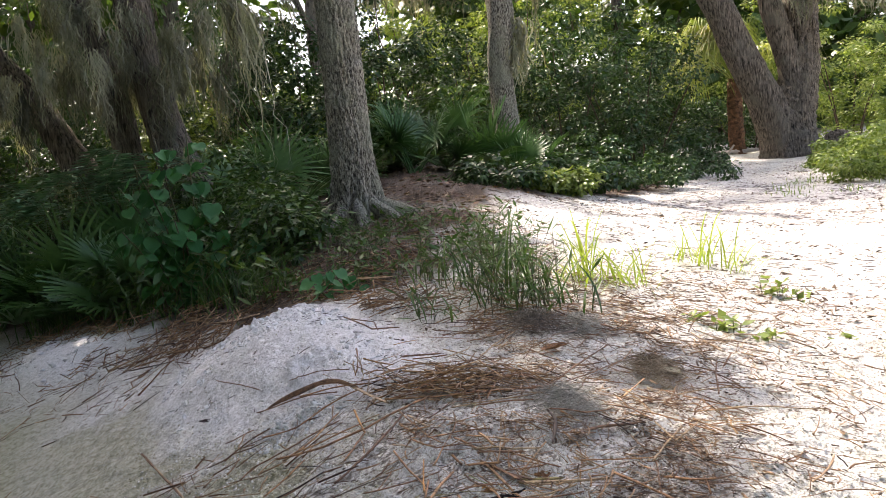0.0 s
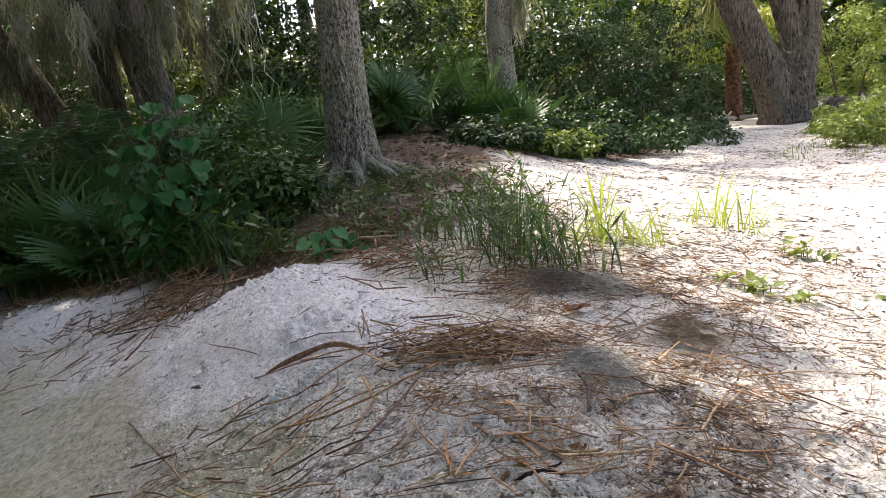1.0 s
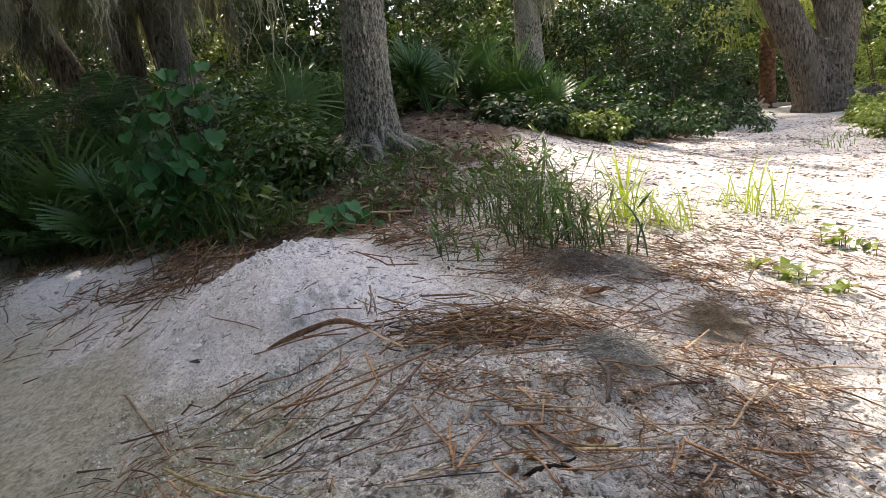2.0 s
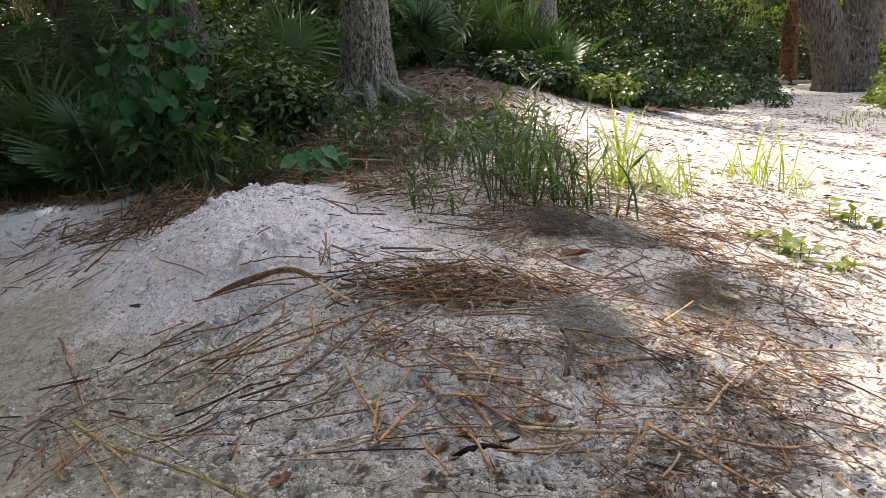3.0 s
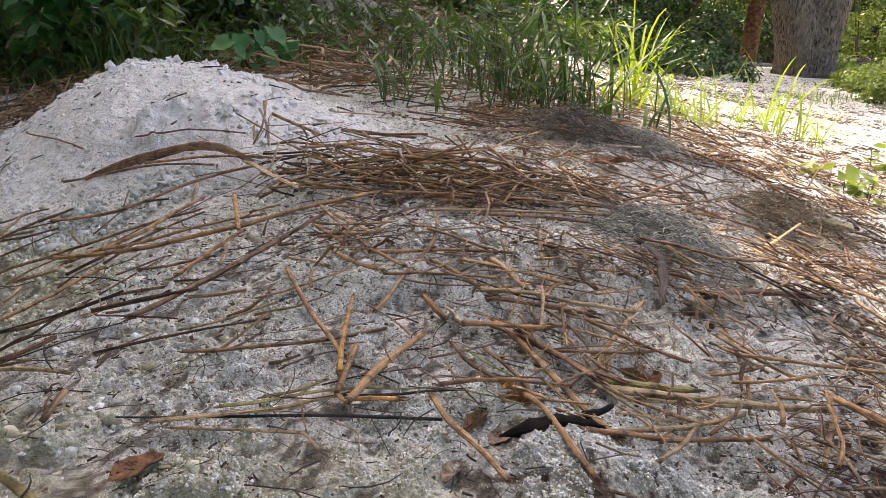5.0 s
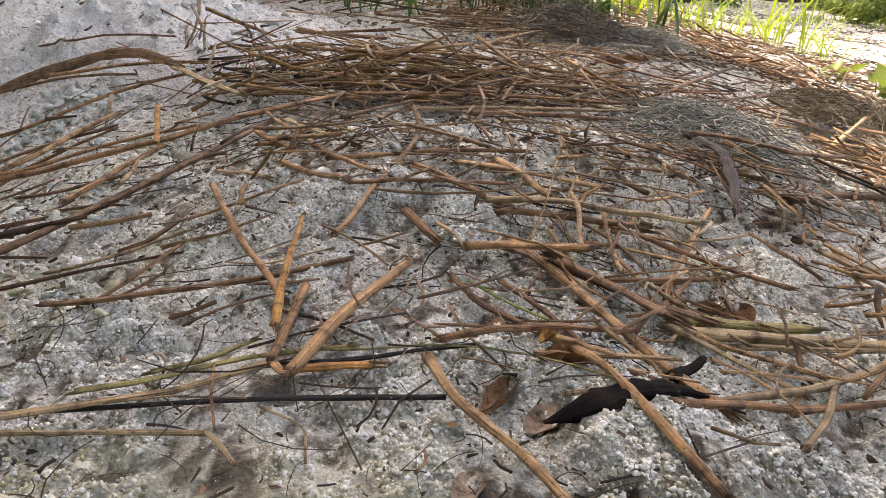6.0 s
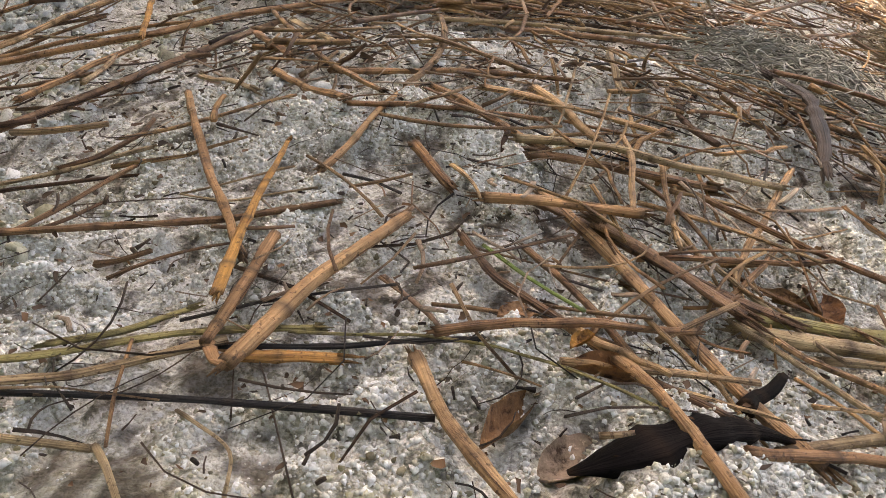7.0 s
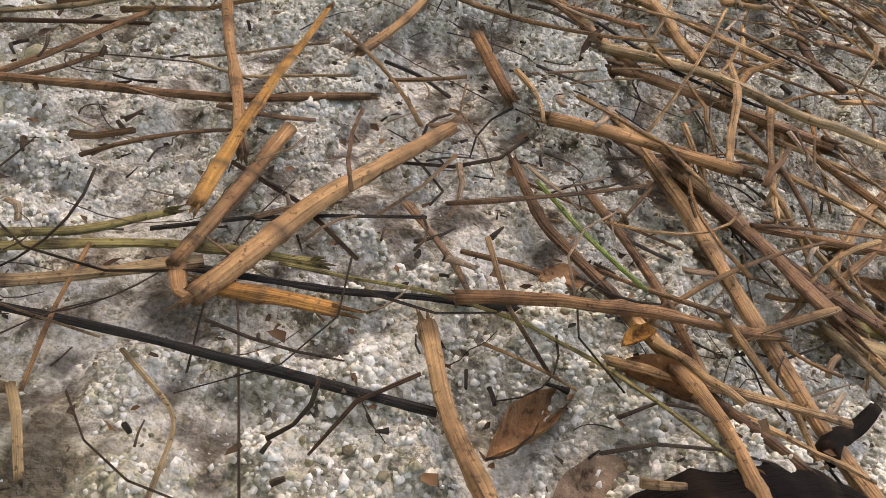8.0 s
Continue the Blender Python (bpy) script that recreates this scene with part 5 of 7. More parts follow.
for k in range(16):
    rs = np.random.RandomState(600 + k)
    x = rs.uniform(-2.3, -0.75)
    y = float(woods_edge(x)) + rs.uniform(0.05, 0.6)
    weed(x, y, 9, rs.uniform(0.2, 0.45), 610 + k, "leafy weeds crowding under the trees", size=0.08, spread=0.09, aspect=0.3)
for k, (x, y, h, s) in enumerate(((0.93, 1.10, 0.05, 0.045), (1.02, 1.04, 0.04, 0.04), (0.86, 1.16, 0.04, 0.035), (1.30, 1.62, 0.10, 0.05), (1.36, 1.56, 0.06, 0.04), (1.28, 1.05, 0.04, 0.03))):
    weed(x, y, 6, h, 640 + k, "small yellow-green sprout on the open sand", LIGHT_LEAF, s, 0.03, 0.62)
for k in range(40):
    rs = np.random.RandomState(660 + k)
    x, y = rs.uniform(2.6, 6.5), rs.uniform(5.6, 9.4)
    if x < 3.4 + (y - 6) * 0.55:
        continue
    tuft(x, y, 26, 0.10, 670 + k, "short bright grass beside the path", GRASS, 0.12, 0.008)

# ---- straw, sticks and litter ----


def scatter(n, xs, ys, lengths, radii, angle, seed, keep=None, lift=0.012, bend=0.12, rows=4, sides=5, squash=1.0):
    """Dry stems thrown over the ground, each resting near the surface."""
    rs = np.random.RandomState(seed)
    x, y = rs.uniform(*xs, n), rs.uniform(*ys, n)
    if keep is not None:
        ok = keep(x, y, rs)
        x, y = x[ok], y[ok]
        n = len(x)
    a = rs.normal(angle[0], angle[1], n)
    ln_ = lengths[0] * (lengths[1] / lengths[0]) ** rs.rand(n)
    r = radii[0] * (radii[1] / radii[0]) ** (rs.rand(n) ** 1.4)
    s = np.linspace(-0.5, 0.5, rows)
    curl = rs.normal(0, bend, n)
    px = x[:, None] + ln_[:, None] * (s[None] * np.cos(a)[:, None] - curl[:, None] * (s[None] ** 2) * np.sin(a)[:, None])
    py = y[:, None] + ln_[:, None] * (s[None] * np.sin(a)[:, None] + curl[:, None] * (s[None] ** 2) * np.cos(a)[:, None])
    g = ground_z(px, py)
    flat = np.linspace(0, 1, rows)[None]
    line = g[:, :1] * (1 - flat) + g[:, -1:] * flat
    hump = np.clip((g + sand_relief(px, py) - line).max(1), 0, 0.012)
    pz = line + 0.8 * hump[:, None] + r[:, None] * 0.7 + (rs.rand(n) ** 1.6 * lift)[:, None] + rs.normal(0, 1, (n, 1)) * s[None] * lift * 0.6
    kink = rs.normal(0, 0.05, (n, 2)) * (rs.rand(n, 1) < 0.3) * ln_[:, None]
    px[:, rows // 2] += kink[:, 0]
    py[:, rows // 2] += kink[:, 1]
    R = r[:, None] * (1 - rs.uniform(0.05, 0.6, (n, 1)) * flat) * rs.uniform(0.8, 1.2, px.shape)
    return tubes(np.stack([px, py, pz], -1), R, sides, squash)


def in_bump(cx, cy, sx, sy, turn=0.0):
    return lambda x, y, rs: rs.rand(len(x)) < bump_at(x, y, cx, cy, sx, sy, turn, 3.0)


def off_heap(x, y, rs):
    return heap(x, y) < 0.016 + 0.05 * (rs.rand(len(x)) < 0.05)


def fallen(n, xs, ys, small, large, seed, keep, aspect=0.5, torn=False):
    rs = np.random.RandomState(seed)
    x, y = rs.uniform(*xs, n), rs.uniform(*ys, n)
    ok = keep(x, y, rs)
    x, y = x[ok], y[ok]
    n = len(x)
    at = np.stack([x, y, surface(x, y) + 0.004], -1)
    a = rs.uniform(0, 2 * np.pi, n)
    ah = np.stack([np.cos(a), np.sin(a), rs.normal(0, 0.18, n)], -1)
    nr = np.array([0, 0, 1.0]) + 0.35 * rs.normal(size=(n, 3))
    ln_ = small * (large / small) ** (rs.rand(n) ** 1.3)
    if torn:
        return flakes(at, ah, nr, ln_, ln_ * aspect * rs.uniform(0.5, 1.2, n), rs)
    return leaves(at, ah, nr, ln_, ln_ * aspect, 0.15)


STUFF = dict(category="straw", kind="stuff", at=(0, 0, 0))
MAT_AT = in_bump(0.0, 0.615, 0.22, 0.085, -0.22)
single("straw_mat", scatter(760, (-0.42, 0.36), (0.44, 0.82), (0.04, 0.18), (0.0008, 0.0030), (-0.05, 0.45), 701, MAT_AT, 0.034, 0.25, 5), STRAW_GOLD, "mat of brown dry reeds and straw on the sand", **STUFF)
single("straw_mat", scatter(480, (-0.42, 0.40), (0.40, 0.84), (0.02, 0.09), (0.0012, 0.0038), (0.3, 1.3), 712, in_bump(-0.02, 0.61, 0.29, 0.12, -0.2), 0.034, 0.3, 4, 6, 0.4), STRAW_PALE, "broken ends and chips of reed in the straw mat", **STUFF)
single("straw_mat", scatter(520, (-0.42, 0.38), (0.44, 0.82), (0.03, 0.14), (0.0008, 0.0028), (0.0, 0.8), 713, MAT_AT, 0.006, 0.25), DEBRIS, "dark rotting stems beneath the straw mat", **STUFF)


def litter_share(x, y, near):
    """How thickly straw lies: thin by the heap, on the close sand and on open patches."""
    share = np.interp(x, [-0.5, -0.15, 0.0, 0.15, 0.5, 0.9], [0.16, 0.28, 0.6, 1.0, 0.9, 0.45]) * np.where((y > 0.66) & (x < 0.25), 0.5, 1.0)
    share = share * np.where((x > 0.08) & (x < 0.5) & (y > 0.34) & (y < 0.6), 0.5, 1.0)
    share = share * np.clip(1.25 * drift(x, y), 0.04, 1)
    return share * np.where((np.abs(x) < 0.22) & (y < 0.26), near, 1.0)


single("straw_litter", scatter(1200, (-0.1, 0.95), (0.30, 1.3), (0.025, 0.15), (0.0009, 0.0029), (0.1, 0.75), 714, lambda x, y, rs: off_heap(x, y, rs) & (rs.rand(len(x)) < drift(x, y)), 0.022, 0.2, 6, 5, 0.7), STRAW_GOLD, "long golden-brown straw lying in drifts on the sand", **STUFF)
single("straw_litter", scatter(2600, (-0.16, 0.60), (0.03, 0.95), (0.008, 0.045), (0.0004, 0.0019), (0.2, 1.2), 715, lambda x, y, rs: rs.rand(len(x)) < np.clip(drift(x, y), 0.04, 1) * np.where(y < 0.25, 0.8, 1.0), 0.010, 0.3, 4, 5, 0.4), STRAW_PALE, "shreds and chips of broken reed on the sand", **STUFF)
single("straw_litter", scatter(260, (-0.10, 0.30), (0.02, 0.34), (0.02, 0.09), (0.0007, 0.0022), (-0.2, 1.0), 716, lambda x, y, rs: rs.rand(len(x)) < np.interp(x + 0.3 * y, [-0.05, 0.06, 0.14], [0.05, 0.45, 1.0]), 0.014, 0.3, 6, 6, 0.6), STRAW_GOLD, "thin broken reeds crossing one another on the sand", **STUFF)
single("fine_debris", scatter(330, (-0.20, 0.30), (-0.06, 0.40), (0.006, 0.04), (0.00018, 0.00045), (0.2, 1.4), 717, lambda x, y, rs: rs.rand(len(x)) < np.clip(0.4 + 1.3 * grain(x, y, 12, 68), 0.05, 1), 0.010, 0.9, 6, 3), TWIG, "hair-thin root fibres over the sand", "debris", kind="stuff", at=(0, 0, 0))
single("straw_litter", scatter(3000, (-0.35, 1.15), (-0.30, 1.25), (0.02, 0.12), (0.0008, 0.0028), (0.3, 1.1), 702, lambda x, y, rs: off_heap(x, y, rs) & (rs.rand(len(x)) < litter_share(x, y, 0.0)) & (wet_area(x, y) < 0.4), 0.012, 0.35, 6, 5, 0.6), STRAW, "loose brown straw scattered over the sand", **STUFF)
single("straw_litter", scatter(2300, (0.15, 2.1), (0.45, 2.4), (0.02, 0.12), (0.0009, 0.0030), (0.2, 1.0), 703, in_bump(0.80, 1.35, 0.75, 0.65), 0.022), STRAW_PALE, "straw on the bright sand, sun glare in its colour", **STUFF)
single("straw_litter", scatter(8000, (-2.6, 0.0), (1.3, 3.2), (0.04, 0.24), (0.001, 0.0042), (-0.3, 1.0), 704, lambda x, y, rs: (heap(x, y) < 0.012) & (rs.rand(len(x)) > 0.9 * pale_patch(x, y)) & (rs.rand(len(x)) < np.exp(-(((y - woods_edge(x) + 0.34) / 0.36) ** 2)) * np.clip(0.5 + 1.2 * grain(x, y, 4, 78), 0.1, 1)), 0.06), STRAW, "ridge of red-brown straw behind the heap", **STUFF)
single("straw_litter", scatter(560, (-0.5, 0.7), (0.95, 1.7), (0.03, 0.17), (0.001, 0.0026), (0.3, 0.9), 705, lambda x, y, rs: heap(x, y) < 0.010, 0.02), STRAW, "dry straw among the weeds", **STUFF)
single("straw_litter", scatter(1300, (-2.3, -0.35), (-0.1, 2.3), (0.03, 0.2), (0.001, 0.003), (-0.3, 0.9), 706, lambda x, y, rs: (heap(x, y) < 0.02) & (rs.rand(len(x)) < 0.012 + 0.5 * (y > 1.35 - 0.1 * x + 0.2 * grain(x, y, 6, 52)) * np.clip(0.4 + 1.4 * grain(x, y, 4, 69), 0, 1))), STRAW, "dry stems on damp sand beside the heap", **STUFF)
single("straw_litter", scatter(4600, (-0.35, 1.1), (-0.25, 1.0), (0.008, 0.06), (0.0005, 0.0017), (0.25, 1.3), 710, lambda x, y, rs: off_heap(x, y, rs) & (rs.rand(len(x)) < litter_share(x, y, 0.35)), 0.012, 0.25, 3, 4), STRAW, "short broken straw strewn over the crumbly sand", **STUFF)
single("straw_litter", scatter(420, (-1.1, -0.3), (0.0, 0.85), (0.02, 0.12), (0.0008, 0.0028), (-0.7, 0.9), 719, in_bump(-0.64, 0.42, 0.20, 0.17, -0.8), 0.016, 0.2, 5), STRAW, "heap of dry stems on damp sand", **STUFF)
single("straw_litter", scatter(150, (-0.75, -0.05), (0.1, 0.62), (0.03, 0.18), (0.0008, 0.0028), (0.5, 0.6), 720, lambda x, y, rs: (heap(x, y) < 0.02) & (rs.rand(len(x)) < 0.8 * np.clip(0.35 + 1.2 * grain(x, y, 7, 81), 0, 1)), 0.010, 0.2, 5), STRAW, "long stems lying slantwise towards the heap", **STUFF)
single("rotted_scraps", fallen(3600, (-1.0, -0.1), (0.0, 0.75), 0.003, 0.012, 807, lambda x, y, rs: (heap(x, y) < 0.02) & (rs.rand(len(x)) < np.clip(0.1 + 1.0 * grain(x, y, 7, 81), 0.02, 1)), 0.4, True), SCRAP, "dark flakes of bark on the damp sand", "leaf litter", kind="stuff", at=(0, 0, 0))
single("straw_litter", scatter(950, (0.45, 1.5), (-0.2, 1.6), (0.02, 0.14), (0.0010, 0.0030), (0.1, 0.9), 721, lambda x, y, rs: (x - 0.15 * y > 0.42) & (rs.rand(len(x)) < np.clip(0.5 + 0.9 * grain(x, y, 6, 82) + 0.5 * grain(x, y, 15, 83), 0.05, 1)), 0.016, 0.3, 5, 5, 0.7), STRAW, "brown straw lying in the sun beside the shade", **STUFF)
single("rotted_scraps", fallen(12000, (0.4, 1.9), (-0.2, 2.2), 0.005, 0.022, 808, lambda x, y, rs: rs.rand(len(x)) < np.clip(0.4 + 0.9 * grain(x, y, 6, 82) + 0.5 * grain(x, y, 15, 83), 0.05, 1), 0.45, True), SCRAP, "dark scraps of leaf on the sunlit sand", "leaf litter", kind="stuff", at=(0, 0, 0))
single("fine_debris", scatter(5000, (-0.35, 1.0), (-0.2, 1.1), (0.01, 0.08), (0.0003, 0.0009), (0.3, 1.4), 707, lambda x, y, rs: off_heap(x, y, rs) & (rs.rand(len(x)) < np.clip(1.3 * drift(x, y), 0.1, 1) * np.where((np.abs(x) < 0.24) & (y < 0.28), 0.5, 1.0)), 0.006, 0.5, 4, 3), DEBRIS, "thin dark twigs and root fibres strewn on the sand", "debris", kind="stuff", at=(0, 0, 0))
single("fine_debris", scatter(800, (-0.28, 0.32), (-0.08, 0.5), (0.002, 0.008), (0.0003, 0.001), (0.3, 1.4), 708, None, 0.002, 0.2, 3, 5), DEBRIS, "dark specks of bark and plant bits in the sand", "debris", kind="stuff", at=(0, 0, 0))
single("fine_debris", scatter(320, (-1.3, -0.1), (0.7, 1.6), (0.004, 0.04), (0.0007, 0.0018), (0.3, 1.4), 709, lambda x, y, rs: heap(x, y) > 0.03, 0.003, 0.5, 4, 4), DEBRIS, "bits of root and twig on the sand heap", "debris", kind="stuff", at=(0, 0, 0))


LT = dict(category="leaf litter", kind="stuff", at=(0, 0, 0))
single("leaf_litter", fallen(9000, (-3.5, 3.0), (1.6, 8.5), 0.03, 0.08, 801, lambda x, y, rs: rs.rand(len(x)) < duff_area(x, y)), LITTER, "brown fallen leaves under the trees", **LT)
single("leaf_litter", fallen(6500, (-1.0, 0.6), (1.65, 4.2), 0.015, 0.06, 804, lambda x, y, rs: rs.rand(len(x)) < duff_area(x, y), 0.35), LITTER, "dry brown leaves and scraps before the oak", **LT)
single("straw_litter", scatter(500, (-1.0, 0.5), (1.65, 3.2), (0.05, 0.25), (0.0008, 0.0022), (0.2, 1.0), 711, None, 0.015), STRAW, "dry red-brown straw before the oak", **STUFF)
single("leaf_litter", fallen(56000, (0.4, 6.0), (1.3, 10.0), 0.012, 0.045, 802, lambda x, y, rs: (duff_area(x, y) < 0.6) & (rs.rand(len(x)) < np.clip(0.5 + 0.8 * grain(x, y, 2.3, 70) + 0.6 * grain(x, y, 7, 71), 0.08, 1)), 0.3), SCRAP, "small dry leaves strewn over the sunlit path", **LT)
single("straw_litter", scatter(15000, (0.35, 4.6), (0.9, 7.0), (0.015, 0.085), (0.0010, 0.0024), (0.2, 1.0), 718, lambda x, y, rs: (duff_area(x, y) < 0.6) & (rs.rand(len(x)) < np.clip(0.45 + 0.9 * grain(x, y, 2.9, 72) + 0.6 * grain(x, y, 8, 73), 0.05, 1)), 0.006, 0.2, 3, 3), DEBRIS, "broken needles and straw on the sunlit path", **STUFF)
single("leaf_litter", fallen(1300, (-0.3, 1.5), (0.25, 1.7), 0.008, 0.030, 803, off_heap, 0.35, True), LITTER, "scraps of dry leaf between the straw", **LT)


single("rotted_scraps", fallen(25000, (-0.3, 1.0), (-0.25, 1.4), 0.004, 0.018, 805, lambda x, y, rs: off_heap(x, y, rs) & ~((np.abs(x) < 0.24) & (y < 0.26)) & (rs.rand(len(x)) < np.clip(1.2 * drift(x, y) - 0.12, 0.02, 1)), 0.5, True), SCRAP, "dark rotted scraps of leaf and bark in the straw", **LT)
single("rotted_scraps", fallen(6000, (-0.22, 0.27), (-0.08, 0.3), 0.0015, 0.0065, 806, lambda x, y, rs: rs.rand(len(x)) < np.clip(0.75 * (grain(x, y, 22, 47) + 0.8 * grain(x, y, 60, 48)), 0, 1) + 0.35 * drift(x, y), 0.6, True), SCRAP, "dark flakes of bark and leaf in the near sand", **LT)


def tangle(x, y, rx, ry, rz, n, seed, label, mat=None):
    """A fallen wad of moss: fine curling fibres."""
    rs = np.random.RandomState(seed)
    rows = 16
    c = np.stack([x + rx * rs.normal(0, 0.45, n), y + ry * rs.normal(0, 0.45, n), np.zeros(n)], -1)
    turn = np.cumsum(rs.normal(0, 0.5, (n, rows)) + rs.normal(0, 0.28, (n, 1)), 1) + rs.uniform(0, 6.28, (n, 1))
    step = rs.uniform(0.0028, 0.0065, (n, 1))
    px = c[:, :1] + np.cumsum(np.cos(turn) * step, 1)
    py = c[:, 1:2] + np.cumsum(np.sin(turn) * step, 1)
    d = ((px - x) / rx) ** 2 + ((py - y) / ry) ** 2
    pz = ground_z(px, py) + rz * np.exp(-d) * rs.rand(n, 1) + np.cumsum(rs.normal(0, 0.0016, (n, rows)), 1) + 0.004
    pz = np.maximum(pz, surface(px, py) + 0.0008)
    single("fallen_moss", tubes(np.stack([px, py, pz], -1), np.full((n, rows), 0.00055), 3, caps=False), mat or MOSS_DRY, label, "moss", "fallen moss wads", at=(x, y, float(ground_z(x, y))))


tangle(0.29, 0.42, 0.075, 0.12, 0.03, 560, 901, "grey wad of fallen spanish moss tangled with twigs")
tangle(0.56, 0.66, 0.07, 0.10, 0.035, 560, 902, "fluffy tan wad of dry moss half in sun", MOSS_TAN)
tangle(0.29, 1.02, 0.10, 0.11, 0.05, 620, 903, "dark wad of dead moss at the foot of weeds", MOSS_DEAD)
tangle(0.44, 1.02, 0.07, 0.12, 0.03, 420, 904, "pale dry moss wad at the edge of sunlight")

# ---- single stalks, sticks and leaves around the near sand ----


def stalk(points, r, mat, label, lift=0.002, name="reed_stalk", lifts=None, taper=0.85, joint=0.035, squash=0.8, rag=True, pointed=False):
    """One dry stem: swollen joints along it, torn fibres at its ends."""
    p = np.array([(x, y) for x, y in points], float)
    near = math.hypot(p[:, 0].mean(), p[:, 1].mean()) < 0.3
    r, lift = (0.70 * r, 0.6 * lift) if near else (0.72 * r, lift)
    n = max(12, int(80 * np.linalg.norm(np.diff(p, axis=0), axis=1).sum() / 0.25))
    sharp = []
    for a, b in zip(p[:-1], p[1:]):
        k = max(3, int(n * np.linalg.norm(b - a) / np.linalg.norm(np.diff(p, axis=0), axis=1).sum()))
        sharp += [a + (b - a) * f for f in np.linspace(0, 1, k, endpoint=False)]
    q = np.array(sharp + [p[-1]])
    for _ in range(3):
        q[1:-1] = 0.5 * q[1:-1] + 0.25 * (q[:-2] + q[2:])
    n = len(q)
    g = ground_z(q[:, 0], q[:, 1]) + np.maximum(sand_relief(q[:, 0], q[:, 1]), -0.002)
    w = max(1, n // 3)
    pad = np.pad(g, w, mode="edge")
    rise = np.array([pad[i : i + 2 * w + 1].mean() for i in range(n)])
    up = np.interp(np.linspace(0, 1, n), np.linspace(0, 1, len(lifts)), lifts) if lifts else np.full(n, lift)
    z = np.maximum(rise + 0.001, g - 0.8 * r - 0.002) + r * 0.7 + up
    z[1:-1] = 0.5 * z[1:-1] + 0.25 * (z[:-2] + z[2:])
    run = np.concatenate([[0], np.cumsum(np.linalg.norm(np.diff(q, axis=0), axis=1))])
    phase = random.random()
    ring = np.exp(-((((run / joint + phase) % 1) - 0.5) / 0.05) ** 2)
    R = r * (1 + 0.18 * ring) * np.interp(run / run[-1], [0, 1], [1, taper]) * (1 + 0.10 * grain(run * 90, run * 0 + 100 * phase, 1.0, 5) + 0.05 * grain(run * 300, run * 0 + 100 * phase, 1.0, 7))
    if pointed:
        R = R * np.clip(np.minimum(run, run[-1] - run) / run[-1] * 4, 0.08, 1) ** 0.7 * (1 + 0.35 * grain(run * 160, run * 0 + 9 * phase, 1.0, 12))
    q = q + (min(r, 0.0022) * 0.45 * np.stack([grain(run * 45, run * 0 + 77 * phase, 1.0, 8), grain(run * 45, run * 0 + 31 * phase, 1.0, 9)], -1) if rag else 0)
    body = tubes(np.concatenate([q, z[:, None]], 1)[None], R[None], 14, squash, groove=0.2)
    bits = [body]
    if rag and r > 0.0012:
        for e, s in ((0, 1), (-1, -1)):
            end = np.array([q[e, 0], q[e, 1], z[e]])
            away = end - np.array([q[e + s, 0], q[e + s, 1], z[e + s]])
            away /= np.linalg.norm(away) + 1e-9
            m = 6
            off = np.array([[random.uniform(-1, 1), random.uniform(-1, 1), random.uniform(-1, 1)] for _ in range(m)]) * r * 0.6
            ln_ = np.array([random.uniform(0.5, 2.6) * r for _ in range(m)])
            line = np.stack([end + off - away * r, end + off + away * ln_[:, None] * 0.5, end + off * 1.3 + away * ln_[:, None]], 1)
            bits.append(tubes(line, np.tile([r * 0.3, r * 0.22, r * 0.06], (m, 1)), 4))
    ob = single(name, joined(*bits), mat, label, "stalk", "dry stalks", at=(float(q[0, 0]), float(q[0, 1]), float(z[0])))
    dark = np.full(len(ob.data.vertices), 0.35)
    dark[: 14 * (n + 2)] = np.repeat(np.pad(0.75 * ring**2, 1, mode="edge"), 14)
    dark[:28], dark[14 * n : 14 * (n + 2)] = 0.6, 0.6
    ob.data.attributes.new("knot", "FLOAT", "POINT").data.foreach_set("value", dark.astype(np.float32))
    return ob


BR = "brown dry reed stalk lying on sand"
stalk([(-0.245, 0.185), (-0.176, 0.300), (-0.140, 0.378), (-0.110, 0.46)], 0.0042, REED_DARK, "long dark brown reed stalk on pale sand", 0.003)
stalk([(-0.053, 0.042), (-0.0555, 0.115), (-0.056, 0.186)], 0.0030, REED_ORANGE, "bright orange split straw lying across other stalks", lifts=(0.014, 0.011, 0.002), name="split_straw", taper=0.55, squash=0.45)
stalk([(-0.122, 0.25), (-0.088, 0.16), (-0.052, 0.075)], 0.0030, REED, "spotted red-brown reed lying under orange straw", lifts=(0.004, 0.003, 0.008))
stalk([(-0.175, 0.106), (-0.110, 0.109), (-0.066, 0.113), (-0.026, 0.131)], 0.0026, REED_DARK, "straight dark reed half sunk in sand", 0.003)
stalk([(-0.046, 0.100), (-0.0525, 0.028)], 0.0032, REED, "straight arm of a sharply bent reed", lifts=(0.002, 0.006), rag=False)
stalk([(-0.0525, 0.031), (-0.0465, 0.019), (-0.041, 0.026)], 0.0030, REED, "kinked elbow of a bent reed", 0.008, rag=False, squash=0.5)
stalk([(-0.044, 0.021), (-0.028, 0.060), (0.004, 0.118)], 0.0040, REED, "thick red-brown reed rising from its bend", lifts=(0.003, 0.006, 0.004))
stalk([(0.015, 0.033), (0.060, 0.045), (0.105, 0.060)], 0.0027, REED, "straight tan reed with a joint at its middle", lifts=(0.009, 0.008, 0.006), joint=0.055)
stalk([(0.062, 0.150), (0.092, 0.092), (0.114, 0.037), (0.128, 0.005)], 0.0040, REED, "thick golden-brown reed lying slantwise", 0.004)
stalk([(0.080, 0.125), (0.108, 0.100), (0.130, 0.078)], 0.0052, REED_DARK, "flattened weathered reed with split fibres", 0.010, squash=0.4)
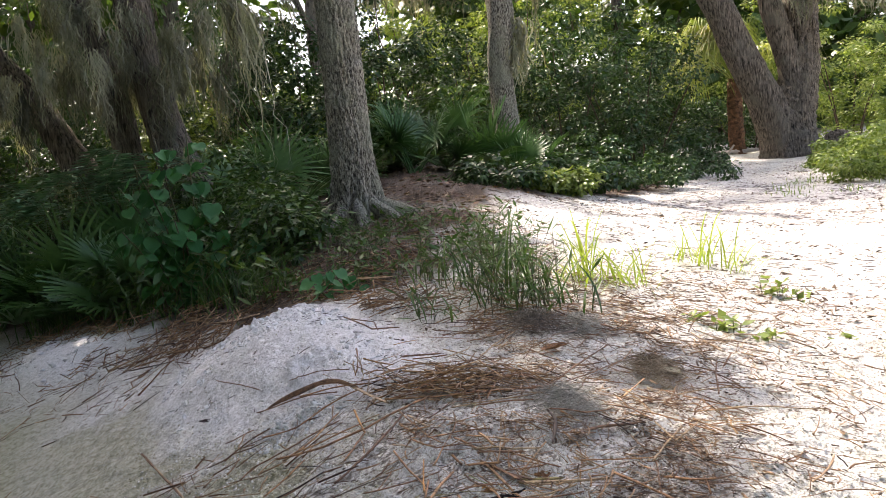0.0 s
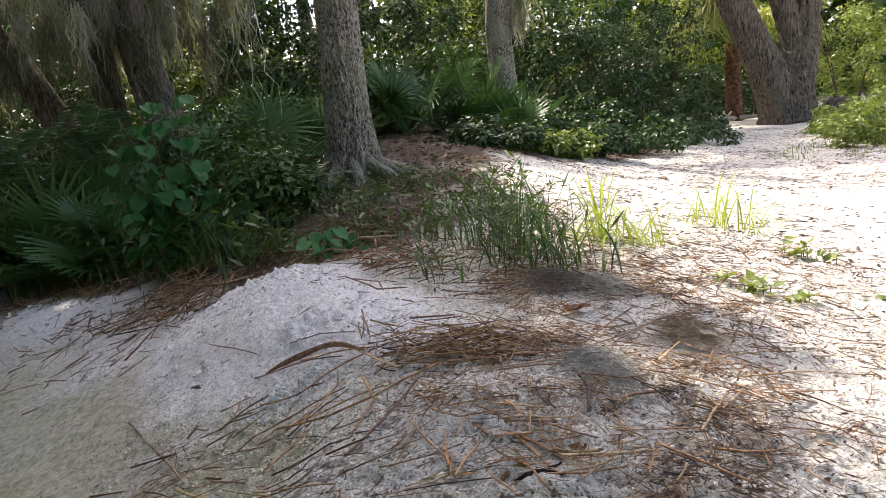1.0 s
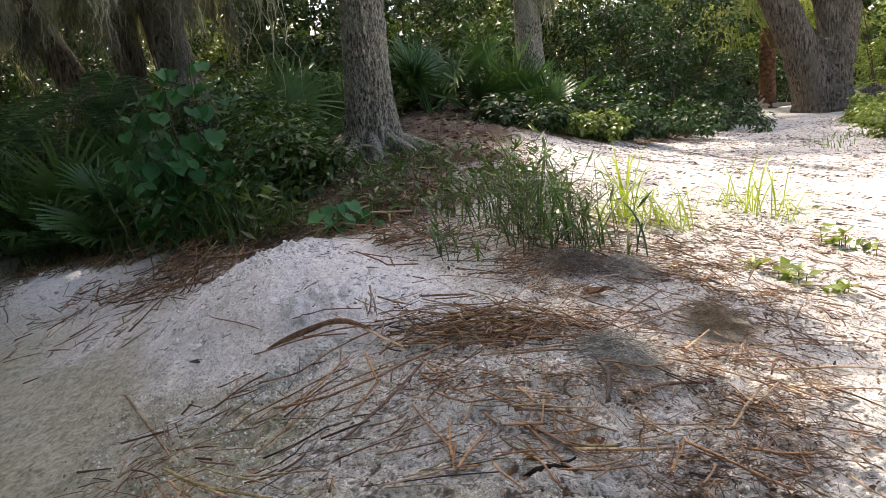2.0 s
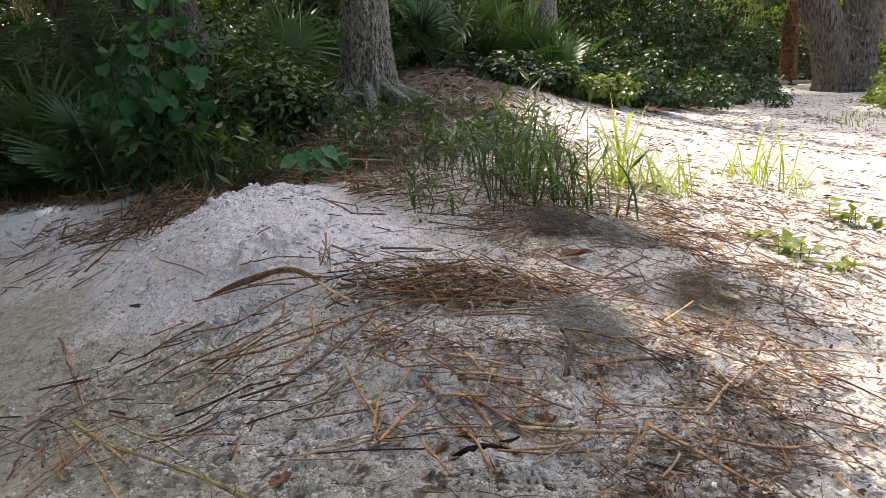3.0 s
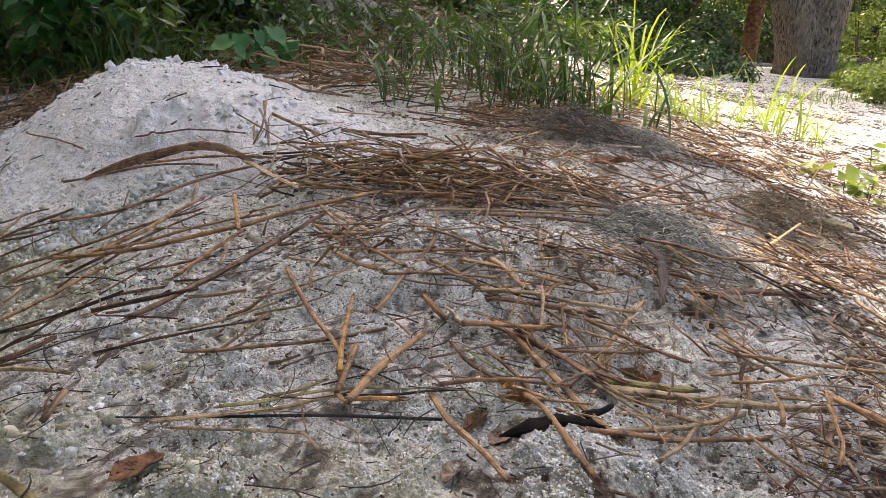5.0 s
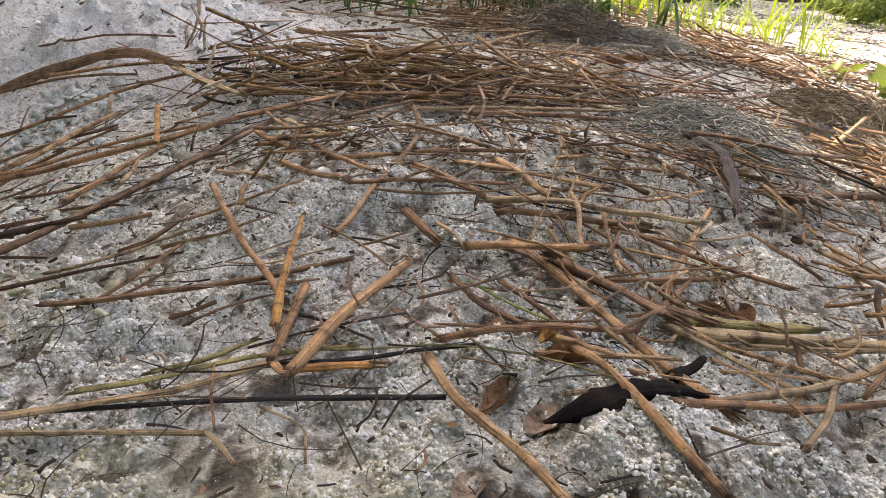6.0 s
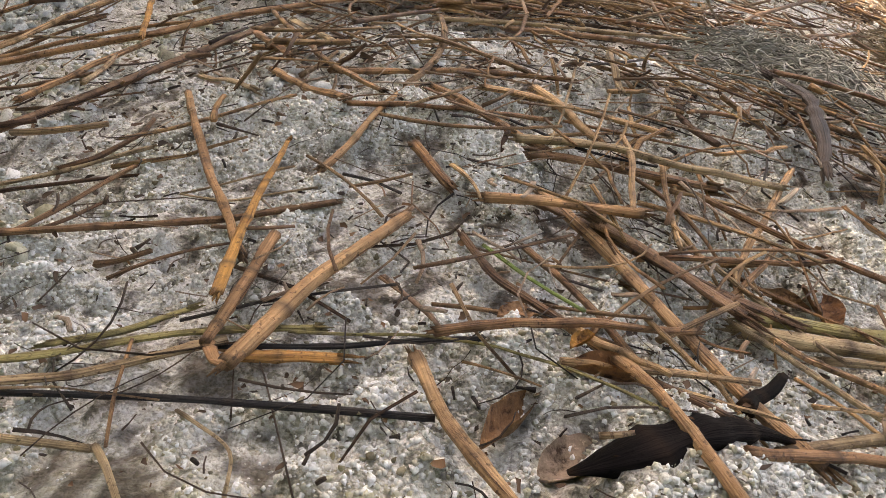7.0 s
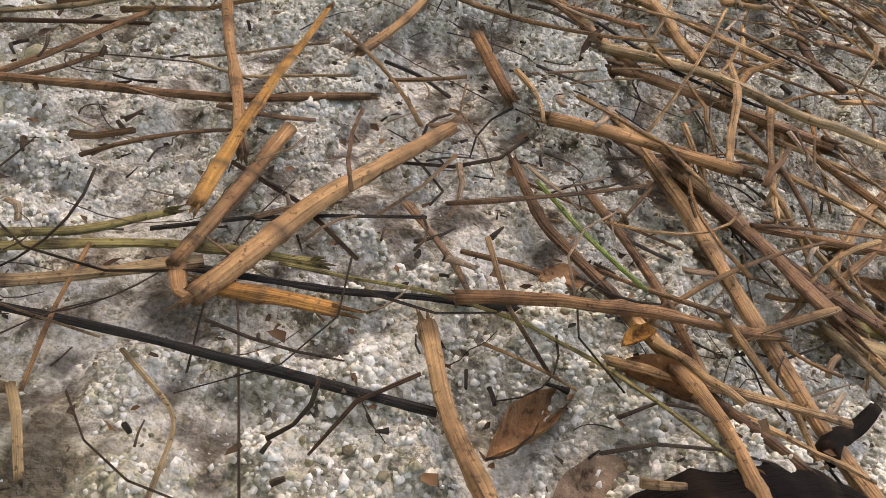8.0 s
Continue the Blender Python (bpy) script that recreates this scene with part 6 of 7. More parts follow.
stalk([(0.060, 0.140), (0.100, 0.112), (0.150, 0.085)], 0.0044, REED_DARK, "broken flattened reed with frayed fibres", 0.004, squash=0.45)
stalk([(0.034, 0.130), (0.065, 0.128), (0.097, 0.118)], 0.0038, REED, "short stout reed with a broken end", lifts=(0.007, 0.010, 0.016))
stalk([(0.052, 0.186), (0.095, 0.178), (0.135, 0.168), (0.186, 0.186)], 0.0032, REED_PALE, "long curved pale reed over others", lifts=(0.006, 0.012, 0.012, 0.003))
stalk([(0.058, 0.178), (0.095, 0.176), (0.147, 0.172)], 0.0058, REED_DARK, "crushed brown reed lying flat on sand", 0.003, squash=0.45)
stalk([(0.107, 0.202), (0.101, 0.160), (0.094, 0.120)], 0.0021, REED, "thin reed lying across others", lifts=(0.006, 0.016, 0.016))
stalk([(0.122, 0.184), (0.117, 0.150), (0.114, 0.112)], 0.0018, REED, "thin crooked reed across thicker ones", 0.012)
stalk([(0.168, 0.140), (0.146, 0.113), (0.126, 0.090)], 0.0020, REED, "thin jointed twig lying on sand", 0.006, joint=0.02)
stalk([(0.201, 0.212), (0.165, 0.155), (0.139, 0.114), (0.135, 0.089), (0.150, 0.068), (0.190, 0.045)], 0.0024, REED, "zigzag jointed reed lying on sand", 0.004, joint=0.022)
stalk([(0.139, 0.087), (0.165, 0.089), (0.208, 0.090)], 0.0052, REED_GREEN, "thick pale yellow-green reed on sand", 0.002, squash=0.75)
stalk([(0.160, 0.072), (0.245, 0.074)], 0.0028, REED_PALE, BR, 0.003)
stalk([(0.117, 0.010), (0.169, 0.031), (0.235, 0.061)], 0.0031, REED_PALE, "tan reed lying over dark wood", 0.006)
stalk([(0.060, 0.047), (0.078, 0.015), (0.089, -0.014), (0.102, -0.05)], 0.0032, REED, BR, 0.005)
stalk([(0.025, 0.112), (0.037, 0.082), (0.055, 0.063), (0.080, 0.030), (0.100, 0.012)], 0.0025, REED_DARK, "thin dark spotted reed on sand", 0.003)
stalk([(0.049, 0.104), (0.062, 0.086), (0.072, 0.066), (0.083, 0.034)], 0.0023, REED_DARK, "thin dark spotted reed on sand", 0.004)
stalk([(0.009, 0.026), (0.018, 0.005), (0.036, -0.024), (0.052, -0.056)], 0.0031, REED, "curved brown reed on crumbly sand", lifts=(0.007, 0.003, 0.002, 0.002))
stalk([(-0.19, 0.016), (-0.133, 0.012), (-0.066, 0.010), (0.016, 0.006)], 0.0011, BLACK_STEM, "long thin blackened stem on sand", 0.003, "black_stem", rag=False, taper=1.7)
stalk([(-0.062, 0.034), (-0.02, 0.037), (0.03, 0.044), (0.062, 0.050)], 0.0016, BLACK_STEM, "blackened stem under the reeds", 0.001, "black_stem", rag=False)
stalk([(-0.026, 0.151), (-0.012, 0.146), (0.000, 0.136)], 0.0012, BLACK_STEM, "short blackened twig on sand", 0.006, "black_stem", rag=False)
stalk([(-0.165, 0.006), (-0.087, 0.016), (-0.072, 0.023), (-0.048, 0.036)], 0.0034, REED_PALE, "flat pale straw strip on sand", 0.004, squash=0.35, rag=False, name="straw_strip")
stalk([(-0.126, 0.022), (-0.090, 0.030), (-0.062, 0.040), (-0.02, 0.044)], 0.0028, REED_GREEN, "yellow-green straw strip lying on sand", 0.003, squash=0.4, name="straw_strip")
stalk([(-0.10, 0.030), (-0.080, 0.038), (-0.062, 0.052)], 0.0024, REED_GREEN, "yellow-green straw strip lying on sand", 0.005, squash=0.4, name="straw_strip")
stalk([(-0.03, 0.040), (0.01, 0.041), (0.032, 0.036), (0.052, 0.026), (0.079, 0.005)], 0.0009, REED_GREEN, "thin grey-green stem arching over sand", 0.006, rag=False, name="thin_stem")
stalk([(0.033, 0.099), (0.051, 0.076), (0.066, 0.060)], 0.0012, REED_FRESH, "slender fresh green stem over sand", 0.010, rag=False, name="thin_stem")
stalk([(-0.150, 0.000), (-0.110, -0.006), (-0.070, -0.011)], 0.0019, REED_PALE, "broken tan straw lying on sand", 0.003)
stalk([(-0.070, -0.010), (-0.065, -0.016), (-0.056, -0.030)], 0.0015, REED_PALE, "broken tan straw lying on sand", 0.003)
stalk([(-0.054, 0.005), (-0.035, -0.009), (-0.033, -0.03)], 0.0008, REED_PALE, "thin bent pale straw on sand", 0.002, rag=False)
stalk([(-0.076, 0.034), (-0.072, 0.01), (-0.066, -0.012)], 0.0008, REED, "thin brown straw crossing others", 0.006, rag=False)
stalk([(0.050, -0.012), (0.070, -0.006), (0.090, 0.003), (0.108, 0.012), (0.122, 0.014)], 0.0085, ROTTEN, "thick dark rotten wood piece half buried", -0.002, "rotten_wood", squash=0.5, taper=0.8, rag=False, pointed=True)
stalk([(0.110, 0.024), (0.117, 0.034), (0.127, 0.042), (0.136, 0.053)], 0.0046, ROTTEN, "charred black stub of twig", 0.003, "charred_twig", taper=0.6, squash=0.9, rag=False)
stalk([(-0.148, 0.108), (-0.137, 0.14), (-0.124, 0.172)], 0.0018, REED_DARK, "dark thin stick half buried in sand", 0.001)
stalk([(-0.142, 0.108), (-0.132, 0.122), (-0.124, 0.137)], 0.0015, REED_DARK, "dark thin stick half buried in sand", 0.001)
stalk([(-0.120, 0.475), (-0.043, 0.262), (-0.014, 0.213)], 0.0026, REED, BR, 0.006)
stalk([(-0.036, 0.148), (-0.018, 0.190), (0.003, 0.240)], 0.0027, REED, "split tan reed with frayed end", 0.004)
stalk([(0.004, 0.180), (0.012, 0.160), (0.021, 0.142)], 0.0038, REED, "stubby brown reed lying on sand", 0.004)
stalk([(0.012, 0.242), (0.040, 0.207), (0.066, 0.180)], 0.0034, REED, BR, 0.004)
stalk([(0.066, 0.243), (0.093, 0.192)], 0.0038, REED, BR, 0.006)
stalk([(0.041, 0.199), (0.085, 0.179), (0.118, 0.175)], 0.0013, BLACK_STEM, "black thin stick among brown reeds", 0.012, "black_stem", rag=False)
stalk([(0.006, 0.213), (0.034, 0.193), (0.052, 0.187)], 0.0011, REED_DARK, "dark thin twig over reeds", 0.010)
stalk([(0.097, 0.295), (0.078, 0.215), (0.067, 0.182)], 0.0011, REED_PALE, "thin pale straw lying across reeds", 0.010)
stalk([(-0.37, 0.436), (-0.30, 0.448), (-0.190, 0.478)], 0.0030, REED, BR, 0.004)
stalk([(0.217, 0.466), (0.34, 0.63), (0.466, 0.79)], 0.0036, REED_DARK, "long dark stick leaning over fallen moss", lifts=(0.004, 0.018, 0.024), name="stick")
stalk([(-0.042, 0.262), (0.02, 0.262), (0.088, 0.258)], 0.0030, REED, BR, 0.005)
stalk([(-0.097, 0.440), (-0.050, 0.330)], 0.0050, REED_PALE, "broad flat chip of pale reed", 0.004, squash=0.35, name="reed_chip")
stalk([(0.122, 0.330), (0.112, 0.242)], 0.0032, REED_PALE, "broad flat chip of pale reed", 0.006, squash=0.4, name="reed_chip")
stalk([(-0.240, 0.545), (-0.200, 0.400)], 0.0036, REED_ORANGE, "yellow straw on dark stalks", 0.010, squash=0.5, name="straw_strip")
stalk([(-0.04, 0.512), (0.142, 0.508), (0.272, 0.507)], 0.0030, REED, "long tan reed on straw", 0.010)
stalk([(-0.044, 0.029), (-0.012, 0.029)], 0.0036, REED_ORANGE, "short orange-brown reed chip on sand", 0.002, squash=0.5, name="reed_chip")
stalk([(-0.090, 0.130), (-0.070, 0.142), (-0.048, 0.156)], 0.0009, REED_PALE, "hair-thin pale straw over other stalks", 0.009, rag=False)
stalk([(-0.090, 0.129), (-0.068, 0.122), (-0.034, 0.130)], 0.0009, REED_PALE, "hair-thin pale straw over other stalks", 0.010, rag=False)
def sheath(points, wide, mat, label):
    """A curved, channelled strip of palm sheath with torn edges."""
    line = curve(points, 34)
    ahead = np.gradient(line, axis=0)
    side = np.cross(ahead, (0, 0, 1.0))
    side /= np.linalg.norm(side, axis=1, keepdims=True)
    s, v = np.linspace(0, 1, 34)[:, None], np.linspace(-1, 1, 9)[None]
    w = wide * np.clip(1.15 * np.sin(np.pi * (0.06 + 0.9 * s)) ** 0.6, 0.1, 1) * (1 + 0.15 * grain(s * 14 + 0 * v, v + 0 * s, 1.0, 3))
    up = -0.5 * w * v**2 + 0.0012 * grain(s * 30 + 0 * v, v * 5 + 0 * s, 1.0, 4)
    V = line[:, None] + side[:, None] * (w * v)[..., None] * 0.6 + np.array([0, 0, 1.0]) * (up - w * v * 0.7)[..., None]
    V = np.concatenate([V.reshape(-1, 3), V.reshape(-1, 3) - np.array([0, 0.0008, 0.0012])])
    i, j = np.meshgrid(np.arange(33), np.arange(8), indexing="ij")
    b = i * 9 + j
    F = np.stack([b, b + 9, b + 10, b + 1], -1).reshape(-1, 4)
    U = np.stack([np.stack([(j + dj) / 8.0, (i + di) * 0.12], -1) for di, dj in ((0, 0), (1, 0), (1, 1), (0, 1))], -2).reshape(-1, 4, 2)
    F = np.concatenate([F, F[:, ::-1] + 34 * 9])
    single("palm_sheath", (V, F, np.concatenate([U, U[:, ::-1]])), mat, label, "palm sheath", "dry stalks")


sheath([(-0.505, 0.72, 0.006), (-0.459, 0.722, 0.028), (-0.420, 0.722, 0.042), (-0.372, 0.722, 0.056), (-0.329, 0.714, 0.066), (-0.286, 0.69, 0.066), (-0.235, 0.645, 0.056)], 0.0075, REED_DARK, "curved strip of brown palm sheath on the heap")
stalk([(-0.53, 0.70), (-0.46, 0.70), (-0.38, 0.69), (-0.30, 0.665)], 0.0030, REED_DARK, "thin brown stem under the palm sheath", 0.006)
stalk([(-0.44, 0.765), (-0.36, 0.77), (-0.27, 0.745)], 0.0024, REED_DARK, "thin brown stem on the sand heap", 0.008)
stalk([(-0.40, 0.68), (-0.31, 0.68), (-0.20, 0.655)], 0.0034, REED, "brown stem lying along the straw mat", 0.012)
stalk([(-0.256, 0.775), (-0.258, 0.755), (-0.250, 0.725)], 0.0030, REED_PALE, "pale split straw standing in the mat", lifts=(0.012, 0.012, 0.004), squash=0.4, name="straw_strip")
stalk([(-0.240, 0.775), (-0.235, 0.750), (-0.228, 0.715)], 0.0026, REED_GREEN, "frayed straw standing in the mat", lifts=(0.012, 0.012, 0.004), squash=0.5, name="straw_strip")
stalk([(-0.629, 0.33), (-0.480, 0.175), (-0.319, 0.033), (-0.169, -0.095)], 0.0046, REED_GREEN, "long yellow-green reed on damp sand", 0.006)
stalk([(-0.512, 0.412), (-0.491, 0.452), (-0.384, 0.485), (-0.282, 0.531)], 0.0030, REED_DARK, "long brown stem running into the straw mat", 0.005)
stalk([(-0.418, 0.419), (-0.301, 0.405), (-0.200, 0.429), (-0.053, 0.528)], 0.0044, REED, "long brown reed on the straw", 0.008)
stalk([(-0.426, 0.289), (-0.388, 0.335), (-0.348, 0.387)], 0.0032, REED, BR, 0.004)
stalk([(-0.424, 0.184), (-0.326, 0.127), (-0.259, 0.099)], 0.0030, REED_PALE, "straight mauve-brown reed on olive sand", 0.004)
stalk([(-0.366, 0.231), (-0.297, 0.271), (-0.245, 0.272)], 0.0028, REED_DARK, BR, 0.004)
stalk([(-0.608, 0.639), (-0.533, 0.650)], 0.0024, REED_DARK, "short dark stick at the foot of the heap", 0.003, name="stick")
stalk([(-0.599, 0.277), (-0.486, 0.133), (-0.369, -0.028)], 0.0036, REED, "orange-brown reed on damp sand", 0.006)
stalk([(-0.588, 0.286), (-0.488, 0.181), (-0.407, 0.079)], 0.0038, REED, "tan reed lying beside a long green reed", 0.008)
stalk([(-0.837, 0.696), (-0.696, 0.484), (-0.623, 0.366)], 0.0034, REED_PALE, "pale reed on damp sand", 0.004)
stalk([(-0.526, 0.282), (-0.383, 0.132), (-0.318, 0.061)], 0.0024, REED_GREEN, "thin yellow-green reed on damp sand", 0.008)
stalk([(-0.285, 0.326), (-0.212, 0.339)], 0.0024, REED_DARK, "dark short stem on pale sand", 0.003)
stalk([(0.260, 0.140), (0.326, 0.135), (0.408, 0.142)], 0.0026, REED, "straight brown reed on pale sand", 0.006)
stalk([(0.012, 0.412), (0.117, 0.433), (0.237, 0.470)], 0.0028, REED_PALE, "long pale reed lying on straw", 0.010)
stalk([(0.401, 0.127), (0.451, 0.207), (0.511, 0.294)], 0.0040, REED_PALE, "bleached reed half in sunlight", 0.008)
stalk([(0.402, 0.069), (0.449, 0.058), (0.503, 0.066)], 0.0038, REED, BR, 0.006)
stalk([(0.253, 0.169), (0.280, 0.132), (0.296, 0.111)], 0.0030, REED_PALE, "short tan reed on pale sand", 0.004)
stalk([(0.407, 0.129), (0.380, 0.004)], 0.0026, REED_DARK, BR, 0.006)
stalk([(0.458, 0.311), (0.475, 0.227), (0.569, 0.343)], 0.0030, REED_PALE, "sharply bent pale reed in sunlight", 0.006)
for px_, py_, a, l, r in ((0.150, 0.125, 0.25, 0.09, 0.0022), (0.165, 0.150, -0.5, 0.11, 0.0026), (0.150, 0.055, 2.3, 0.07, 0.0020), (0.175, 0.020, 0.9, 0.08, 0.0024), (0.140, 0.100, -0.9, 0.08, 0.0018), (0.02, 0.205, 0.1, 0.10, 0.0022), (-0.10, 0.215, 0.5, 0.09, 0.0016), (0.085, 0.225, -0.3, 0.10, 0.0028), (0.12, 0.150, 1.3, 0.06, 0.0012), (-0.155, 0.165, 0.45, 0.08, 0.0018)):
    stalk([(px_ - l / 2 * math.cos(a), py_ - l / 2 * math.sin(a)), (px_ + 0.003, py_ - 0.002), (px_ + l / 2 * math.cos(a), py_ + l / 2 * math.sin(a))], r, REED if l > 0.085 else REED_PALE, "dry broken reed crossing other stalks on sand", 0.006)
for k in range(13):
    rk = np.random.RandomState(980 + k)
    cx, cy, a, l = rk.normal(-0.56, 0.055), rk.normal(0.22, 0.07), rk.normal(-1.0, 0.55), rk.uniform(0.08, 0.2)
    stalk([(cx - l / 2 * math.cos(a), cy - l / 2 * math.sin(a)), (cx, cy), (cx + l / 2 * math.cos(a), cy + l / 2 * math.sin(a))], rk.uniform(0.0016, 0.0038), (REED, REED_DARK, REED_PALE, REED)[k % 4], "dry stalk in a heap of straw on damp sand", rk.uniform(0.003, 0.02))
stalk([(-0.49, 0.571), (-0.394, 0.558), (-0.327, 0.612), (-0.23, 0.66)], 0.0034, REED, "brown reed stalk running into the straw mat", 0.006)
stalk([(-0.403, 0.413), (-0.332, 0.477), (-0.285, 0.564)], 0.0042, REED, "tan reed stalk running into the straw mat", 0.006)
stalk([(-0.236, 0.288), (-0.201, 0.414)], 0.0034, REED, BR, 0.004)
stalk([(-0.247, 0.65), (-0.151, 0.525)], 0.0075, REED_PALE, "broad flat strip of split reed", 0.012, squash=0.3, name="reed_chip")
stalk([(-0.126, 0.288), (-0.084, 0.24)], 0.0042, REED_PALE, "flat strip of split reed on sand", 0.004, squash=0.35, name="reed_chip")
stalk([(-0.082, 0.282), (-0.031, 0.205)], 0.0034, REED, BR, 0.004)
stalk([(-0.116, 0.389), (-0.075, 0.299)], 0.0046, REED, "flat strip of split reed on sand", 0.006, squash=0.45, name="reed_chip")
stalk([(-0.121, 0.794), (-0.011, 0.805)], 0.0046, REED_DARK, "brown stick beside the heap", 0.004, name="stick")
stalk([(-0.172, 0.698), (-0.089, 0.731)], 0.0050, REED, "broken reed at the edge of the mat", 0.008, squash=0.6)
stalk([(-0.725, 0.995), (-0.63, 0.89), (-0.54, 0.80)], 0.0026, REED_DARK, "thin dark twig on the sand heap", 0.004, name="twig")
stalk([(-0.33, 1.20), (-0.27, 1.08), (-0.22, 1.0), (-0.14, 1.02)], 0.004, REED_DARK, "crooked root on the sand heap", 0.002, name="root")
stalk([(-0.30, 1.16), (-0.22, 1.09), (-0.20, 0.98)], 0.003, REED_DARK, "crooked root on the sand heap", 0.003, name="root")
stalk([(0.312, 0.092), (0.36, 0.03), (0.42, -0.045)], 0.0042, REED, "long thick reed lying slantwise on sand", 0.004)
stalk([(0.130, 0.080), (0.21, 0.078), (0.30, 0.072)], 0.0050, REED_PALE, "thick pale reed under others", 0.002)
stalk([(0.314, 0.100), (0.30, 0.06), (0.262, 0.0)], 0.0030, REED, BR, 0.006)
stalk([(0.10, 0.000), (0.17, 0.02), (0.24, 0.034)], 0.0030, REED, BR, 0.003)
stalk([(-0.93, 0.84), (-0.80, 0.64), (-0.67, 0.44)], 0.0045, REED_DARK, "brown stick on damp sand", 0.004, name="stick")
stalk([(0.27, 0.245), (0.33, 0.285), (0.43, 0.312)], 0.0070, REED_DARK, "weathered twisted piece of wood", 0.001, name="wood_piece", squash=0.6)
stalk([(0.226, 0.320), (0.234, 0.28), (0.226, 0.235), (0.216, 0.205)], 0.0062, BARK_SCRAP, "curled piece of bark with torn end", lifts=(0.016, 0.016, 0.010, 0.003), name="bark_strip", squash=0.35, pointed=True)
for k in range(40):
    rk = np.random.RandomState(950 + k)
    cx, cy, a, l = rk.uniform(-0.12, 0.8), rk.uniform(0.33, 1.0), rk.normal(0.15, 0.8), rk.uniform(0.09, 0.28)
    if heap(cx, cy) > 0.012:
        continue
    stalk([(cx - l / 2 * math.cos(a), cy - l / 2 * math.sin(a)), (cx + rk.normal(0, 0.012), cy + rk.normal(0, 0.012)), (cx + l / 2 * math.cos(a), cy + l / 2 * math.sin(a))], rk.uniform(0.0016, 0.0032), (REED, REED_DARK, REED_PALE, REED_DARK)[k % 4], "brown dry reed stalk among straw", rk.uniform(0.004, 0.02))


def dry_leaf(x, y, size, heading, seed, label, mat=DRY_LEAF, aspect=0.42, curl=0.5, lift=0.004, tilt=0.0):
    """A curled fallen leaf with a raised rim and a midrib."""
    rs = np.random.RandomState(seed)
    nu, nv = 15, 9
    u, v = np.meshgrid(np.linspace(0, 1, nu), np.linspace(-1, 1, nv), indexing="ij")
    half = aspect * size / 2 * np.sin(np.pi * np.clip(u, 0.0, 1)) ** 0.75
    lx = (u - 0.5) * size
    ly = v * half * (1 + 0.12 * np.sin(9 * u + seed))
    lz = curl * half * v**2 + 0.05 * size * curl * (2 * u - 1) ** 2 + 0.012 * size * np.sin(21 * u + 3 * v + seed) * np.abs(v) + tilt * ly + 0.03 * size * grain(u * 6 + seed, v * 3, 1.0, seed)
    c, s = math.cos(heading), math.sin(heading)
    X, Y = x + lx * c - ly * s, y + lx * s + ly * c
    Z = float(surface(x, y)) + lift + lz
    V = np.stack([X, Y, Z], -1).reshape(-1, 3)
    V = np.concatenate([V, V - np.array([0, 0, 0.0005])])
    i, j = np.meshgrid(np.arange(nu - 1), np.arange(nv - 1), indexing="ij")
    b = i * nv + j
    F = np.stack([b, b + nv, b + nv + 1, b + 1], -1).reshape(-1, 4)
    F = np.concatenate([F, F[:, ::-1] + nu * nv])
    single("dry_leaf", (V, F), mat, label, "leaf", "fallen leaves", at=(x, y, float(surface(x, y))))


PALE_LEAF = leaf_material("bleached leaf", [(0.55, 0.52, 0.46), (0.62, 0.58, 0.5)], 0.1, 0.5, False, 300.0)
ORANGE_SCRAP = leaf_material("rotted orange scrap", [(0.50, 0.25, 0.06), (0.45, 0.22, 0.06)], 0.1, 0.7, False, 300.0)
DARK_LEAF = leaf_material("dark leaf", [(0.03, 0.025, 0.022), (0.05, 0.035, 0.03)], 0.05, 0.6, False, 300.0)
GREY_LEAF = leaf_material("pinkish dry leaf", [(0.33, 0.25, 0.20), (0.38, 0.29, 0.24)], 0.1, 0.6, False, 300.0)
dry_leaf(0.583, 0.60, 0.065, -0.9, 1, "pale bleached curled leaf on moss", PALE_LEAF, 0.35, 0.9, 0.045)
dry_leaf(0.184, 0.120, 0.036, 1.4, 2, "orange-brown dry leaf lying on sand", DRY_LEAF, 0.5, 0.9, 0.006, 0.3)
dry_leaf(0.172, 0.130, 0.024, -0.6, 3, "orange-brown dry leaf lying on sand", DRY_LEAF, 0.45, 0.8, 0.004)
dry_leaf(0.038, 0.013, 0.032, 0.92, 4, "curled brown leaf dusted with sand", DRY_LEAF, 0.28, 1.8, 0.003)
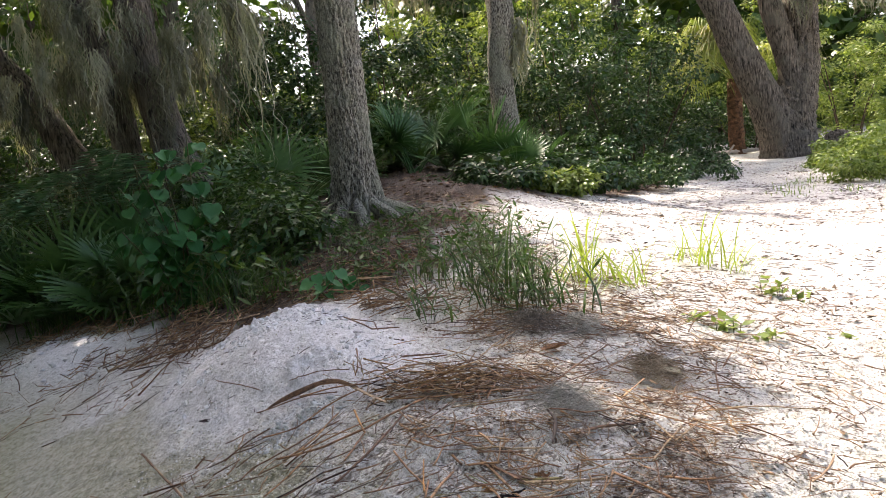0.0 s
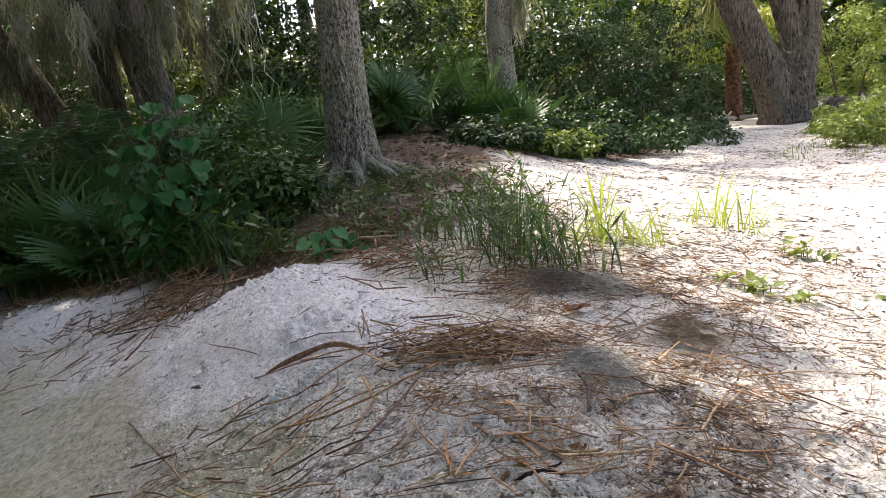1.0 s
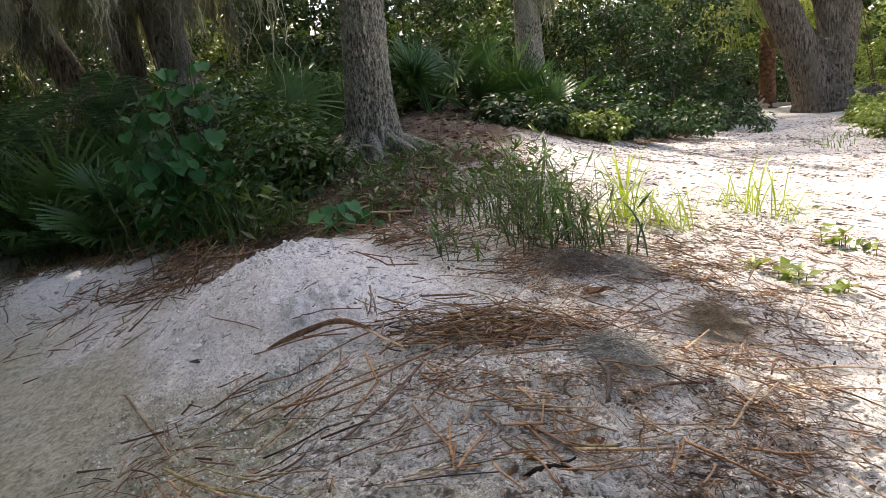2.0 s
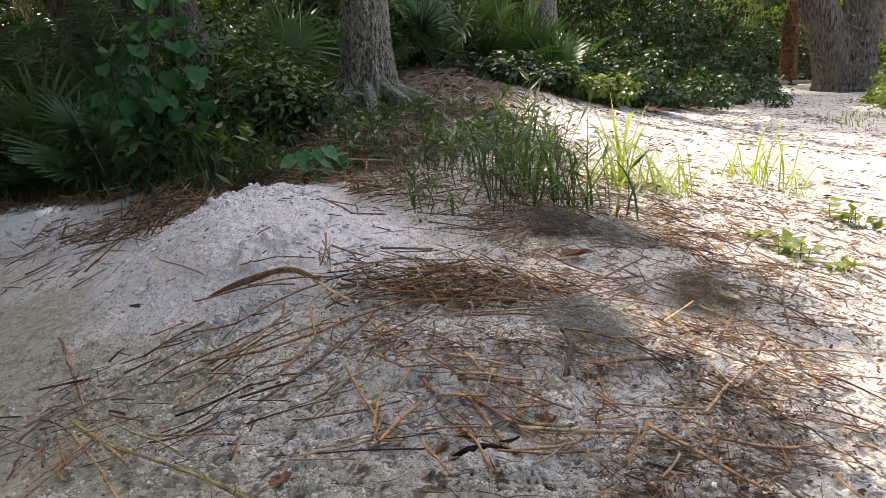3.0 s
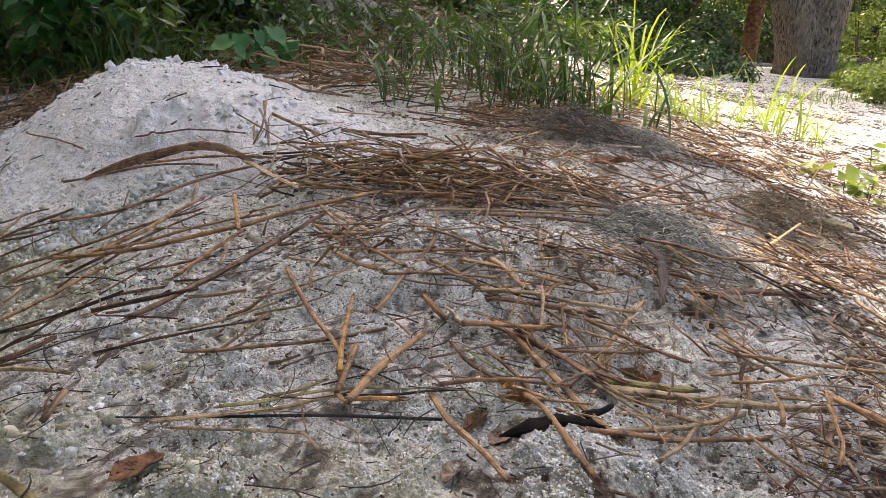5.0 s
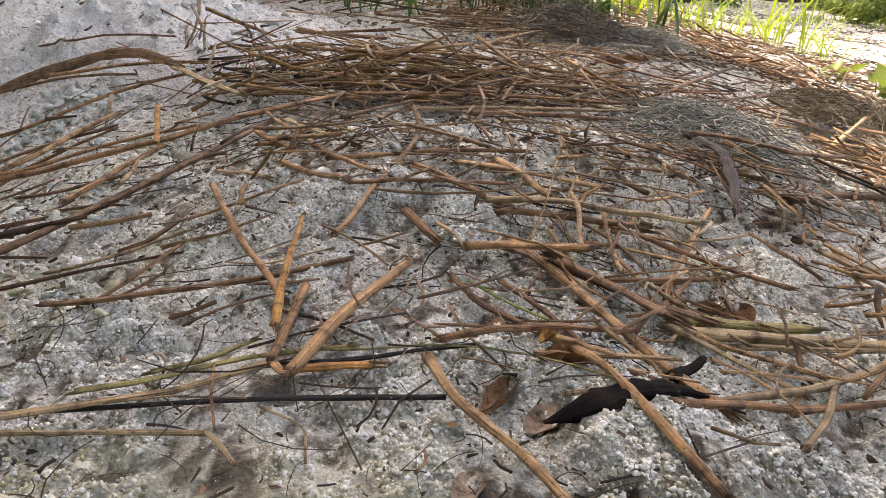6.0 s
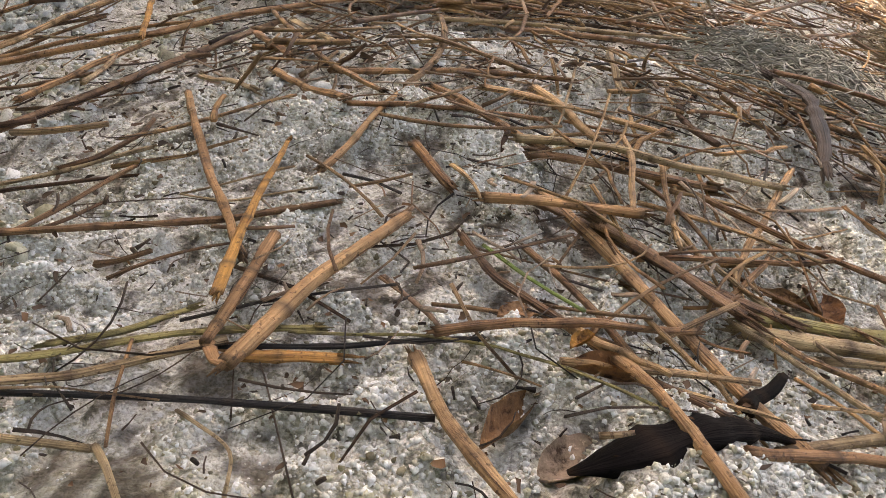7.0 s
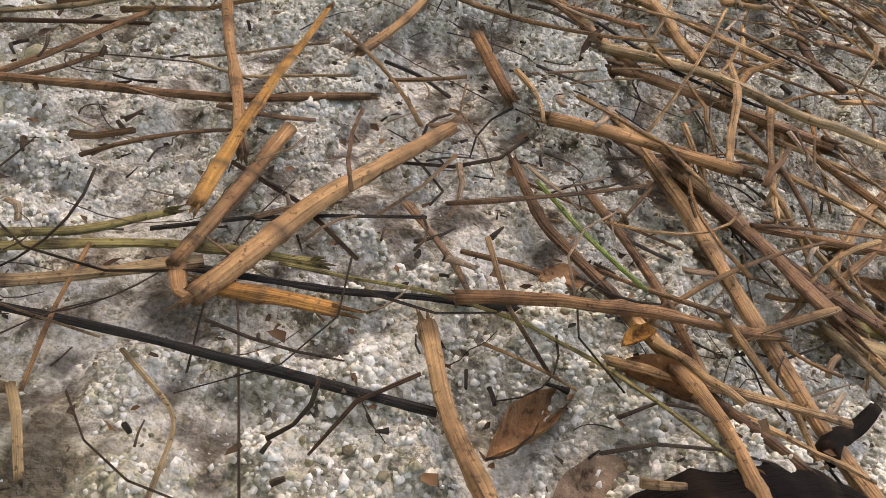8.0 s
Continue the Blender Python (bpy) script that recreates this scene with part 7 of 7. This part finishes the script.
dry_leaf(0.067, 0.026, 0.024, -0.25, 5, "curled brown leaf dusted with sand", DRY_LEAF, 0.34, 1.6, 0.005)
dry_leaf(0.060, 0.035, 0.012, 0.75, 6, "ragged orange scrap of rotted plant", ORANGE_SCRAP, 0.4, 1.2, 0.006)
dry_leaf(0.055, 0.002, 0.026, 0.6, 7, "pale brown leaf with a wavy rim", GREY_LEAF, 0.55, 0.7, 0.002)
dry_leaf(0.020, -0.038, 0.022, 1.2, 8, "pinkish dry leaf half buried in sand", GREY_LEAF, 0.5, 0.6, 0.001)
dry_leaf(-0.72, 0.83, 0.05, -0.2, 10, "small dark leaf on the sand heap", DARK_LEAF, 0.4, 0.5, 0.006)
dry_leaf(-0.417, 0.230, 0.055, -0.7, 11, "pinkish grey dry leaf on sand", GREY_LEAF, 0.35, 0.4, 0.005)
dry_leaf(-0.160, -0.032, 0.036, 0.9, 12, "brown dry leaf on damp sand", DRY_LEAF, 0.5, 0.4, 0.004)
dry_leaf(0.32, 0.82, 0.09, 0.3, 13, "broad tan dry leaf in straw", DRY_LEAF, 0.4, 0.6, 0.012)
dry_leaf(0.043, 0.060, 0.014, 0.3, 14, "small brown leaf scrap on sand", DRY_LEAF, 0.7, 0.4, 0.003)


dry_leaf(-0.185, 0.143, 0.011, 0.9, 15, "small pale grey leaf on crumbly sand", PALE_LEAF, 0.6, 0.4, 0.004)


def bleached_branch():
    z = float(ground_z(5.25, 12.2))
    ob = thing("bleached_branch", (5.2, 12.3, z), "bleached fallen branch lying at the foot of trees", "branch")
    part("stem", trunk_mesh([(4.95, 12.4, z + 0.05), (5.3, 12.2, z + 0.06), (5.75, 12.0, z + 0.06)], [0.035, 0.045, 0.03], 10, 16, 0.006, 0.15), DRIFT, ob)
    part("side_twig", trunk_mesh([(5.2, 12.2, z + 0.05), (5.17, 12.05, z + 0.10), (5.24, 12.0, z + 0.2)], [0.03, 0.024, 0.012], 8, 8, 0.004, 0.1), DRIFT, ob)


bleached_branch()
